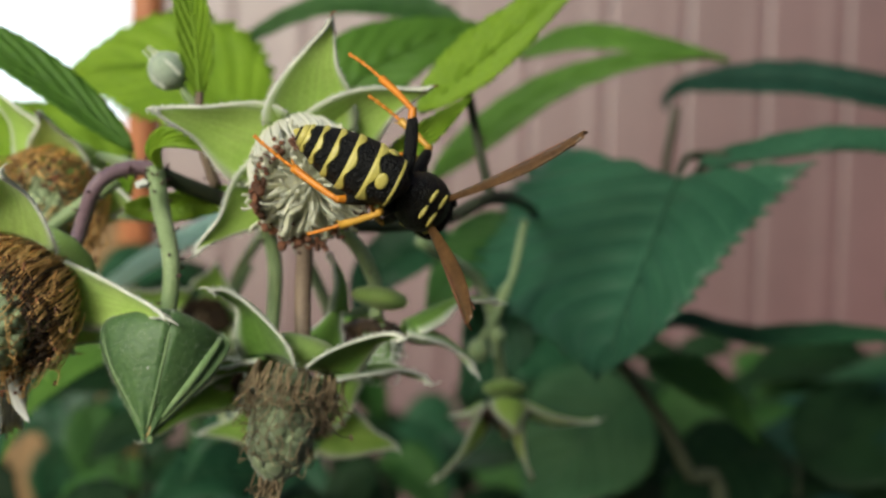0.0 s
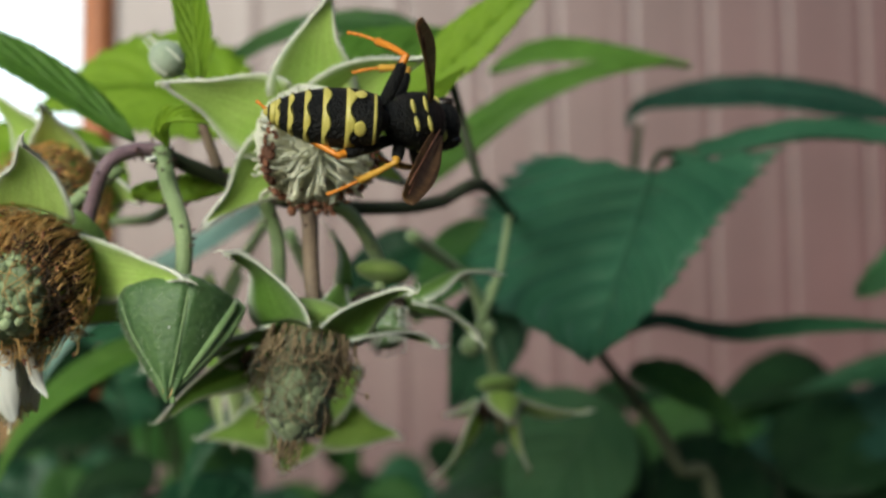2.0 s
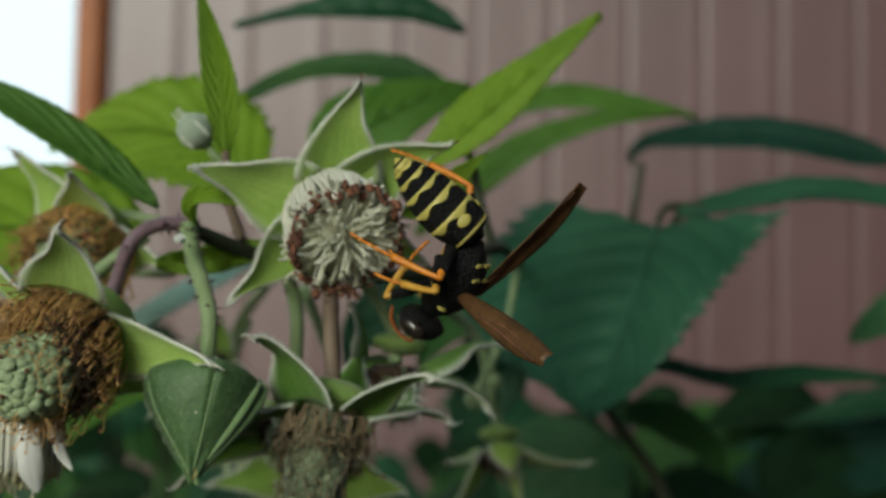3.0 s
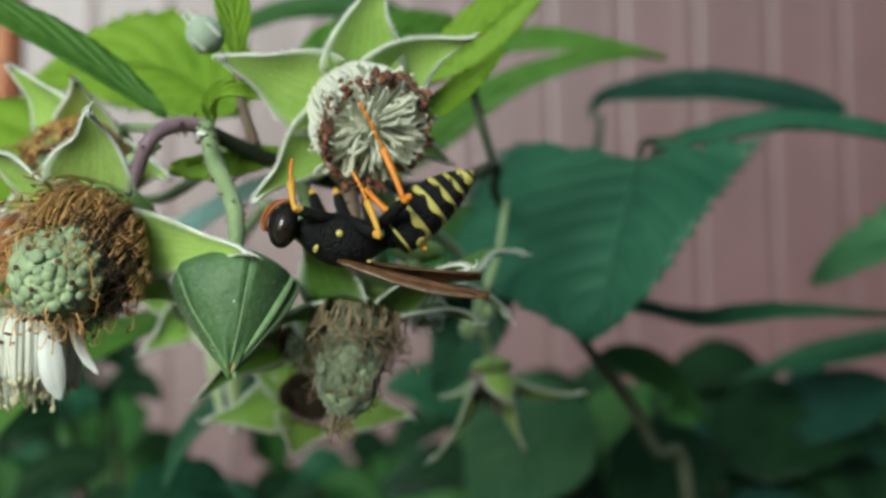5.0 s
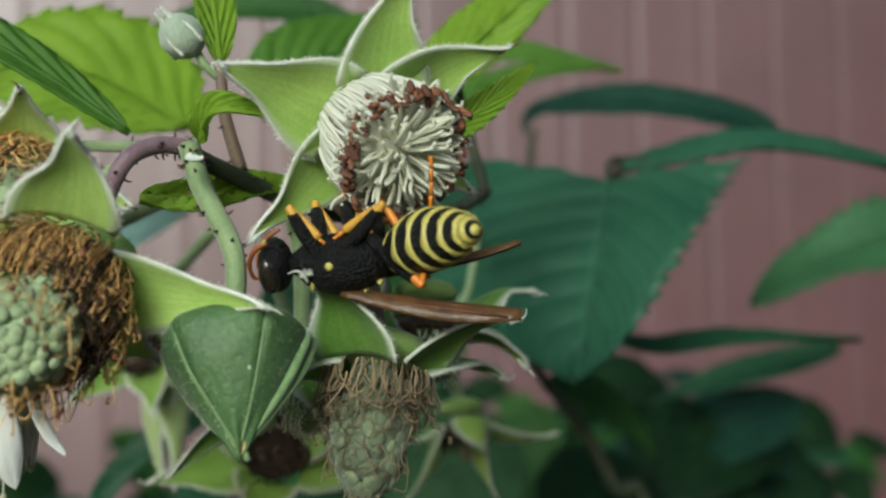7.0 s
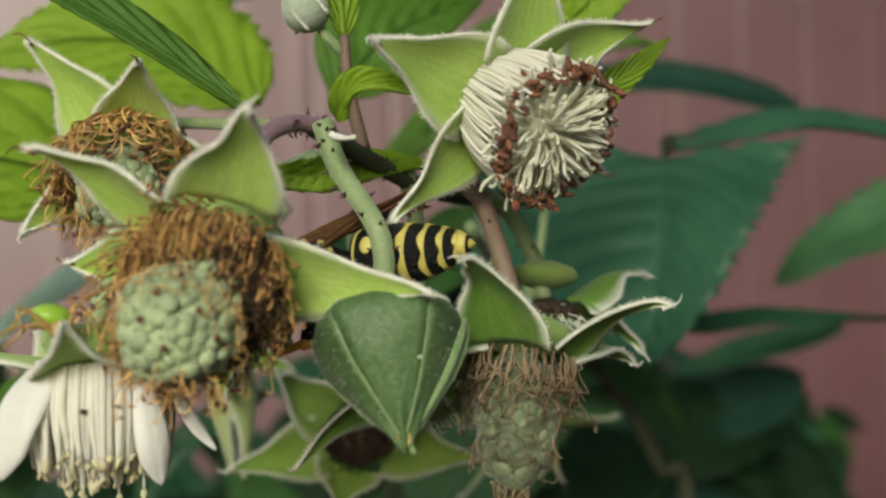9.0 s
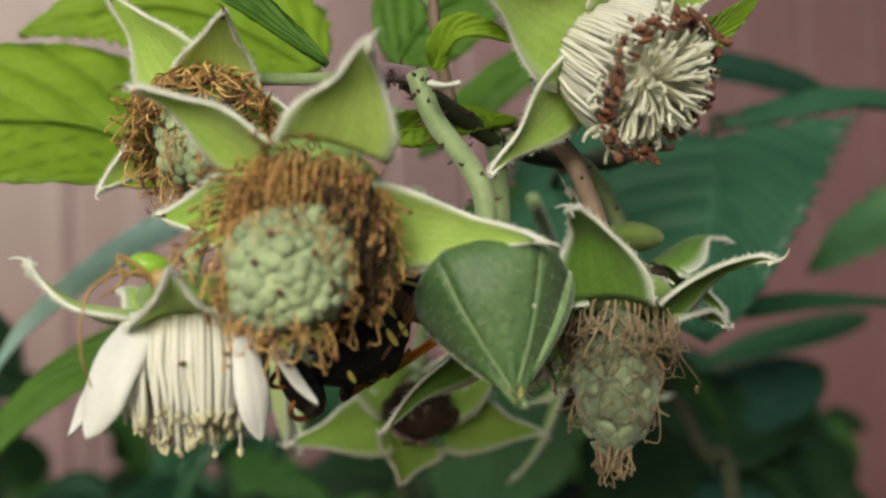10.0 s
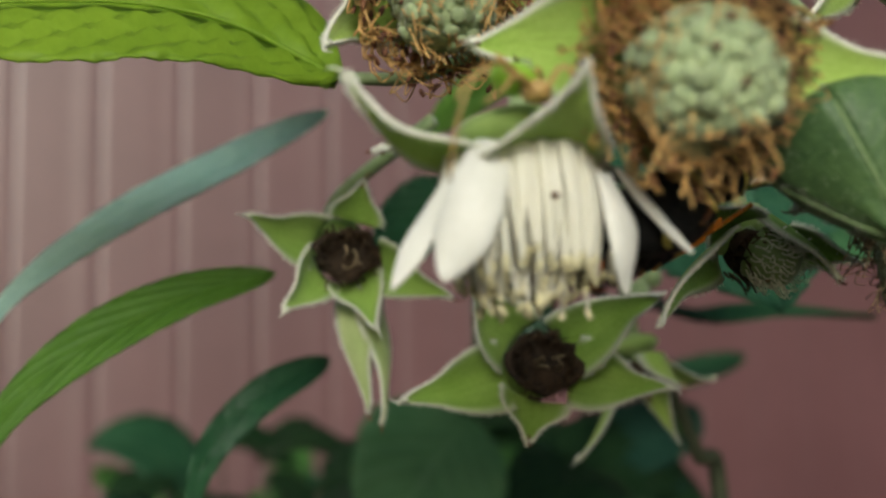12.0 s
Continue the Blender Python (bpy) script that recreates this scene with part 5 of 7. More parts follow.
def lathe(bm, stops, sides=18, wave=None, squash=0.92, a0=0.0, a1=2 * math.pi):
    """A surface round the y axis through stops of (y, radius, z offset)."""
    rings = []
    for j, (y, r, dz) in enumerate(stops):
        ring = []
        for k in range(sides + 1):
            a = a0 + (a1 - a0) * k / sides
            yy = y + (wave(a, j) if wave else 0)
            ring.append(bm.verts.new((r * math.cos(a), yy, dz + squash * r * math.sin(a))))
        rings.append(ring)
    for a, b in zip(rings, rings[1:]):
        for k in range(sides):
            bm.faces.new((a[k], a[k + 1], b[k + 1], b[k]))
    bm.faces.new(rings[0][::-1])
    bm.faces.new(rings[-1])
    bmesh.ops.remove_doubles(bm, verts=bm.verts, dist=0.0004)
    return bm


def belly(s):
    """Radius of the abdomen along its length, 0 at the waist to 1 at the tail."""
    if s < 0.06:
        return 0.035 + 0.6 * s
    return 0.168 * math.sin(math.pi * min(1.0, 0.13 + 0.84 * s ** 0.85)) ** 0.62


def build_wasp():
    w = new("wasp")
    w.empty_display_size = 0.004
    WORLD[w] = Matrix.Identity(4)
    tagged(w, "black and yellow wasp with orange legs and amber wings", "insect")

    bm = bmesh.new()
    lathe(bm, [(0.0, 0.03, 0), (0.03, 0.05, 0), (0.08, 0.105, 0.0), (0.15, 0.145, 0.01), (0.24, 0.168, 0.015), (0.33, 0.172, 0.015), (0.41, 0.15, 0.01), (0.48, 0.115, 0.0), (0.53, 0.07, -0.01), (0.56, 0.045, -0.015)], 20)
    part("thorax", bm, BLACK, w, local=True)
    for x, y, z, r, st in ((0.055, 0.19, 0.150, 0.042, (1.3, 0.4, 0.25)), (0.05, 0.11, 0.112, 0.04, (1.2, 0.45, 0.3)), (0.09, 0.44, 0.085, 0.05, (1.0, 0.3, 0.6)), (0.165, 0.33, -0.02, 0.022, (0.4, 1, 1))):
        for s in (-1, 1):
            bm = bmesh.new()
            ball(bm, (s * x, y, z), r, st, None, 5, 9)
            part("yellow_mark", bm, YELLOW, w, local=True)

    head = bmesh.new()
    ball(head, (0, 0.635, -0.02), 0.14, (1.15, 0.62, 1.0), None, 9, 16)
    head = part("head", head, BLACK, w, local=True)
    for s in (-1, 1):
        bm = bmesh.new()
        ball(bm, (s * 0.118, 0.645, 0.0), 0.082, (0.55, 0.7, 1.2), None, 7, 12)
        part("eye", bm, EYE, head, "dark glossy eye", local=True)
        bm = bmesh.new()
        pts = bez([(s * 0.035, 0.70, 0.02), (s * 0.06, 0.74, 0.02), (s * 0.09, 0.745, -0.05), (s * 0.12, 0.70, -0.13), (s * 0.14, 0.62, -0.17)], 6)
        tube(bm, pts, lambda k: 0.009 + 0.006 * k if k < 0.9 else 0.01, 7)
        part("antenna", bm, ANTENNA, head, "red-brown antenna", local=True)
        bm = bmesh.new()
        ball(bm, (s * 0.04, 0.68, -0.115), 0.035, (0.7, 0.6, 1.0), None, 5, 8)
        part("mandible", bm, YELLOW, head, local=True)

    # abdomen: its own y points from the tail to the waist
    ln = 0.66
    stops = [(-ln * s, belly(s), -0.02 * math.sin(math.pi * s)) for s in (i / 36 for i in range(37))]
    bm = bmesh.new()
    lathe(bm, stops, 24)
    abd = part("abdomen", bm, BLACK, w, local=True)
    ends = [0.13, 0.36, 0.55, 0.70, 0.83, 0.93]
    for i, e in enumerate(ends):
        prev = ends[i - 1] if i else 0.06
        width = (e - prev) * (0.39 if i else 0.35)

        def wave(a, j, width=width, i=i):
            lobes = 0.5 + 0.5 * math.cos(6 * a + math.pi)
            return (-0.68 * width * ln * lobes * (1 if j == 0 else 0.45 if j == 1 else 0)) if i else 0.0

        bm = bmesh.new()
        ss = [e - width, e - width * 0.7, e - width * 0.35, e]
        lathe(bm, [(-ln * s, belly(s) + 0.0035, -0.02 * math.sin(math.pi * s)) for s in ss], 48, wave)
        part("yellow_band", bm, YELLOW, abd, "scalloped yellow band", local=True)
    for s in (-1, 1):
        bm = bmesh.new()
        y0 = 0.24
        ball(bm, (s * belly(y0) * 0.62, -ln * y0, belly(y0) * 0.66), 0.043, (1.1, 0.8, 0.2), Matrix.Rotation(s * 0.75, 3, "Y"), 6, 12)
        part("yellow_mark", bm, YELLOW, abd, local=True)
    bm = bmesh.new()
    lathe(bm, [(-ln * 0.925, belly(0.925) + 0.004, -0.006), (-ln * 0.97, belly(0.97) + 0.004, 0), (-ln * 1.0, 0.03, 0), (-ln * 1.04, 0.006, 0)], 14)
    part("tail_tip", bm, YELLOW, abd, "yellow tail tip", local=True)

    wings = []
    for s in (-1, 1):
        bm, _ = blade([(0, 0, 0), (0.0, 0.3, 0.01), (0.0, 0.6, 0.015), (0.0, 0.9, 0.0)], 0.078, (0.35 * s, 0, 1), lambda t: 0.35 + 0.75 * math.sin(math.pi * min(1, 0.08 + 0.85 * t)) * (0.55 + 0.6 * t), 0.5, 0.008, 8, 18)
        g = part("wing", bm, WING, w, "amber-brown folded wing", local=True)
        for off in (-0.6, 0.1, 0.75):
            bm = bmesh.new()
            tube(bm, [Vector((off * 0.05 * (0.5 + t), 0.88 * t, 0.012 + 0.5 * 0.07 * off * off)) for t in (0.02, 0.25, 0.5, 0.75, 0.95)], 0.006, 5)
            part("wing_vein", bm, ANTHER, g, local=True)
        wings.append(g)

    fem, tib = {}, {}
    for k, fl, tl in (("H", 0.34, 0.62), ("M", 0.28, 0.5), ("F", 0.24, 0.42)):
        for sd in "LR":
            bm = bmesh.new()
            tube(bm, bez([(0, -0.04, 0), (0, fl * 0.35, 0.008), (0, fl * 0.8, 0.004), (0, fl * 0.86, 0)], 4), lambda t: 0.024 + 0.014 * math.sin(math.pi * min(1, t + 0.15)), 8)
            f = part("femur", bm, BLACK, w, local=True)
            bm = bmesh.new()
            tube(bm, bez([(0, fl * 0.78, 0.002), (0, fl * 0.95, 0), (0, fl * 1.03, 0)], 4), lambda t: 0.026 - 0.006 * t, 8)
            part("knee", bm, LEG_YELLOW if k != "H" else ORANGE, f, local=True)
            bm = bmesh.new()
            a = tl * 0.5
            tube(bm, bez([(0, -0.01, 0), (0, a * 0.5, 0.006), (0, a, 0.0)], 5), lambda t: 0.016 + 0.009 * t, 8)
            tube(bm, [Vector((0.01, a * 0.97, 0)), Vector((0.03, a * 1.1, -0.01))], 0.006, 4)
            g = part("tibia", bm, ORANGE if k == "H" else LEG_YELLOW, w, local=True)
            bm = bmesh.new()
            for q in range(5):
                y0, y1 = a + (tl - a) * q / 5, a + (tl - a) * (q + 0.92) / 5
                z0, z1 = -0.03 * (q / 5) ** 2, -0.03 * ((q + 1) / 5) ** 2
                tube(bm, [Vector((0, y0, z0)), Vector((0, y0 * 0.2 + y1 * 0.8, z1)), Vector((0, y1, z1))], lambda t: 0.009 + 0.004 * t, 6)
            part("tarsus", bm, ORANGE, g, "slender orange foot", local=True)
            fem[k + sd], tib[k + sd] = f, g
    return w, abd, wings[0], wings[1], fem, tib


wasp, wasp_abdomen, wing_left, wing_right, femurs, tibias = build_wasp()

# ---- what moves ----


def motions():
    walk(wasp, [
        (0.0, stance((-0.283, 6.350, 0.732), (0.12, 0.98, -0.16), (0.84, -0.19, -0.50))),
        (0.5, stance((-0.250, 6.350, 0.717), (0.12, 0.98, -0.18), (0.84, -0.20, -0.50))),
        (1.0, stance((-0.193, 6.350, 0.640), (0.00, 0.99, -0.10), (0.90, -0.04, -0.43))),
        (1.5, stance((-0.274, 6.350, 0.691), (-0.05, 0.99, -0.10), (0.86, -0.01, -0.51))),
        (2.0, stance((-0.421, 6.200, 0.817), (0.42, 0.90, 0.12), (0.88, -0.44, 0.18))),
        (2.5, stance((-0.327, 6.250, 0.702), (0.44, 0.76, 0.49), (0.81, -0.56, 0.15))),
        (2.6, stance((-0.249, 6.300, 0.679), (0.34, 0.94, -0.08), (0.92, -0.35, -0.17))),
        (2.7, stance((-0.171, 6.350, 0.655), (-0.05, 0.85, -0.52), (0.79, -0.28, -0.54))),
        (3.0, stance((-0.064, 6.400, 0.722), (-0.53, 0.32, -0.78), (0.72, -0.32, -0.62))),
        (3.5, stance((-0.118, 6.600, 0.455), (-0.88, -0.22, -0.43), (0.45, -0.07, -0.89))),
        (3.7, stance((-0.313, 6.650, 0.219), (-0.93, -0.34, -0.13), (0.15, -0.03, -0.99))),
        (5.3, stance((-0.894, 6.700, 0.020), (-0.96, -0.22, 0.15), (-0.16, 0.06, -0.98))),
        (5.5, stance((-0.935, 6.700, 0.055), (-0.98, -0.20, 0.06), (-0.08, 0.08, -0.99))),
        (6.0, stance((-0.723, 6.700, 0.244), (-0.89, -0.20, -0.42), (0.39, 0.18, -0.90))),
        (6.5, stance((-0.940, 6.700, 0.194), (-0.98, 0.10, -0.16), (0.17, 0.18, -0.97))),
        (7.0, stance((-0.957, 6.700, 0.223), (-0.96, 0.28, -0.09), (0.17, 0.29, -0.94))),
        (7.2, stance((-1.129, 6.700, 0.134), (-0.91, 0.41, -0.04), (0.14, 0.23, -0.96))),
        (7.7, stance((-1.410, 7.000, 0.148), (-0.96, 0.23, -0.13), (-0.10, -0.78, -0.62))),
        (8.2, stance((-1.570, 7.200, 0.148), (-0.97, 0.00, -0.22), (-0.12, -0.85, 0.51))),
        (8.8, stance((-1.878, 7.250, 0.156), (-0.93, -0.12, -0.35), (-0.28, -0.41, 0.87))),
        (9.0, stance((-1.891, 7.250, 0.174), (-0.90, -0.12, -0.42), (-0.33, -0.43, 0.84))),
        (9.5, stance((-2.032, 7.300, 0.180), (-0.85, -0.25, -0.46), (-0.31, -0.48, 0.82))),
        (10.0, stance((-2.092, 7.200, -0.337), (-0.84, -0.17, -0.51), (0.06, -0.97, 0.23))),
        (10.5, stance((-2.025, 7.100, -0.384), (-0.87, -0.08, -0.49), (-0.01, -0.98, 0.19))),
        (11.0, stance((-2.144, 7.100, -0.405), (-0.88, -0.09, -0.47), (-0.01, -0.98, 0.20))),
        (11.5, stance((-2.201, 7.100, -0.400), (-0.89, -0.08, -0.44), (-0.01, -0.98, 0.21))),
        (12.0, stance((-2.265, 7.100, -0.400), (-0.89, -0.08, -0.45), (-0.01, -0.98, 0.21))),
    ])
    walk(wasp_abdomen, [
        (0.0, aim((0.000, 0.000, 0.000), (-0.13, 0.41, 0.91), (-0.49, -0.82, 0.30))),
        (0.5, aim((0.000, 0.000, 0.000), (-0.17, 0.40, 0.91), (-0.46, -0.85, 0.28))),
        (1.0, aim((0.000, 0.000, 0.000), (0.07, 0.68, 0.73), (-0.62, -0.70, 0.34))),
        (1.5, aim((0.000, 0.000, 0.000), (0.09, 0.66, 0.74), (-0.61, -0.71, 0.35))),
        (2.0, aim((0.000, 0.000, 0.000), (0.27, 0.56, 0.79), (-0.14, -0.79, 0.60))),
        (2.5, aim((0.000, 0.000, 0.000), (0.21, 0.81, 0.55), (-0.06, -0.55, 0.84))),
        (2.7, aim((0.000, 0.000, 0.000), (-0.44, 0.49, 0.75), (0.22, -0.75, 0.62))),
        (3.0, aim((0.000, 0.000, 0.000), (-0.43, 0.18, 0.88), (0.32, -0.88, 0.34))),
        (3.5, aim((0.000, 0.000, 0.000), (-0.71, 0.13, 0.69), (0.21, -0.91, 0.36))),
        (3.7, aim((0.000, 0.000, 0.000), (-0.32, 0.57, 0.75), (0.15, -0.75, 0.64))),
        (5.3, aim((0.000, 0.000, 0.000), (-0.10, 0.65, 0.75), (0.04, -0.75, 0.66))),
        (5.5, aim((0.000, 0.000, 0.000), (-0.10, 0.76, 0.64), (0.04, -0.64, 0.77))),
        (6.0, aim((0.000, 0.000, 0.000), (-0.12, 0.93, 0.34), (0.02, -0.34, 0.94))),
        (6.5, aim((0.000, 0.000, 0.000), (-0.17, 0.88, 0.44), (0.04, -0.44, 0.90))),
        (7.0, aim((0.000, 0.000, 0.000), (-0.70, 0.65, 0.29), (0.06, -0.19, 0.98))),
        (7.2, aim((0.000, 0.000, 0.000), (-0.62, 0.75, 0.25), (0.06, -0.20, 0.98))),
        (7.7, aim((0.000, 0.000, 0.000), (-0.28, 0.80, -0.52), (-0.08, 0.52, 0.85))),
        (8.2, aim((0.000, 0.000, 0.000), (0.49, 0.73, -0.47), (0.13, 0.47, 0.87))),
        (8.8, aim((0.000, 0.000, 0.000), (0.70, 0.71, 0.04), (-0.01, -0.04, 1.00))),
        (9.0, aim((0.000, 0.000, 0.000), (0.72, 0.70, -0.01), (0.00, 0.01, 1.00))),
        (9.5, aim((0.000, 0.000, 0.000), (0.77, 0.61, -0.16), (0.08, 0.16, 0.98))),
        (9.733, aim((0.000, 0.000, 0.000), (0.25, 0.97, 0.08), (-0.01, -0.08, 1.00))),
        (10.0, aim((0.000, 0.000, 0.000), (-0.38, 0.87, 0.33), (0.07, -0.33, 0.94))),
        (10.5, aim((0.000, 0.000, 0.000), (-0.54, 0.77, 0.35), (0.10, -0.35, 0.93))),
        (11.0, aim((0.000, 0.000, 0.000), (-0.43, 0.83, 0.36), (0.09, -0.36, 0.93))),
        (11.5, aim((0.000, 0.000, 0.000), (-0.44, 0.84, 0.31), (0.07, -0.31, 0.95))),
        (12.0, aim((0.000, 0.000, 0.000), (-0.38, 0.88, 0.27), (0.06, -0.27, 0.96))),
    ])
    walk(wing_left, [
        (0.0, aim((-0.100, 0.300, 0.120), (-0.73, -0.37, 0.57), (0.21, 0.67, 0.71))),
        (0.5, aim((-0.100, 0.300, 0.120), (-0.80, -0.17, 0.57), (0.39, 0.59, 0.72))),
        (1.0, aim((-0.100, 0.300, 0.120), (-0.39, -0.74, 0.55), (-0.15, 0.64, 0.75))),
        (1.5, aim((-0.100, 0.300, 0.120), (-0.53, -0.71, 0.47), (-0.01, 0.56, 0.83))),
        (2.0, aim((-0.100, 0.300, 0.120), (-0.24, -0.86, 0.46), (0.07, 0.46, 0.89))),
        (2.5, aim((-0.100, 0.300, 0.120), (-0.39, -0.71, 0.58), (0.19, 0.56, 0.81))),
        (2.7, aim((-0.100, 0.300, 0.120), (-0.59, -0.79, 0.17), (0.01, 0.21, 0.98))),
        (3.0, aim((-0.100, 0.300, 0.120), (-0.19, -0.98, 0.10), (-0.02, 0.11, 0.99))),
        (3.5, aim((-0.100, 0.300, 0.120), (0.39, -0.91, 0.11), (0.03, 0.13, 0.99))),
        (3.7, aim((-0.100, 0.300, 0.120), (0.47, -0.87, 0.17), (0.00, 0.20, 0.98))),
        (5.3, aim((-0.100, 0.300, 0.120), (0.32, -0.94, -0.07), (0.09, -0.05, 1.00))),
        (5.5, aim((-0.100, 0.300, 0.120), (0.35, -0.94, -0.07), (0.09, -0.04, 1.00))),
        (6.0, aim((-0.100, 0.300, 0.120), (0.45, -0.89, 0.04), (0.06, 0.08, 1.00))),
        (6.5, aim((-0.100, 0.300, 0.120), (0.10, -0.99, -0.01), (0.02, -0.01, 1.00))),
        (7.0, aim((-0.100, 0.300, 0.120), (-0.05, -0.99, -0.09), (-0.02, -0.09, 1.00))),
        (7.2, aim((-0.100, 0.300, 0.120), (-0.21, -0.95, -0.23), (-0.09, -0.22, 0.97))),
        (7.7, aim((-0.100, 0.300, 0.120), (0.20, -0.97, -0.10), (0.06, -0.09, 0.99))),
        (8.2, aim((-0.100, 0.300, 0.120), (-0.05, -0.96, 0.26), (0.00, 0.26, 0.97))),
        (8.8, aim((-0.100, 0.300, 0.120), (0.33, -0.94, -0.02), (0.07, -0.00, 1.00))),
        (9.0, aim((-0.100, 0.300, 0.120), (0.33, -0.94, -0.06), (0.08, -0.03, 1.00))),
        (9.5, aim((-0.100, 0.300, 0.120), (0.17, -0.99, -0.02), (0.04, -0.01, 1.00))),
        (10.0, aim((-0.100, 0.300, 0.120), (0.40, -0.89, -0.22), (0.17, -0.16, 0.97))),
        (10.5, aim((-0.100, 0.300, 0.120), (0.45, -0.84, -0.30), (0.23, -0.22, 0.95))),
        (11.0, aim((-0.100, 0.300, 0.120), (0.35, -0.89, -0.30), (0.18, -0.25, 0.95))),
        (11.5, aim((-0.100, 0.300, 0.120), (0.35, -0.88, -0.31), (0.19, -0.25, 0.95))),
        (12.0, aim((-0.100, 0.300, 0.120), (0.36, -0.92, -0.18), (0.14, -0.14, 0.98))),
    ])
    walk(wing_right, [
        (0.0, aim((0.100, 0.300, 0.120), (0.35, -0.62, 0.69), (-0.37, 0.60, 0.72))),
        (0.5, aim((0.100, 0.300, 0.120), (0.13, -0.80, 0.58), (-0.24, 0.54, 0.81))),
        (1.0, aim((0.100, 0.300, 0.120), (0.18, -0.84, 0.52), (-0.23, 0.48, 0.85))),
        (1.5, aim((0.100, 0.300, 0.120), (0.11, -0.89, 0.43), (-0.10, 0.43, 0.90))),
        (2.0, aim((0.100, 0.300, 0.120), (0.46, -0.88, 0.15), (0.01, 0.18, 0.98))),
        (2.5, aim((0.100, 0.300, 0.120), (0.86, -0.48, 0.15), (-0.05, 0.22, 0.97))),
        (2.7, aim((0.100, 0.300, 0.120), (0.36, -0.44, 0.82), (-0.38, 0.74, 0.56))),
        (3.0, aim((0.100, 0.300, 0.120), (0.48, -0.23, 0.85), (-0.61, 0.61, 0.51))),
        (3.5, aim((0.100, 0.300, 0.120), (0.64, -0.22, 0.74), (-0.60, 0.47, 0.65))),
        (3.7, aim((0.100, 0.300, 0.120), (0.62, -0.22, 0.75), (-0.60, 0.49, 0.63))),
        (5.3, aim((0.100, 0.300, 0.120), (0.33, -0.94, -0.01), (0.06, 0.02, 1.00))),
        (5.5, aim((0.100, 0.300, 0.120), (0.34, -0.93, 0.12), (0.02, 0.13, 0.99))),
        (6.0, aim((0.100, 0.300, 0.120), (0.46, -0.87, 0.18), (-0.00, 0.20, 0.98))),
        (6.5, aim((0.100, 0.300, 0.120), (0.13, -0.98, 0.18), (0.00, 0.18, 0.98))),
        (7.0, aim((0.100, 0.300, 0.120), (0.03, -0.97, 0.23), (-0.00, 0.23, 0.97))),
        (7.2, aim((0.100, 0.300, 0.120), (-0.17, -0.98, 0.07), (-0.02, 0.08, 1.00))),
        (7.7, aim((0.100, 0.300, 0.120), (-0.22, -0.96, 0.16), (-0.01, 0.17, 0.99))),
        (8.2, aim((0.100, 0.300, 0.120), (-0.46, -0.89, -0.04), (-0.10, 0.01, 1.00))),
        (8.8, aim((0.100, 0.300, 0.120), (0.16, -0.98, -0.15), (0.06, -0.14, 0.99))),
        (9.0, aim((0.100, 0.300, 0.120), (0.15, -0.97, -0.19), (0.06, -0.18, 0.98))),
        (9.5, aim((0.100, 0.300, 0.120), (-0.08, -0.99, -0.12), (-0.03, -0.11, 0.99))),
        (10.0, aim((0.100, 0.300, 0.120), (0.11, -0.91, -0.41), (0.08, -0.40, 0.91))),
        (10.5, aim((0.100, 0.300, 0.120), (0.13, -0.81, -0.58), (0.13, -0.56, 0.81))),
        (11.0, aim((0.100, 0.300, 0.120), (0.01, -0.87, -0.49), (0.01, -0.49, 0.87))),
        (11.5, aim((0.100, 0.300, 0.120), (0.02, -0.88, -0.47), (0.01, -0.47, 0.88))),
        (12.0, aim((0.100, 0.300, 0.120), (0.03, -0.94, -0.34), (0.02, -0.34, 0.94))),
    ])
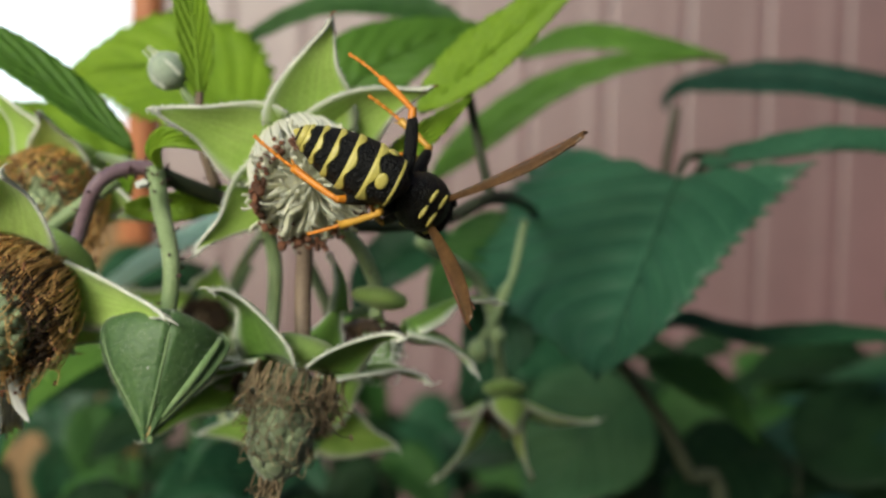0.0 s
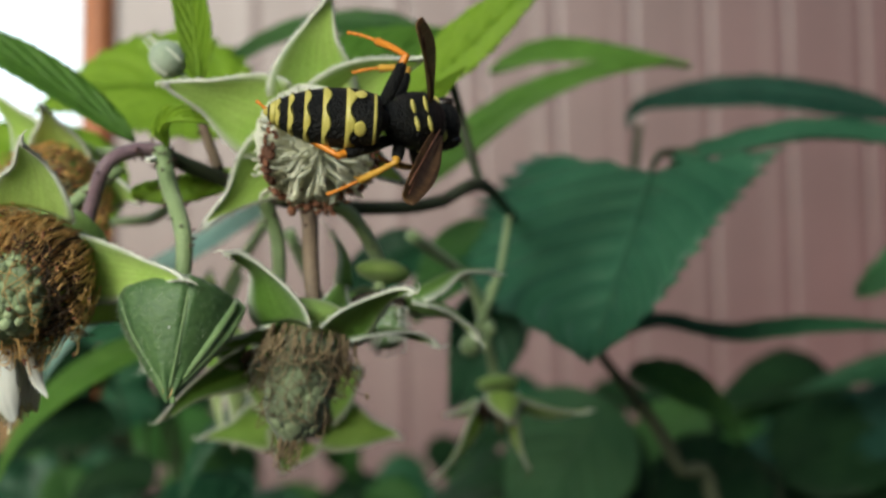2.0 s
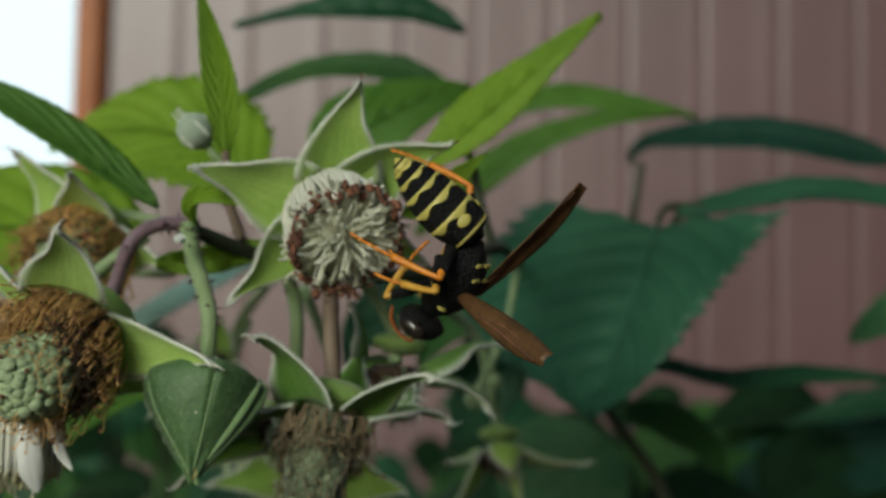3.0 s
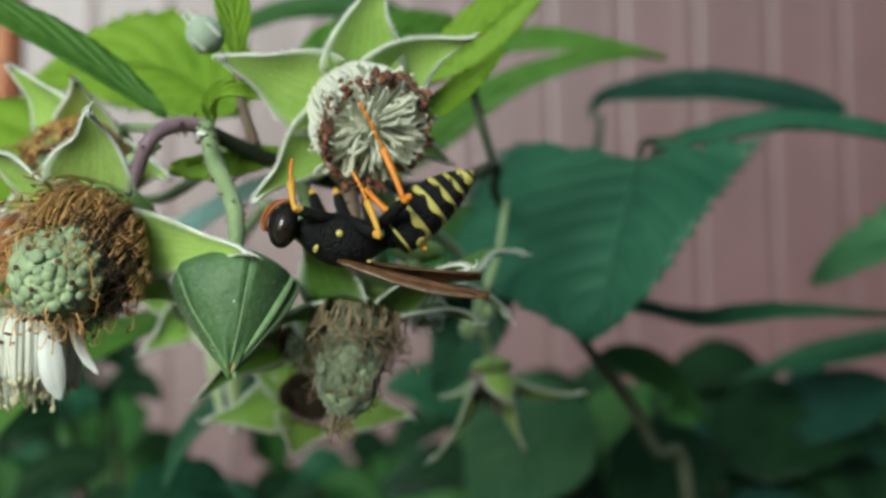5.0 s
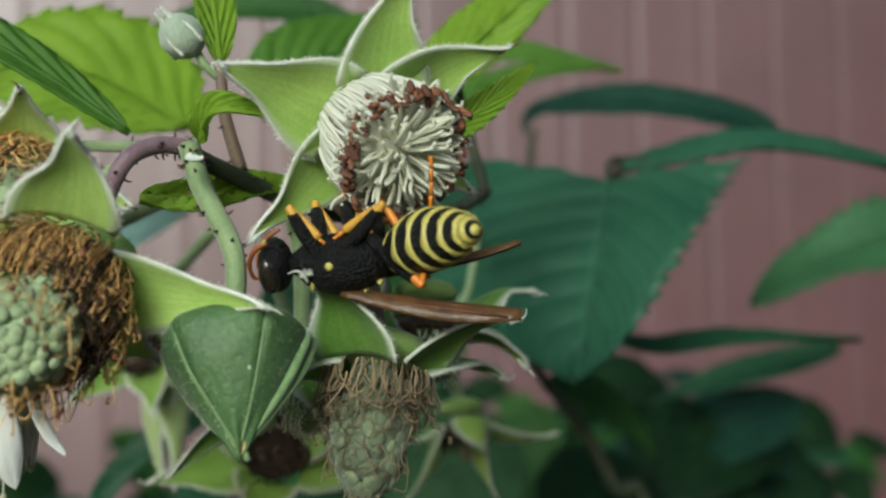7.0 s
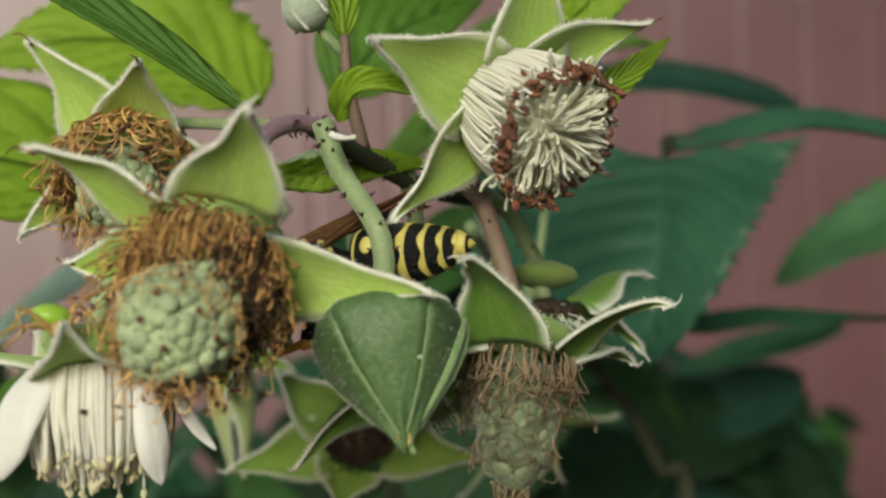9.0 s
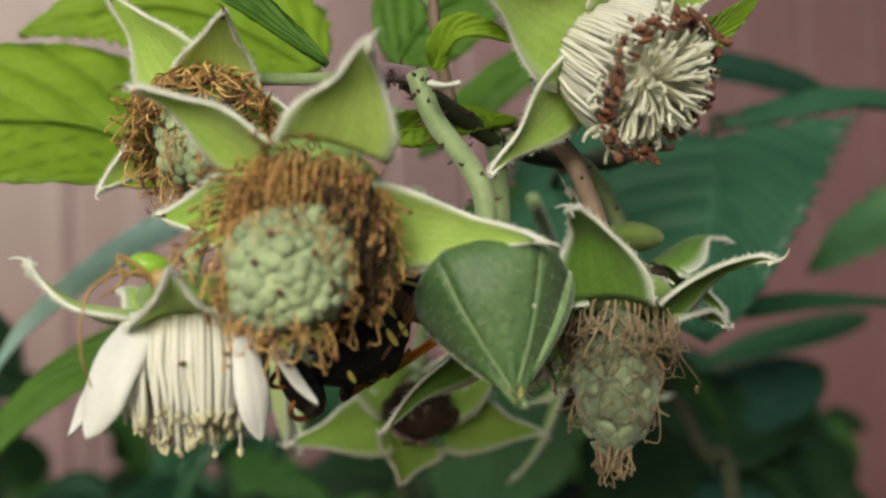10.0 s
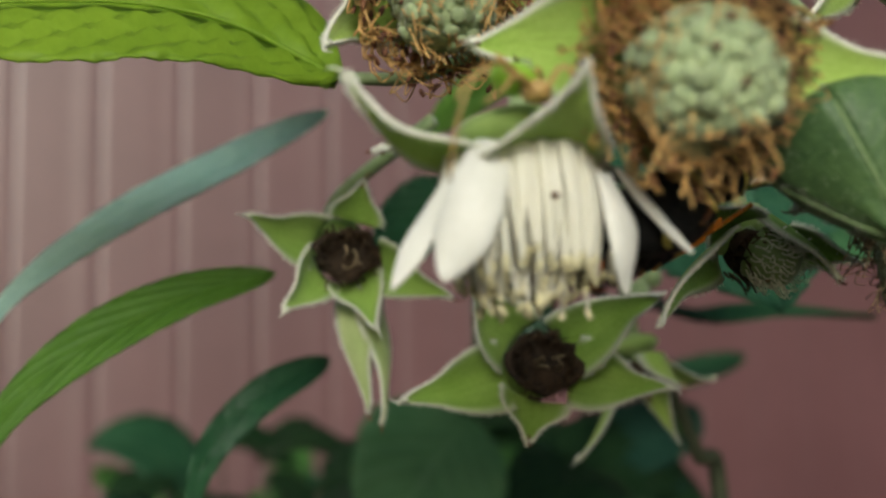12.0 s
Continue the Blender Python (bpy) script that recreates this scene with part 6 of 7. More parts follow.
    walk(femurs["HL"], [
        (0.0, aim((-0.090, 0.100, -0.100), (-0.88, -0.10, -0.47), (-0.49, 0.16, 0.86))),
        (0.5, aim((-0.090, 0.100, -0.100), (-0.91, -0.12, -0.39), (-0.41, 0.15, 0.90))),
        (1.0, aim((-0.090, 0.100, -0.100), (-0.97, 0.02, -0.27), (-0.25, 0.28, 0.93))),
        (1.5, aim((-0.090, 0.100, -0.100), (-1.00, 0.01, -0.10), (-0.10, 0.26, 0.96))),
        (2.0, aim((-0.090, 0.100, -0.100), (-0.76, 0.21, 0.61), (0.59, -0.17, 0.79))),
        (2.5, aim((-0.090, 0.100, -0.100), (-0.38, 0.93, -0.01), (-0.01, 0.01, 1.00))),
        (2.6, aim((-0.090, 0.100, -0.100), (-0.96, 0.27, -0.09), (-0.09, -0.01, 1.00))),
        (2.7, aim((-0.090, 0.100, -0.100), (-0.80, -0.58, -0.16), (-0.13, -0.09, 0.99))),
        (3.0, aim((-0.090, 0.100, -0.100), (0.00, -0.84, -0.54), (0.00, -0.54, 0.84))),
        (3.5, aim((-0.090, 0.100, -0.100), (0.12, -0.46, -0.88), (0.23, -0.85, 0.47))),
        (3.7, aim((-0.090, 0.100, -0.100), (0.11, -0.76, -0.64), (0.09, -0.64, 0.77))),
        (4.5, aim((-0.090, 0.100, -0.100), (-0.57, -0.51, -0.64), (-0.48, -0.43, 0.76))),
        (5.3, aim((-0.090, 0.100, -0.100), (-0.74, 0.18, -0.65), (-0.63, 0.16, 0.76))),
        (5.5, aim((-0.090, 0.100, -0.100), (-0.74, 0.18, -0.65), (-0.63, 0.16, 0.76))),
        (6.0, aim((-0.090, 0.100, -0.100), (-0.74, 0.18, -0.65), (-0.63, 0.16, 0.76))),
        (6.5, aim((-0.090, 0.100, -0.100), (-0.74, 0.18, -0.65), (-0.63, 0.16, 0.76))),
        (7.0, aim((-0.090, 0.100, -0.100), (-0.74, 0.18, -0.65), (-0.63, 0.16, 0.76))),
        (7.2, aim((-0.090, 0.100, -0.100), (-0.74, 0.18, -0.65), (-0.63, 0.16, 0.76))),
        (7.7, aim((-0.090, 0.100, -0.100), (-0.51, 0.74, -0.44), (-0.25, 0.36, 0.90))),
        (8.2, aim((-0.090, 0.100, -0.100), (-0.51, 0.74, -0.44), (-0.25, 0.36, 0.90))),
        (8.8, aim((-0.090, 0.100, -0.100), (-0.51, 0.74, -0.44), (-0.25, 0.36, 0.90))),
        (9.0, aim((-0.090, 0.100, -0.100), (-0.51, 0.74, -0.44), (-0.25, 0.36, 0.90))),
        (9.5, aim((-0.090, 0.100, -0.100), (-0.51, 0.74, -0.44), (-0.25, 0.36, 0.90))),
        (10.0, aim((-0.090, 0.100, -0.100), (-0.24, 0.14, -0.96), (-0.82, 0.49, 0.28))),
        (10.5, aim((-0.090, 0.100, -0.100), (-0.24, 0.14, -0.96), (-0.82, 0.49, 0.28))),
        (11.0, aim((-0.090, 0.100, -0.100), (-0.24, 0.14, -0.96), (-0.82, 0.49, 0.28))),
        (11.5, aim((-0.090, 0.100, -0.100), (-0.24, 0.14, -0.96), (-0.82, 0.49, 0.28))),
        (12.0, aim((-0.090, 0.100, -0.100), (-0.24, 0.14, -0.96), (-0.82, 0.49, 0.28))),
    ])
    walk(tibias["HL"], [
        (0.0, aim((-0.387, 0.065, -0.261), (-0.21, 0.27, -0.94), (-0.94, -0.33, 0.11))),
        (0.5, aim((-0.400, 0.057, -0.233), (-0.26, 0.21, -0.94), (-0.93, -0.30, 0.18))),
        (1.0, aim((-0.418, 0.108, -0.191), (-0.63, 0.53, -0.57), (-0.76, -0.60, 0.27))),
        (1.5, aim((-0.428, 0.103, -0.134), (-0.21, 0.43, -0.88), (-0.98, -0.12, 0.17))),
        (2.0, aim((-0.349, 0.172, 0.109), (-0.55, 0.40, -0.73), (-0.73, 0.19, 0.65))),
        (2.5, aim((-0.219, 0.415, -0.105), (-0.59, 0.33, -0.74), (-0.07, 0.89, 0.45))),
        (2.6, aim((-0.290, 0.158, -0.130), (-0.68, -0.19, -0.71), (-0.69, 0.50, 0.52))),
        (2.7, aim((-0.361, -0.098, -0.154), (-0.34, -0.59, -0.73), (-0.80, -0.23, 0.55))),
        (2.867, aim((-0.225, -0.143, -0.218), (-0.08, -0.27, -0.96), (-0.50, -0.82, 0.27))),
        (3.0, aim((-0.089, -0.187, -0.283), (-0.05, 0.20, -0.98), (0.02, -0.98, -0.21))),
        (3.5, aim((-0.048, -0.055, -0.399), (-0.17, 0.23, -0.96), (0.35, -0.89, -0.27))),
        (3.7, aim((-0.052, -0.158, -0.318), (-0.29, -0.07, -0.95), (0.38, -0.92, -0.05))),
        (4.233, aim((-0.149, -0.051, -0.319), (0.52, -0.38, -0.77), (0.09, -0.87, 0.49))),
        (4.767, aim((-0.245, 0.056, -0.319), (0.82, -0.57, 0.04), (-0.49, -0.67, 0.56))),
        (5.3, aim((-0.341, 0.163, -0.320), (0.37, -0.48, 0.80), (-0.86, -0.49, 0.11))),
        (5.5, aim((-0.341, 0.163, -0.320), (0.37, -0.48, 0.80), (-0.86, -0.49, 0.11))),
        (6.0, aim((-0.341, 0.163, -0.320), (0.37, -0.48, 0.80), (-0.86, -0.49, 0.11))),
        (6.5, aim((-0.341, 0.163, -0.320), (0.37, -0.48, 0.80), (-0.86, -0.49, 0.11))),
        (7.0, aim((-0.341, 0.163, -0.320), (0.37, -0.48, 0.80), (-0.86, -0.49, 0.11))),
        (7.2, aim((-0.341, 0.163, -0.320), (0.37, -0.48, 0.80), (-0.86, -0.49, 0.11))),
        (7.7, aim((-0.265, 0.350, -0.250), (0.10, -0.99, -0.05), (-0.68, -0.03, -0.74))),
        (8.2, aim((-0.265, 0.350, -0.250), (0.10, -0.99, -0.05), (-0.68, -0.03, -0.74))),
        (8.8, aim((-0.265, 0.350, -0.250), (0.10, -0.99, -0.05), (-0.68, -0.03, -0.74))),
        (9.0, aim((-0.265, 0.350, -0.250), (0.10, -0.99, -0.05), (-0.68, -0.03, -0.74))),
        (9.5, aim((-0.265, 0.350, -0.250), (0.10, -0.99, -0.05), (-0.68, -0.03, -0.74))),
        (10.0, aim((-0.172, 0.149, -0.426), (-0.00, -1.00, 0.10), (-0.25, -0.10, -0.96))),
        (10.5, aim((-0.172, 0.149, -0.426), (-0.00, -1.00, 0.10), (-0.25, -0.10, -0.96))),
        (11.0, aim((-0.172, 0.149, -0.426), (-0.00, -1.00, 0.10), (-0.25, -0.10, -0.96))),
        (11.5, aim((-0.172, 0.149, -0.426), (-0.00, -1.00, 0.10), (-0.25, -0.10, -0.96))),
        (12.0, aim((-0.172, 0.149, -0.426), (-0.00, -1.00, 0.10), (-0.25, -0.10, -0.96))),
    ])
    walk(femurs["HR"], [
        (0.0, aim((0.090, 0.100, -0.100), (0.51, -0.76, -0.42), (0.05, -0.46, 0.89))),
        (0.5, aim((0.090, 0.100, -0.100), (0.53, -0.76, -0.36), (0.06, -0.39, 0.91))),
        (1.0, aim((0.090, 0.100, -0.100), (0.53, -0.65, -0.54), (0.26, -0.48, 0.83))),
        (1.5, aim((0.090, 0.100, -0.100), (0.55, -0.59, -0.59), (0.47, -0.37, 0.81))),
        (2.0, aim((0.090, 0.100, -0.100), (0.15, -0.90, -0.42), (0.07, -0.41, 0.91))),
        (2.5, aim((0.090, 0.100, -0.100), (0.44, -0.89, -0.11), (0.05, -0.10, 0.99))),
        (2.7, aim((0.090, 0.100, -0.100), (0.80, -0.58, -0.16), (0.13, -0.09, 0.99))),
        (3.0, aim((0.090, 0.100, -0.100), (0.79, 0.34, 0.51), (-0.47, -0.20, 0.86))),
        (3.5, aim((0.090, 0.100, -0.100), (0.64, 0.60, 0.47), (-0.34, -0.32, 0.88))),
        (3.7, aim((0.090, 0.100, -0.100), (0.56, 0.64, 0.53), (-0.35, -0.40, 0.85))),
        (4.5, aim((0.090, 0.100, -0.100), (0.99, 0.16, -0.05), (0.09, -0.22, 0.97))),
        (5.3, aim((0.090, 0.100, -0.100), (0.67, -0.41, -0.62), (0.53, -0.32, 0.79))),
        (5.5, aim((0.090, 0.100, -0.100), (0.78, -0.51, -0.36), (0.30, -0.20, 0.93))),
        (6.0, aim((0.090, 0.100, -0.100), (0.88, -0.22, 0.41), (-0.40, 0.10, 0.91))),
        (6.5, aim((0.090, 0.100, -0.100), (0.69, -0.57, 0.45), (-0.35, 0.29, 0.89))),
        (7.0, aim((0.090, 0.100, -0.100), (0.49, -0.65, 0.58), (-0.35, 0.47, 0.81))),
        (7.2, aim((0.090, 0.100, -0.100), (0.22, -0.65, 0.73), (-0.23, 0.69, 0.68))),
        (7.367, aim((0.090, 0.100, -0.100), (0.85, -0.35, 0.41), (-0.21, 0.49, 0.85))),
        (7.533, aim((0.090, 0.100, -0.100), (0.97, 0.23, -0.08), (-0.00, 0.35, 0.94))),
        (7.7, aim((0.090, 0.100, -0.100), (0.51, 0.74, -0.44), (0.25, 0.36, 0.90))),
        (8.2, aim((0.090, 0.100, -0.100), (0.51, 0.74, -0.44), (0.25, 0.36, 0.90))),
        (8.8, aim((0.090, 0.100, -0.100), (0.51, 0.74, -0.44), (0.25, 0.36, 0.90))),
        (9.0, aim((0.090, 0.100, -0.100), (0.51, 0.74, -0.44), (0.25, 0.36, 0.90))),
        (9.5, aim((0.090, 0.100, -0.100), (0.51, 0.74, -0.44), (0.25, 0.36, 0.90))),
        (10.0, aim((0.090, 0.100, -0.100), (0.24, 0.14, -0.96), (0.82, 0.49, 0.28))),
        (10.5, aim((0.090, 0.100, -0.100), (0.24, 0.14, -0.96), (0.82, 0.49, 0.28))),
        (11.0, aim((0.090, 0.100, -0.100), (0.24, 0.14, -0.96), (0.82, 0.49, 0.28))),
        (11.5, aim((0.090, 0.100, -0.100), (0.24, 0.14, -0.96), (0.82, 0.49, 0.28))),
        (12.0, aim((0.090, 0.100, -0.100), (0.24, 0.14, -0.96), (0.82, 0.49, 0.28))),
    ])
    walk(tibias["HR"], [
        (0.0, aim((0.263, -0.156, -0.241), (-0.03, -0.02, -1.00), (0.58, -0.82, 0.00))),
        (0.5, aim((0.272, -0.158, -0.225), (-0.04, -0.03, -1.00), (0.60, -0.81, 0.00))),
        (1.0, aim((0.269, -0.123, -0.283), (-0.19, 0.09, -0.98), (0.64, -0.75, -0.20))),
        (1.5, aim((0.276, -0.101, -0.301), (-0.41, 0.18, -0.89), (0.64, -0.63, -0.43))),
        (2.0, aim((0.140, -0.205, -0.242), (-0.69, -0.07, -0.72), (0.34, -0.91, -0.23))),
        (2.5, aim((0.239, -0.203, -0.137), (-0.60, -0.20, -0.77), (0.44, -0.89, -0.11))),
        (2.7, aim((0.361, -0.098, -0.154), (0.34, -0.59, -0.73), (0.80, -0.23, 0.55))),
        (3.0, aim((0.358, 0.217, 0.073), (0.12, 0.25, -0.96), (0.87, 0.44, 0.22))),
        (3.5, aim((0.309, 0.306, 0.059), (-0.16, 0.30, -0.94), (0.63, 0.77, 0.14))),
        (3.7, aim((0.280, 0.316, 0.080), (-0.23, 0.24, -0.94), (0.51, 0.86, 0.09))),
        (4.5, aim((0.299, 0.139, -0.115), (-0.26, 0.34, -0.90), (0.96, 0.23, -0.19))),
        (5.3, aim((0.318, -0.039, -0.311), (-0.19, 0.43, -0.88), (0.74, -0.53, -0.42))),
        (5.5, aim((0.355, -0.073, -0.224), (-0.22, 0.20, -0.96), (0.80, -0.53, -0.29))),
        (6.0, aim((0.391, 0.027, 0.041), (-0.33, -0.37, -0.87), (0.85, -0.52, -0.10))),
        (6.5, aim((0.323, -0.094, 0.053), (-0.36, -0.37, -0.86), (0.59, -0.80, 0.10))),
        (7.0, aim((0.256, -0.120, 0.099), (-0.18, -0.24, -0.95), (0.46, -0.88, 0.14))),
        (7.2, aim((0.164, -0.121, 0.148), (-0.66, -0.13, -0.74), (-0.22, -0.91, 0.36))),
        (7.367, aim((0.198, 0.036, 0.015), (-0.80, -0.46, -0.38), (0.43, -0.89, 0.16))),
        (7.533, aim((0.231, 0.193, -0.117), (-0.57, -0.81, -0.10), (0.80, -0.53, -0.29))),
        (7.7, aim((0.265, 0.350, -0.250), (-0.10, -0.99, -0.05), (0.68, -0.03, -0.74))),
        (8.2, aim((0.265, 0.350, -0.250), (-0.10, -0.99, -0.05), (0.68, -0.03, -0.74))),
        (8.8, aim((0.265, 0.350, -0.250), (-0.10, -0.99, -0.05), (0.68, -0.03, -0.74))),
        (9.0, aim((0.265, 0.350, -0.250), (-0.10, -0.99, -0.05), (0.68, -0.03, -0.74))),
        (9.5, aim((0.265, 0.350, -0.250), (-0.10, -0.99, -0.05), (0.68, -0.03, -0.74))),
        (10.0, aim((0.172, 0.149, -0.426), (0.00, -1.00, 0.10), (0.25, -0.10, -0.96))),
        (10.5, aim((0.172, 0.149, -0.426), (0.00, -1.00, 0.10), (0.25, -0.10, -0.96))),
        (11.0, aim((0.172, 0.149, -0.426), (0.00, -1.00, 0.10), (0.25, -0.10, -0.96))),
        (11.5, aim((0.172, 0.149, -0.426), (0.00, -1.00, 0.10), (0.25, -0.10, -0.96))),
        (12.0, aim((0.172, 0.149, -0.426), (0.00, -1.00, 0.10), (0.25, -0.10, -0.96))),
    ])
    walk(femurs["ML"], [
        (0.0, aim((-0.090, 0.240, -0.100), (-0.73, 0.63, -0.25), (-0.24, 0.12, 0.97))),
        (0.5, aim((-0.090, 0.240, -0.100), (-0.03, 0.79, -0.61), (-0.34, 0.57, 0.75))),
        (1.0, aim((-0.090, 0.240, -0.100), (-0.11, 0.68, -0.73), (-0.39, 0.64, 0.66))),
        (1.5, aim((-0.090, 0.240, -0.100), (-0.11, 0.72, -0.68), (-0.25, 0.64, 0.73))),
        (2.0, aim((-0.090, 0.240, -0.100), (-0.83, 0.41, 0.39), (0.35, -0.17, 0.92))),
        (2.5, aim((-0.090, 0.240, -0.100), (-0.28, 0.91, -0.31), (-0.09, 0.29, 0.95))),
        (2.7, aim((-0.090, 0.240, -0.100), (-0.51, 0.74, -0.44), (-0.25, 0.36, 0.90))),
        (3.0, aim((-0.090, 0.240, -0.100), (-0.51, 0.74, -0.44), (-0.25, 0.36, 0.90))),
        (3.5, aim((-0.090, 0.240, -0.100), (-0.98, 0.11, 0.14), (0.14, -0.02, 0.99))),
        (3.7, aim((-0.090, 0.240, -0.100), (-0.51, 0.74, -0.44), (-0.25, 0.36, 0.90))),
        (5.3, aim((-0.090, 0.240, -0.100), (-0.74, 0.18, -0.65), (-0.63, 0.16, 0.76))),
        (5.5, aim((-0.090, 0.240, -0.100), (-0.74, 0.18, -0.65), (-0.63, 0.16, 0.76))),
        (6.0, aim((-0.090, 0.240, -0.100), (-0.74, 0.18, -0.65), (-0.63, 0.16, 0.76))),
        (6.5, aim((-0.090, 0.240, -0.100), (-0.74, 0.18, -0.65), (-0.63, 0.16, 0.76))),
        (7.0, aim((-0.090, 0.240, -0.100), (-0.74, 0.18, -0.65), (-0.63, 0.16, 0.76))),
        (7.2, aim((-0.090, 0.240, -0.100), (-0.74, 0.18, -0.65), (-0.63, 0.16, 0.76))),
        (7.7, aim((-0.090, 0.240, -0.100), (-0.51, 0.74, -0.44), (-0.25, 0.36, 0.90))),
        (8.2, aim((-0.090, 0.240, -0.100), (-0.51, 0.74, -0.44), (-0.25, 0.36, 0.90))),
        (8.8, aim((-0.090, 0.240, -0.100), (-0.51, 0.74, -0.44), (-0.25, 0.36, 0.90))),
        (9.0, aim((-0.090, 0.240, -0.100), (-0.51, 0.74, -0.44), (-0.25, 0.36, 0.90))),
        (9.5, aim((-0.090, 0.240, -0.100), (-0.51, 0.74, -0.44), (-0.25, 0.36, 0.90))),
        (10.0, aim((-0.090, 0.240, -0.100), (-0.24, 0.14, -0.96), (-0.82, 0.49, 0.28))),
        (10.5, aim((-0.090, 0.240, -0.100), (-0.24, 0.14, -0.96), (-0.82, 0.49, 0.28))),
        (11.0, aim((-0.090, 0.240, -0.100), (-0.24, 0.14, -0.96), (-0.82, 0.49, 0.28))),
        (11.5, aim((-0.090, 0.240, -0.100), (-0.24, 0.14, -0.96), (-0.82, 0.49, 0.28))),
        (12.0, aim((-0.090, 0.240, -0.100), (-0.24, 0.14, -0.96), (-0.82, 0.49, 0.28))),
    ])
    walk(tibias["ML"], [
        (0.0, aim((-0.295, 0.417, -0.172), (-0.18, 0.04, -0.98), (-0.72, 0.68, 0.15))),
        (0.267, aim((-0.294, 0.388, -0.148), (-0.12, -0.67, -0.74), (-0.89, 0.41, -0.22))),
        (0.5, aim((-0.101, 0.460, -0.273), (-0.28, -0.96, 0.03), (-0.40, 0.09, -0.92))),
        (1.0, aim((-0.123, 0.429, -0.304), (-0.19, -0.96, 0.18), (-0.41, -0.09, -0.91))),
        (1.5, aim((-0.123, 0.442, -0.292), (-0.27, -0.95, 0.16), (-0.50, 0.00, -0.87))),
        (1.733, aim((-0.278, 0.400, -0.108), (-0.04, -0.54, -0.84), (-0.84, 0.48, -0.27))),
        (2.0, aim((-0.322, 0.354, 0.008), (-0.31, 0.34, -0.89), (-0.81, 0.39, 0.43))),
        (2.5, aim((-0.169, 0.495, -0.186), (-0.41, 0.19, -0.89), (-0.06, 0.97, 0.23))),
        (2.6, aim((-0.201, 0.470, -0.205), (-0.31, -0.64, -0.71), (-0.49, 0.74, -0.45))),
        (2.7, aim((-0.234, 0.446, -0.224), (0.10, -0.99, -0.05), (-0.68, -0.03, -0.74))),
        (3.0, aim((-0.234, 0.446, -0.224), (0.10, -0.99, -0.05), (-0.68, -0.03, -0.74))),
        (3.267, aim((-0.300, 0.358, -0.141), (0.39, -0.55, -0.74), (-0.77, 0.25, -0.59))),
        (3.5, aim((-0.365, 0.270, -0.059), (0.39, 0.32, -0.86), (-0.91, 0.29, -0.30))),
        (3.6, aim((-0.300, 0.358, -0.141), (0.39, -0.55, -0.74), (-0.77, 0.25, -0.59))),
        (3.7, aim((-0.234, 0.446, -0.224), (0.10, -0.99, -0.05), (-0.68, -0.03, -0.74))),
        (5.3, aim((-0.297, 0.292, -0.281), (0.37, -0.48, 0.80), (-0.86, -0.49, 0.11))),
        (5.5, aim((-0.297, 0.292, -0.281), (0.37, -0.48, 0.80), (-0.86, -0.49, 0.11))),
        (6.0, aim((-0.297, 0.292, -0.281), (0.37, -0.48, 0.80), (-0.86, -0.49, 0.11))),
        (6.5, aim((-0.297, 0.292, -0.281), (0.37, -0.48, 0.80), (-0.86, -0.49, 0.11))),
        (7.0, aim((-0.297, 0.292, -0.281), (0.37, -0.48, 0.80), (-0.86, -0.49, 0.11))),
        (7.2, aim((-0.297, 0.292, -0.281), (0.37, -0.48, 0.80), (-0.86, -0.49, 0.11))),
        (7.7, aim((-0.234, 0.446, -0.224), (0.10, -0.99, -0.05), (-0.68, -0.03, -0.74))),
        (8.2, aim((-0.234, 0.446, -0.224), (0.10, -0.99, -0.05), (-0.68, -0.03, -0.74))),
        (8.8, aim((-0.234, 0.446, -0.224), (0.10, -0.99, -0.05), (-0.68, -0.03, -0.74))),
        (9.0, aim((-0.234, 0.446, -0.224), (0.10, -0.99, -0.05), (-0.68, -0.03, -0.74))),
        (9.5, aim((-0.234, 0.446, -0.224), (0.10, -0.99, -0.05), (-0.68, -0.03, -0.74))),
        (10.0, aim((-0.157, 0.280, -0.369), (-0.00, -1.00, 0.10), (-0.25, -0.10, -0.96))),
        (10.5, aim((-0.157, 0.280, -0.369), (-0.00, -1.00, 0.10), (-0.25, -0.10, -0.96))),
        (11.0, aim((-0.157, 0.280, -0.369), (-0.00, -1.00, 0.10), (-0.25, -0.10, -0.96))),
        (11.5, aim((-0.157, 0.280, -0.369), (-0.00, -1.00, 0.10), (-0.25, -0.10, -0.96))),
        (12.0, aim((-0.157, 0.280, -0.369), (-0.00, -1.00, 0.10), (-0.25, -0.10, -0.96))),
    ])
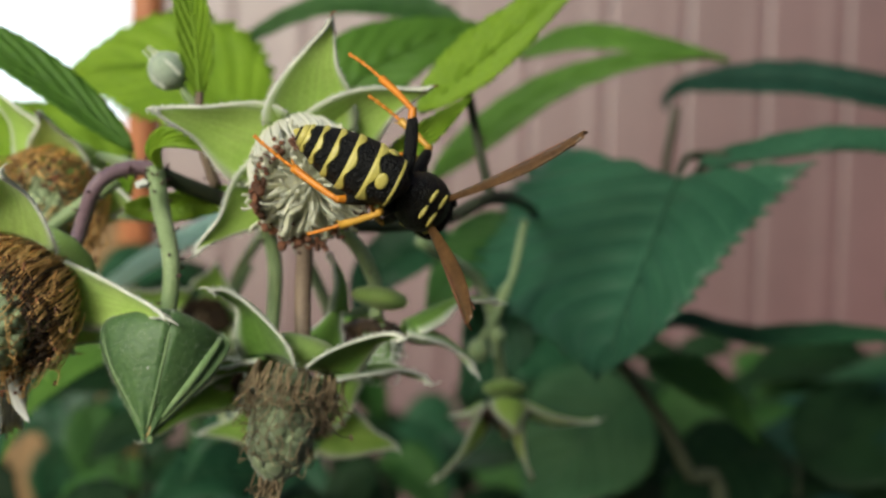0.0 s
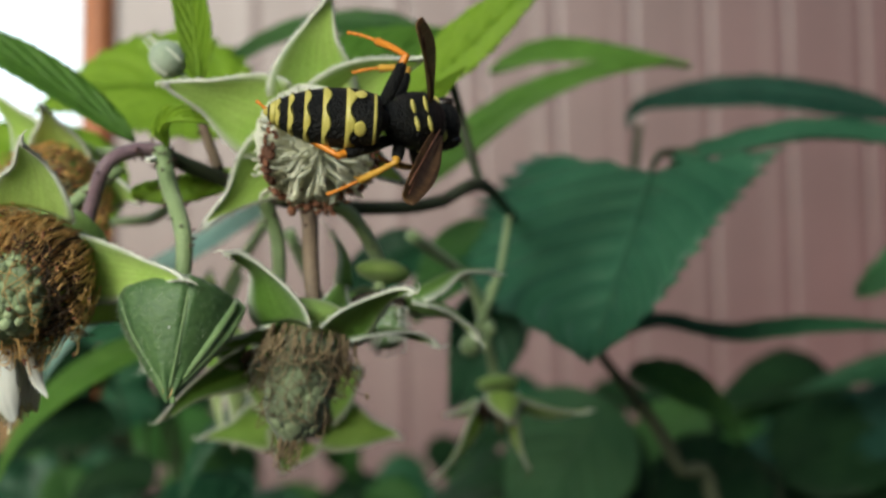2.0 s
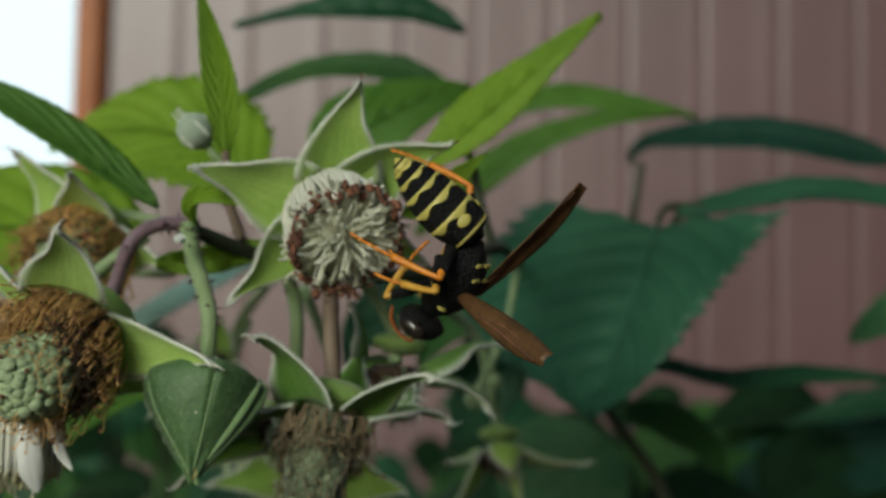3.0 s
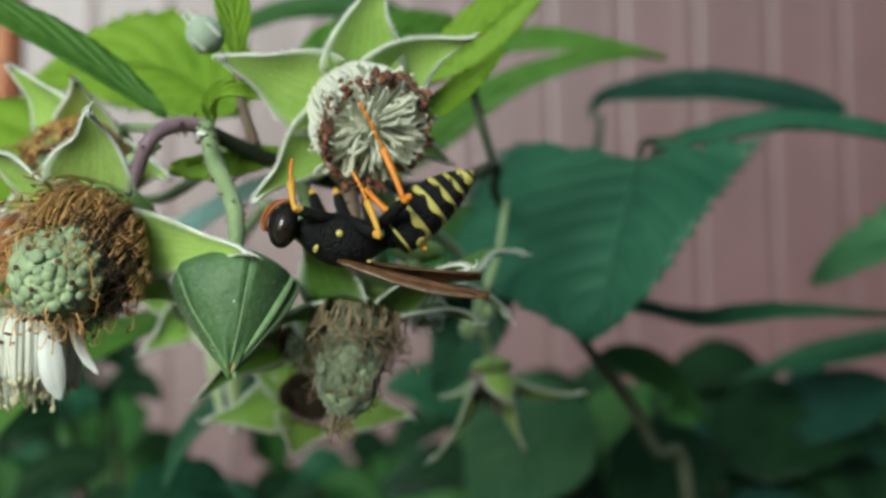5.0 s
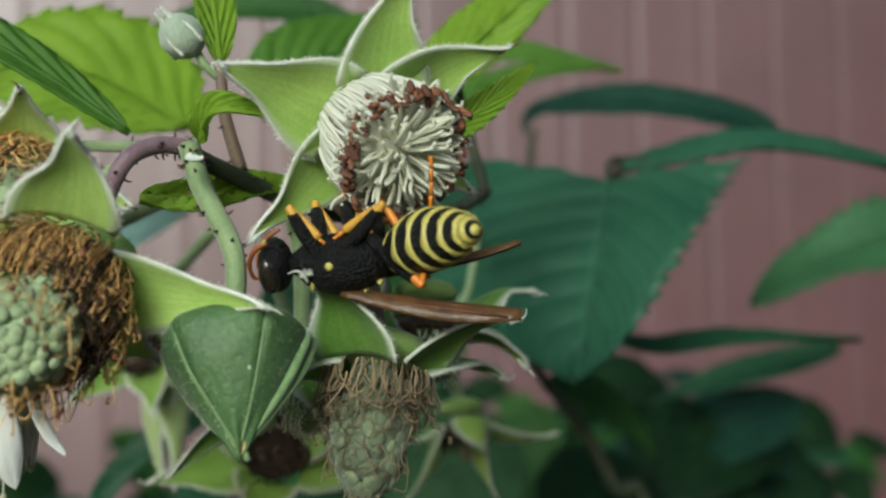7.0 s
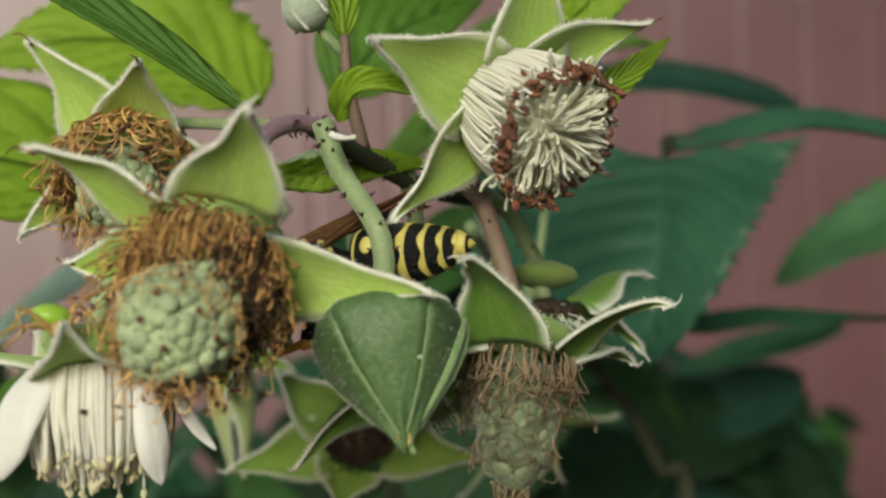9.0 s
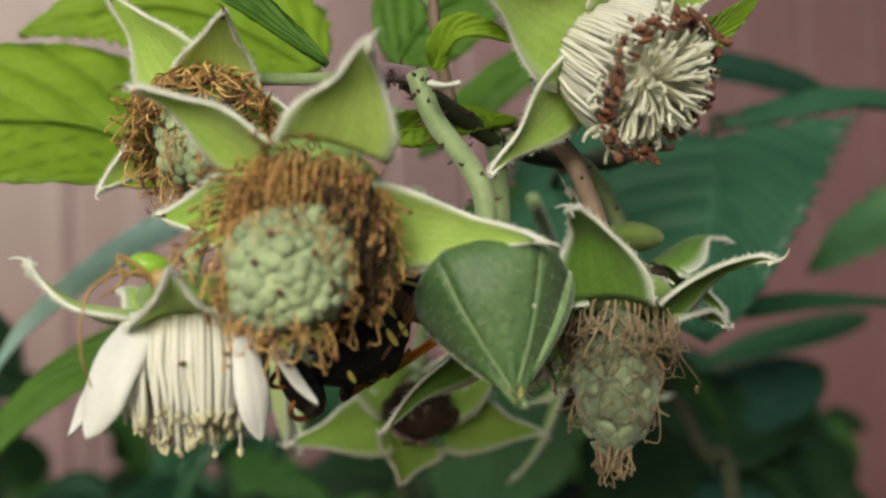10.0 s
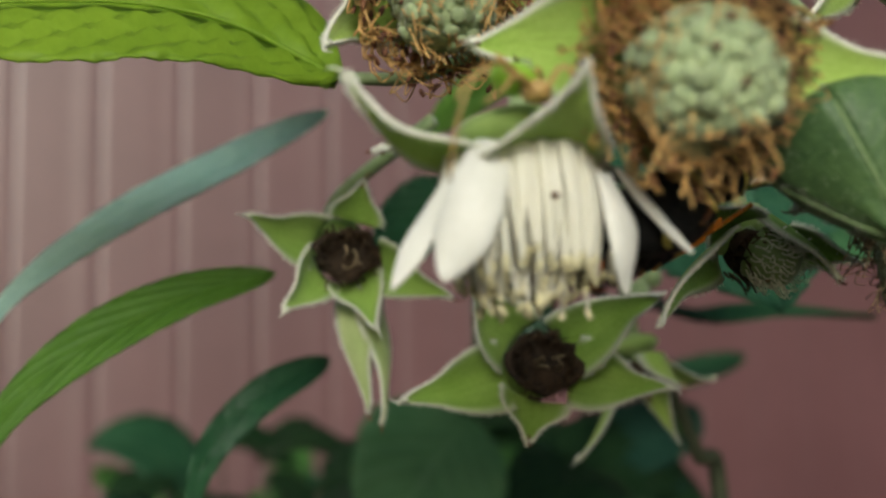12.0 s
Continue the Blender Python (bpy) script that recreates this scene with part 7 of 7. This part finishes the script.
    walk(femurs["MR"], [
        (0.0, aim((0.090, 0.240, -0.100), (0.39, -0.91, 0.15), (-0.25, 0.05, 0.97))),
        (0.5, aim((0.090, 0.240, -0.100), (0.38, -0.84, 0.39), (-0.33, 0.27, 0.90))),
        (1.0, aim((0.090, 0.240, -0.100), (0.56, -0.78, -0.28), (0.08, -0.28, 0.96))),
        (1.5, aim((0.090, 0.240, -0.100), (0.72, -0.68, -0.04), (0.08, 0.02, 1.00))),
        (2.0, aim((0.090, 0.240, -0.100), (0.52, -0.81, 0.27), (-0.15, 0.23, 0.96))),
        (2.5, aim((0.090, 0.240, -0.100), (0.39, -0.89, -0.25), (0.10, -0.23, 0.97))),
        (2.6, aim((0.090, 0.240, -0.100), (0.93, -0.11, -0.35), (0.35, 0.02, 0.94))),
        (2.7, aim((0.090, 0.240, -0.100), (0.51, 0.74, -0.44), (0.25, 0.36, 0.90))),
        (3.0, aim((0.090, 0.240, -0.100), (0.74, 0.27, 0.62), (-0.58, -0.21, 0.79))),
        (3.5, aim((0.090, 0.240, -0.100), (0.48, 0.38, 0.79), (-0.62, -0.49, 0.61))),
        (3.7, aim((0.090, 0.240, -0.100), (0.48, 0.41, 0.77), (-0.59, -0.50, 0.63))),
        (4.5, aim((0.090, 0.240, -0.100), (0.88, 0.04, 0.46), (-0.45, -0.16, 0.88))),
        (5.3, aim((0.090, 0.240, -0.100), (0.88, -0.47, 0.09), (-0.08, 0.04, 1.00))),
        (5.5, aim((0.090, 0.240, -0.100), (0.89, -0.46, 0.03), (-0.03, 0.01, 1.00))),
        (6.0, aim((0.090, 0.240, -0.100), (0.60, 0.35, 0.71), (-0.62, -0.36, 0.70))),
        (6.5, aim((0.090, 0.240, -0.100), (0.73, -0.14, 0.67), (-0.66, 0.13, 0.74))),
        (6.733, aim((0.090, 0.240, -0.100), (0.65, -0.76, 0.01), (-0.20, -0.17, 0.97))),
        (7.0, aim((0.090, 0.240, -0.100), (0.03, -0.75, -0.66), (0.03, -0.66, 0.75))),
        (7.1, aim((0.090, 0.240, -0.100), (0.61, -0.45, -0.65), (0.52, -0.40, 0.76))),
        (7.2, aim((0.090, 0.240, -0.100), (0.74, 0.18, -0.65), (0.63, 0.16, 0.76))),
        (7.7, aim((0.090, 0.240, -0.100), (0.51, 0.74, -0.44), (0.25, 0.36, 0.90))),
        (8.2, aim((0.090, 0.240, -0.100), (0.51, 0.74, -0.44), (0.25, 0.36, 0.90))),
        (8.8, aim((0.090, 0.240, -0.100), (0.51, 0.74, -0.44), (0.25, 0.36, 0.90))),
        (9.0, aim((0.090, 0.240, -0.100), (0.51, 0.74, -0.44), (0.25, 0.36, 0.90))),
        (9.5, aim((0.090, 0.240, -0.100), (0.51, 0.74, -0.44), (0.25, 0.36, 0.90))),
        (10.0, aim((0.090, 0.240, -0.100), (0.24, 0.14, -0.96), (0.82, 0.49, 0.28))),
        (10.5, aim((0.090, 0.240, -0.100), (0.24, 0.14, -0.96), (0.82, 0.49, 0.28))),
        (11.0, aim((0.090, 0.240, -0.100), (0.24, 0.14, -0.96), (0.82, 0.49, 0.28))),
        (11.5, aim((0.090, 0.240, -0.100), (0.24, 0.14, -0.96), (0.82, 0.49, 0.28))),
        (12.0, aim((0.090, 0.240, -0.100), (0.24, 0.14, -0.96), (0.82, 0.49, 0.28))),
    ])
    walk(tibias["MR"], [
        (0.0, aim((0.201, -0.013, -0.056), (0.65, 0.33, -0.68), (0.49, -0.87, 0.06))),
        (0.5, aim((0.199, 0.006, 0.009), (0.65, 0.25, -0.73), (0.55, -0.80, 0.22))),
        (1.0, aim((0.248, 0.023, -0.178), (0.51, 0.35, -0.79), (0.46, -0.88, -0.10))),
        (1.5, aim((0.294, 0.048, -0.112), (0.56, 0.50, -0.66), (0.68, -0.74, 0.02))),
        (2.0, aim((0.235, 0.013, -0.024), (0.15, -0.02, -0.99), (0.55, -0.83, 0.10))),
        (2.5, aim((0.199, -0.008, -0.171), (-0.16, -0.56, -0.81), (0.64, -0.69, 0.35))),
        (2.6, aim((0.216, 0.219, -0.197), (-0.33, -0.83, -0.45), (0.94, -0.29, -0.14))),
        (2.7, aim((0.234, 0.446, -0.224), (-0.10, -0.99, -0.05), (0.68, -0.03, -0.74))),
        (2.867, aim((0.266, 0.380, -0.075), (-0.18, -0.49, -0.85), (0.70, 0.55, -0.46))),
        (3.0, aim((0.297, 0.315, 0.073), (-0.19, 0.47, -0.86), (0.76, 0.63, 0.17))),
        (3.5, aim((0.225, 0.346, 0.121), (-0.26, 0.04, -0.97), (0.53, 0.84, -0.11))),
        (3.7, aim((0.225, 0.355, 0.117), (-0.32, 0.03, -0.95), (0.42, 0.90, -0.11))),
        (4.5, aim((0.281, 0.232, 0.021), (-0.54, 0.09, -0.84), (0.81, 0.35, -0.48))),
        (5.3, aim((0.336, 0.109, -0.075), (-0.62, 0.29, -0.73), (0.62, -0.37, -0.69))),
        (5.5, aim((0.339, 0.111, -0.092), (-0.66, 0.21, -0.72), (0.59, -0.44, -0.67))),
        (5.733, aim((0.299, 0.225, 0.004), (-0.60, 0.01, -0.80), (0.79, 0.17, -0.59))),
        (6.0, aim((0.259, 0.339, 0.100), (-0.43, -0.10, -0.90), (0.57, 0.74, -0.35))),
        (6.267, aim((0.276, 0.270, 0.094), (-0.34, -0.21, -0.92), (0.94, 0.02, -0.35))),
        (6.5, aim((0.293, 0.201, 0.089), (-0.35, -0.35, -0.87), (0.73, -0.68, -0.02))),
        (6.667, aim((0.228, 0.144, -0.036), (-0.64, 0.32, -0.70), (0.33, -0.71, -0.63))),
        (6.833, aim((0.163, 0.087, -0.161), (-0.55, 0.82, -0.14), (-0.16, -0.27, -0.95))),
        (7.0, aim((0.098, 0.030, -0.286), (-0.15, 0.86, 0.48), (-0.46, 0.37, -0.81))),
        (7.067, aim((0.165, 0.118, -0.284), (-0.74, 0.62, 0.27), (-0.63, -0.47, -0.62))),
        (7.133, aim((0.231, 0.205, -0.283), (-0.92, -0.02, 0.38), (-0.06, -0.98, -0.19))),
        (7.2, aim((0.297, 0.292, -0.281), (-0.37, -0.48, 0.80), (0.86, -0.49, 0.11))),
        (7.7, aim((0.234, 0.446, -0.224), (-0.10, -0.99, -0.05), (0.68, -0.03, -0.74))),
        (8.2, aim((0.234, 0.446, -0.224), (-0.10, -0.99, -0.05), (0.68, -0.03, -0.74))),
        (8.8, aim((0.234, 0.446, -0.224), (-0.10, -0.99, -0.05), (0.68, -0.03, -0.74))),
        (9.0, aim((0.234, 0.446, -0.224), (-0.10, -0.99, -0.05), (0.68, -0.03, -0.74))),
        (9.5, aim((0.234, 0.446, -0.224), (-0.10, -0.99, -0.05), (0.68, -0.03, -0.74))),
        (10.0, aim((0.157, 0.280, -0.369), (0.00, -1.00, 0.10), (0.25, -0.10, -0.96))),
        (10.5, aim((0.157, 0.280, -0.369), (0.00, -1.00, 0.10), (0.25, -0.10, -0.96))),
        (11.0, aim((0.157, 0.280, -0.369), (0.00, -1.00, 0.10), (0.25, -0.10, -0.96))),
        (11.5, aim((0.157, 0.280, -0.369), (0.00, -1.00, 0.10), (0.25, -0.10, -0.96))),
        (12.0, aim((0.157, 0.280, -0.369), (0.00, -1.00, 0.10), (0.25, -0.10, -0.96))),
    ])
    walk(femurs["FL"], [
        (0.0, aim((-0.090, 0.400, -0.100), (-0.51, 0.74, -0.44), (-0.25, 0.36, 0.90))),
        (0.5, aim((-0.090, 0.400, -0.100), (-0.51, 0.74, -0.44), (-0.25, 0.36, 0.90))),
        (1.0, aim((-0.090, 0.400, -0.100), (-0.51, 0.74, -0.44), (-0.25, 0.36, 0.90))),
        (1.5, aim((-0.090, 0.400, -0.100), (-0.51, 0.74, -0.44), (-0.25, 0.36, 0.90))),
        (2.0, aim((-0.090, 0.400, -0.100), (-0.51, 0.74, -0.44), (-0.25, 0.36, 0.90))),
        (2.5, aim((-0.090, 0.400, -0.100), (-0.51, 0.74, -0.44), (-0.25, 0.36, 0.90))),
        (2.7, aim((-0.090, 0.400, -0.100), (-0.51, 0.74, -0.44), (-0.25, 0.36, 0.90))),
        (3.0, aim((-0.090, 0.400, -0.100), (-0.51, 0.74, -0.44), (-0.25, 0.36, 0.90))),
        (3.5, aim((-0.090, 0.400, -0.100), (-0.51, 0.74, -0.44), (-0.25, 0.36, 0.90))),
        (3.7, aim((-0.090, 0.400, -0.100), (-0.51, 0.74, -0.44), (-0.25, 0.36, 0.90))),
        (5.3, aim((-0.090, 0.400, -0.100), (-0.74, 0.18, -0.65), (-0.63, 0.16, 0.76))),
        (5.5, aim((-0.090, 0.400, -0.100), (-0.74, 0.18, -0.65), (-0.63, 0.16, 0.76))),
        (6.0, aim((-0.090, 0.400, -0.100), (-0.74, 0.18, -0.65), (-0.63, 0.16, 0.76))),
        (6.5, aim((-0.090, 0.400, -0.100), (-0.74, 0.18, -0.65), (-0.63, 0.16, 0.76))),
        (7.0, aim((-0.090, 0.400, -0.100), (-0.74, 0.18, -0.65), (-0.63, 0.16, 0.76))),
        (7.2, aim((-0.090, 0.400, -0.100), (-0.74, 0.18, -0.65), (-0.63, 0.16, 0.76))),
        (7.7, aim((-0.090, 0.400, -0.100), (-0.51, 0.74, -0.44), (-0.25, 0.36, 0.90))),
        (8.2, aim((-0.090, 0.400, -0.100), (-0.51, 0.74, -0.44), (-0.25, 0.36, 0.90))),
        (8.8, aim((-0.090, 0.400, -0.100), (-0.51, 0.74, -0.44), (-0.25, 0.36, 0.90))),
        (9.0, aim((-0.090, 0.400, -0.100), (-0.51, 0.74, -0.44), (-0.25, 0.36, 0.90))),
        (9.5, aim((-0.090, 0.400, -0.100), (-0.51, 0.74, -0.44), (-0.25, 0.36, 0.90))),
        (10.0, aim((-0.090, 0.400, -0.100), (-0.24, 0.14, -0.96), (-0.82, 0.49, 0.28))),
        (10.5, aim((-0.090, 0.400, -0.100), (-0.24, 0.14, -0.96), (-0.82, 0.49, 0.28))),
        (11.0, aim((-0.090, 0.400, -0.100), (-0.24, 0.14, -0.96), (-0.82, 0.49, 0.28))),
        (11.5, aim((-0.090, 0.400, -0.100), (-0.24, 0.14, -0.96), (-0.82, 0.49, 0.28))),
        (12.0, aim((-0.090, 0.400, -0.100), (-0.24, 0.14, -0.96), (-0.82, 0.49, 0.28))),
    ])
    walk(tibias["FL"], [
        (0.0, aim((-0.214, 0.576, -0.206), (0.10, -0.99, -0.05), (-0.68, -0.03, -0.74))),
        (0.5, aim((-0.214, 0.576, -0.206), (0.10, -0.99, -0.05), (-0.68, -0.03, -0.74))),
        (1.0, aim((-0.214, 0.576, -0.206), (0.10, -0.99, -0.05), (-0.68, -0.03, -0.74))),
        (1.5, aim((-0.214, 0.576, -0.206), (0.10, -0.99, -0.05), (-0.68, -0.03, -0.74))),
        (2.0, aim((-0.214, 0.576, -0.206), (0.10, -0.99, -0.05), (-0.68, -0.03, -0.74))),
        (2.5, aim((-0.214, 0.576, -0.206), (0.10, -0.99, -0.05), (-0.68, -0.03, -0.74))),
        (2.7, aim((-0.214, 0.576, -0.206), (0.10, -0.99, -0.05), (-0.68, -0.03, -0.74))),
        (3.0, aim((-0.214, 0.576, -0.206), (0.10, -0.99, -0.05), (-0.68, -0.03, -0.74))),
        (3.5, aim((-0.214, 0.576, -0.206), (0.10, -0.99, -0.05), (-0.68, -0.03, -0.74))),
        (3.7, aim((-0.214, 0.576, -0.206), (0.10, -0.99, -0.05), (-0.68, -0.03, -0.74))),
        (5.3, aim((-0.268, 0.444, -0.255), (0.37, -0.48, 0.80), (-0.86, -0.49, 0.11))),
        (5.5, aim((-0.268, 0.444, -0.255), (0.37, -0.48, 0.80), (-0.86, -0.49, 0.11))),
        (6.0, aim((-0.268, 0.444, -0.255), (0.37, -0.48, 0.80), (-0.86, -0.49, 0.11))),
        (6.5, aim((-0.268, 0.444, -0.255), (0.37, -0.48, 0.80), (-0.86, -0.49, 0.11))),
        (7.0, aim((-0.268, 0.444, -0.255), (0.37, -0.48, 0.80), (-0.86, -0.49, 0.11))),
        (7.2, aim((-0.268, 0.444, -0.255), (0.37, -0.48, 0.80), (-0.86, -0.49, 0.11))),
        (7.7, aim((-0.214, 0.576, -0.206), (0.10, -0.99, -0.05), (-0.68, -0.03, -0.74))),
        (8.2, aim((-0.214, 0.576, -0.206), (0.10, -0.99, -0.05), (-0.68, -0.03, -0.74))),
        (8.8, aim((-0.214, 0.576, -0.206), (0.10, -0.99, -0.05), (-0.68, -0.03, -0.74))),
        (9.0, aim((-0.214, 0.576, -0.206), (0.10, -0.99, -0.05), (-0.68, -0.03, -0.74))),
        (9.5, aim((-0.214, 0.576, -0.206), (0.10, -0.99, -0.05), (-0.68, -0.03, -0.74))),
        (10.0, aim((-0.148, 0.435, -0.330), (-0.00, -1.00, 0.10), (-0.25, -0.10, -0.96))),
        (10.5, aim((-0.148, 0.435, -0.330), (-0.00, -1.00, 0.10), (-0.25, -0.10, -0.96))),
        (11.0, aim((-0.148, 0.435, -0.330), (-0.00, -1.00, 0.10), (-0.25, -0.10, -0.96))),
        (11.5, aim((-0.148, 0.435, -0.330), (-0.00, -1.00, 0.10), (-0.25, -0.10, -0.96))),
        (12.0, aim((-0.148, 0.435, -0.330), (-0.00, -1.00, 0.10), (-0.25, -0.10, -0.96))),
    ])
    walk(femurs["FR"], [
        (0.0, aim((0.090, 0.400, -0.100), (0.51, 0.74, -0.44), (0.25, 0.36, 0.90))),
        (0.5, aim((0.090, 0.400, -0.100), (0.51, 0.74, -0.44), (0.25, 0.36, 0.90))),
        (1.0, aim((0.090, 0.400, -0.100), (0.51, 0.74, -0.44), (0.25, 0.36, 0.90))),
        (1.5, aim((0.090, 0.400, -0.100), (0.51, 0.74, -0.44), (0.25, 0.36, 0.90))),
        (2.0, aim((0.090, 0.400, -0.100), (0.51, 0.74, -0.44), (0.25, 0.36, 0.90))),
        (2.5, aim((0.090, 0.400, -0.100), (0.51, 0.74, -0.44), (0.25, 0.36, 0.90))),
        (2.7, aim((0.090, 0.400, -0.100), (0.51, 0.74, -0.44), (0.25, 0.36, 0.90))),
        (3.0, aim((0.090, 0.400, -0.100), (0.51, 0.74, -0.44), (0.25, 0.36, 0.90))),
        (3.5, aim((0.090, 0.400, -0.100), (0.51, 0.74, -0.44), (0.25, 0.36, 0.90))),
        (3.7, aim((0.090, 0.400, -0.100), (0.51, 0.74, -0.44), (0.25, 0.36, 0.90))),
        (5.3, aim((0.090, 0.400, -0.100), (0.44, 0.90, 0.01), (-0.00, -0.01, 1.00))),
        (5.5, aim((0.090, 0.400, -0.100), (0.48, 0.87, 0.08), (-0.04, -0.07, 1.00))),
        (6.0, aim((0.090, 0.400, -0.100), (0.43, 0.80, 0.43), (-0.20, -0.38, 0.90))),
        (6.267, aim((0.090, 0.400, -0.100), (0.47, 0.83, -0.30), (0.15, 0.26, 0.95))),
        (6.5, aim((0.090, 0.400, -0.100), (0.26, 0.43, -0.87), (0.44, 0.74, 0.50))),
        (7.0, aim((0.090, 0.400, -0.100), (-0.14, 0.42, -0.89), (-0.29, 0.85, 0.45))),
        (7.1, aim((0.090, 0.400, -0.100), (0.36, 0.51, -0.78), (0.33, 0.72, 0.61))),
        (7.2, aim((0.090, 0.400, -0.100), (0.74, 0.18, -0.65), (0.63, 0.16, 0.76))),
        (7.7, aim((0.090, 0.400, -0.100), (0.51, 0.74, -0.44), (0.25, 0.36, 0.90))),
        (8.2, aim((0.090, 0.400, -0.100), (0.51, 0.74, -0.44), (0.25, 0.36, 0.90))),
        (8.8, aim((0.090, 0.400, -0.100), (0.51, 0.74, -0.44), (0.25, 0.36, 0.90))),
        (9.0, aim((0.090, 0.400, -0.100), (0.51, 0.74, -0.44), (0.25, 0.36, 0.90))),
        (9.5, aim((0.090, 0.400, -0.100), (0.51, 0.74, -0.44), (0.25, 0.36, 0.90))),
        (10.0, aim((0.090, 0.400, -0.100), (0.24, 0.14, -0.96), (0.82, 0.49, 0.28))),
        (10.5, aim((0.090, 0.400, -0.100), (0.24, 0.14, -0.96), (0.82, 0.49, 0.28))),
        (11.0, aim((0.090, 0.400, -0.100), (0.24, 0.14, -0.96), (0.82, 0.49, 0.28))),
        (11.5, aim((0.090, 0.400, -0.100), (0.24, 0.14, -0.96), (0.82, 0.49, 0.28))),
        (12.0, aim((0.090, 0.400, -0.100), (0.24, 0.14, -0.96), (0.82, 0.49, 0.28))),
    ])
    walk(tibias["FR"], [
        (0.0, aim((0.214, 0.576, -0.206), (-0.10, -0.99, -0.05), (0.68, -0.03, -0.74))),
        (0.5, aim((0.214, 0.576, -0.206), (-0.10, -0.99, -0.05), (0.68, -0.03, -0.74))),
        (1.0, aim((0.214, 0.576, -0.206), (-0.10, -0.99, -0.05), (0.68, -0.03, -0.74))),
        (1.5, aim((0.214, 0.576, -0.206), (-0.10, -0.99, -0.05), (0.68, -0.03, -0.74))),
        (2.0, aim((0.214, 0.576, -0.206), (-0.10, -0.99, -0.05), (0.68, -0.03, -0.74))),
        (2.5, aim((0.214, 0.576, -0.206), (-0.10, -0.99, -0.05), (0.68, -0.03, -0.74))),
        (2.7, aim((0.214, 0.576, -0.206), (-0.10, -0.99, -0.05), (0.68, -0.03, -0.74))),
        (3.0, aim((0.214, 0.576, -0.206), (-0.10, -0.99, -0.05), (0.68, -0.03, -0.74))),
        (3.5, aim((0.214, 0.576, -0.206), (-0.10, -0.99, -0.05), (0.68, -0.03, -0.74))),
        (3.7, aim((0.214, 0.576, -0.206), (-0.10, -0.99, -0.05), (0.68, -0.03, -0.74))),
        (4.5, aim((0.204, 0.596, -0.152), (-0.41, -0.54, -0.74), (0.41, 0.62, -0.68))),
        (5.3, aim((0.195, 0.616, -0.098), (-0.74, 0.26, -0.62), (0.37, 0.93, -0.05))),
        (5.5, aim((0.205, 0.610, -0.080), (-0.71, 0.14, -0.70), (0.30, 0.95, -0.11))),
        (6.0, aim((0.193, 0.591, 0.002), (-0.69, -0.07, -0.72), (-0.03, 1.00, -0.07))),
        (6.267, aim((0.172, 0.547, -0.153), (-0.86, -0.35, -0.38), (-0.04, 0.78, -0.62))),
        (6.5, aim((0.152, 0.503, -0.308), (-0.93, -0.36, 0.09), (-0.21, 0.30, -0.93))),
        (6.733, aim((0.104, 0.502, -0.311), (-0.52, -0.69, 0.50), (-0.50, -0.23, -0.84))),
        (7.0, aim((0.055, 0.502, -0.315), (0.06, -0.59, 0.80), (-0.41, -0.75, -0.52))),
        (7.1, aim((0.161, 0.473, -0.285), (-0.14, -0.47, 0.87), (0.37, -0.84, -0.40))),
        (7.2, aim((0.268, 0.444, -0.255), (-0.37, -0.48, 0.80), (0.86, -0.49, 0.11))),
        (7.7, aim((0.214, 0.576, -0.206), (-0.10, -0.99, -0.05), (0.68, -0.03, -0.74))),
        (8.2, aim((0.214, 0.576, -0.206), (-0.10, -0.99, -0.05), (0.68, -0.03, -0.74))),
        (8.8, aim((0.214, 0.576, -0.206), (-0.10, -0.99, -0.05), (0.68, -0.03, -0.74))),
        (9.0, aim((0.214, 0.576, -0.206), (-0.10, -0.99, -0.05), (0.68, -0.03, -0.74))),
        (9.5, aim((0.214, 0.576, -0.206), (-0.10, -0.99, -0.05), (0.68, -0.03, -0.74))),
        (10.0, aim((0.148, 0.435, -0.330), (0.00, -1.00, 0.10), (0.25, -0.10, -0.96))),
        (10.5, aim((0.148, 0.435, -0.330), (0.00, -1.00, 0.10), (0.25, -0.10, -0.96))),
        (11.0, aim((0.148, 0.435, -0.330), (0.00, -1.00, 0.10), (0.25, -0.10, -0.96))),
        (11.5, aim((0.148, 0.435, -0.330), (0.00, -1.00, 0.10), (0.25, -0.10, -0.96))),
        (12.0, aim((0.148, 0.435, -0.330), (0.00, -1.00, 0.10), (0.25, -0.10, -0.96))),
    ])
    walk(spider_leg, [
        (0.0, aim((-0.02, -0.06, 0.02), (0, 1, 0), (0, 0, 1)) @ pose(0, 0, 0, 0, 0)),
        (9.5, aim((-0.02, -0.06, 0.02), (0, 1, 0), (0, 0, 1)) @ pose(0, 0, 0, 0, 0)),
        (10.0, aim((-0.02, -0.06, 0.02), (0, 1, 0), (0, 0, 1)) @ pose(0, 0, 0, 0, 3)),
        (10.5, aim((-0.02, -0.06, 0.02), (0, 1, 0), (0, 0, 1)) @ pose(0, 0, 0, 0, 8)),
        (11.0, aim((-0.02, -0.06, 0.02), (0, 1, 0), (0, 0, 1)) @ pose(0, 0, 0, 0, 15)),
        (11.5, aim((-0.02, -0.06, 0.02), (0, 1, 0), (0, 0, 1)) @ pose(0, 0, 0, 0, 18)),
        (12.0, aim((-0.02, -0.06, 0.02), (0, 1, 0), (0, 0, 1)) @ pose(0, 0, 0, 0, 18)),
    ])


motions()
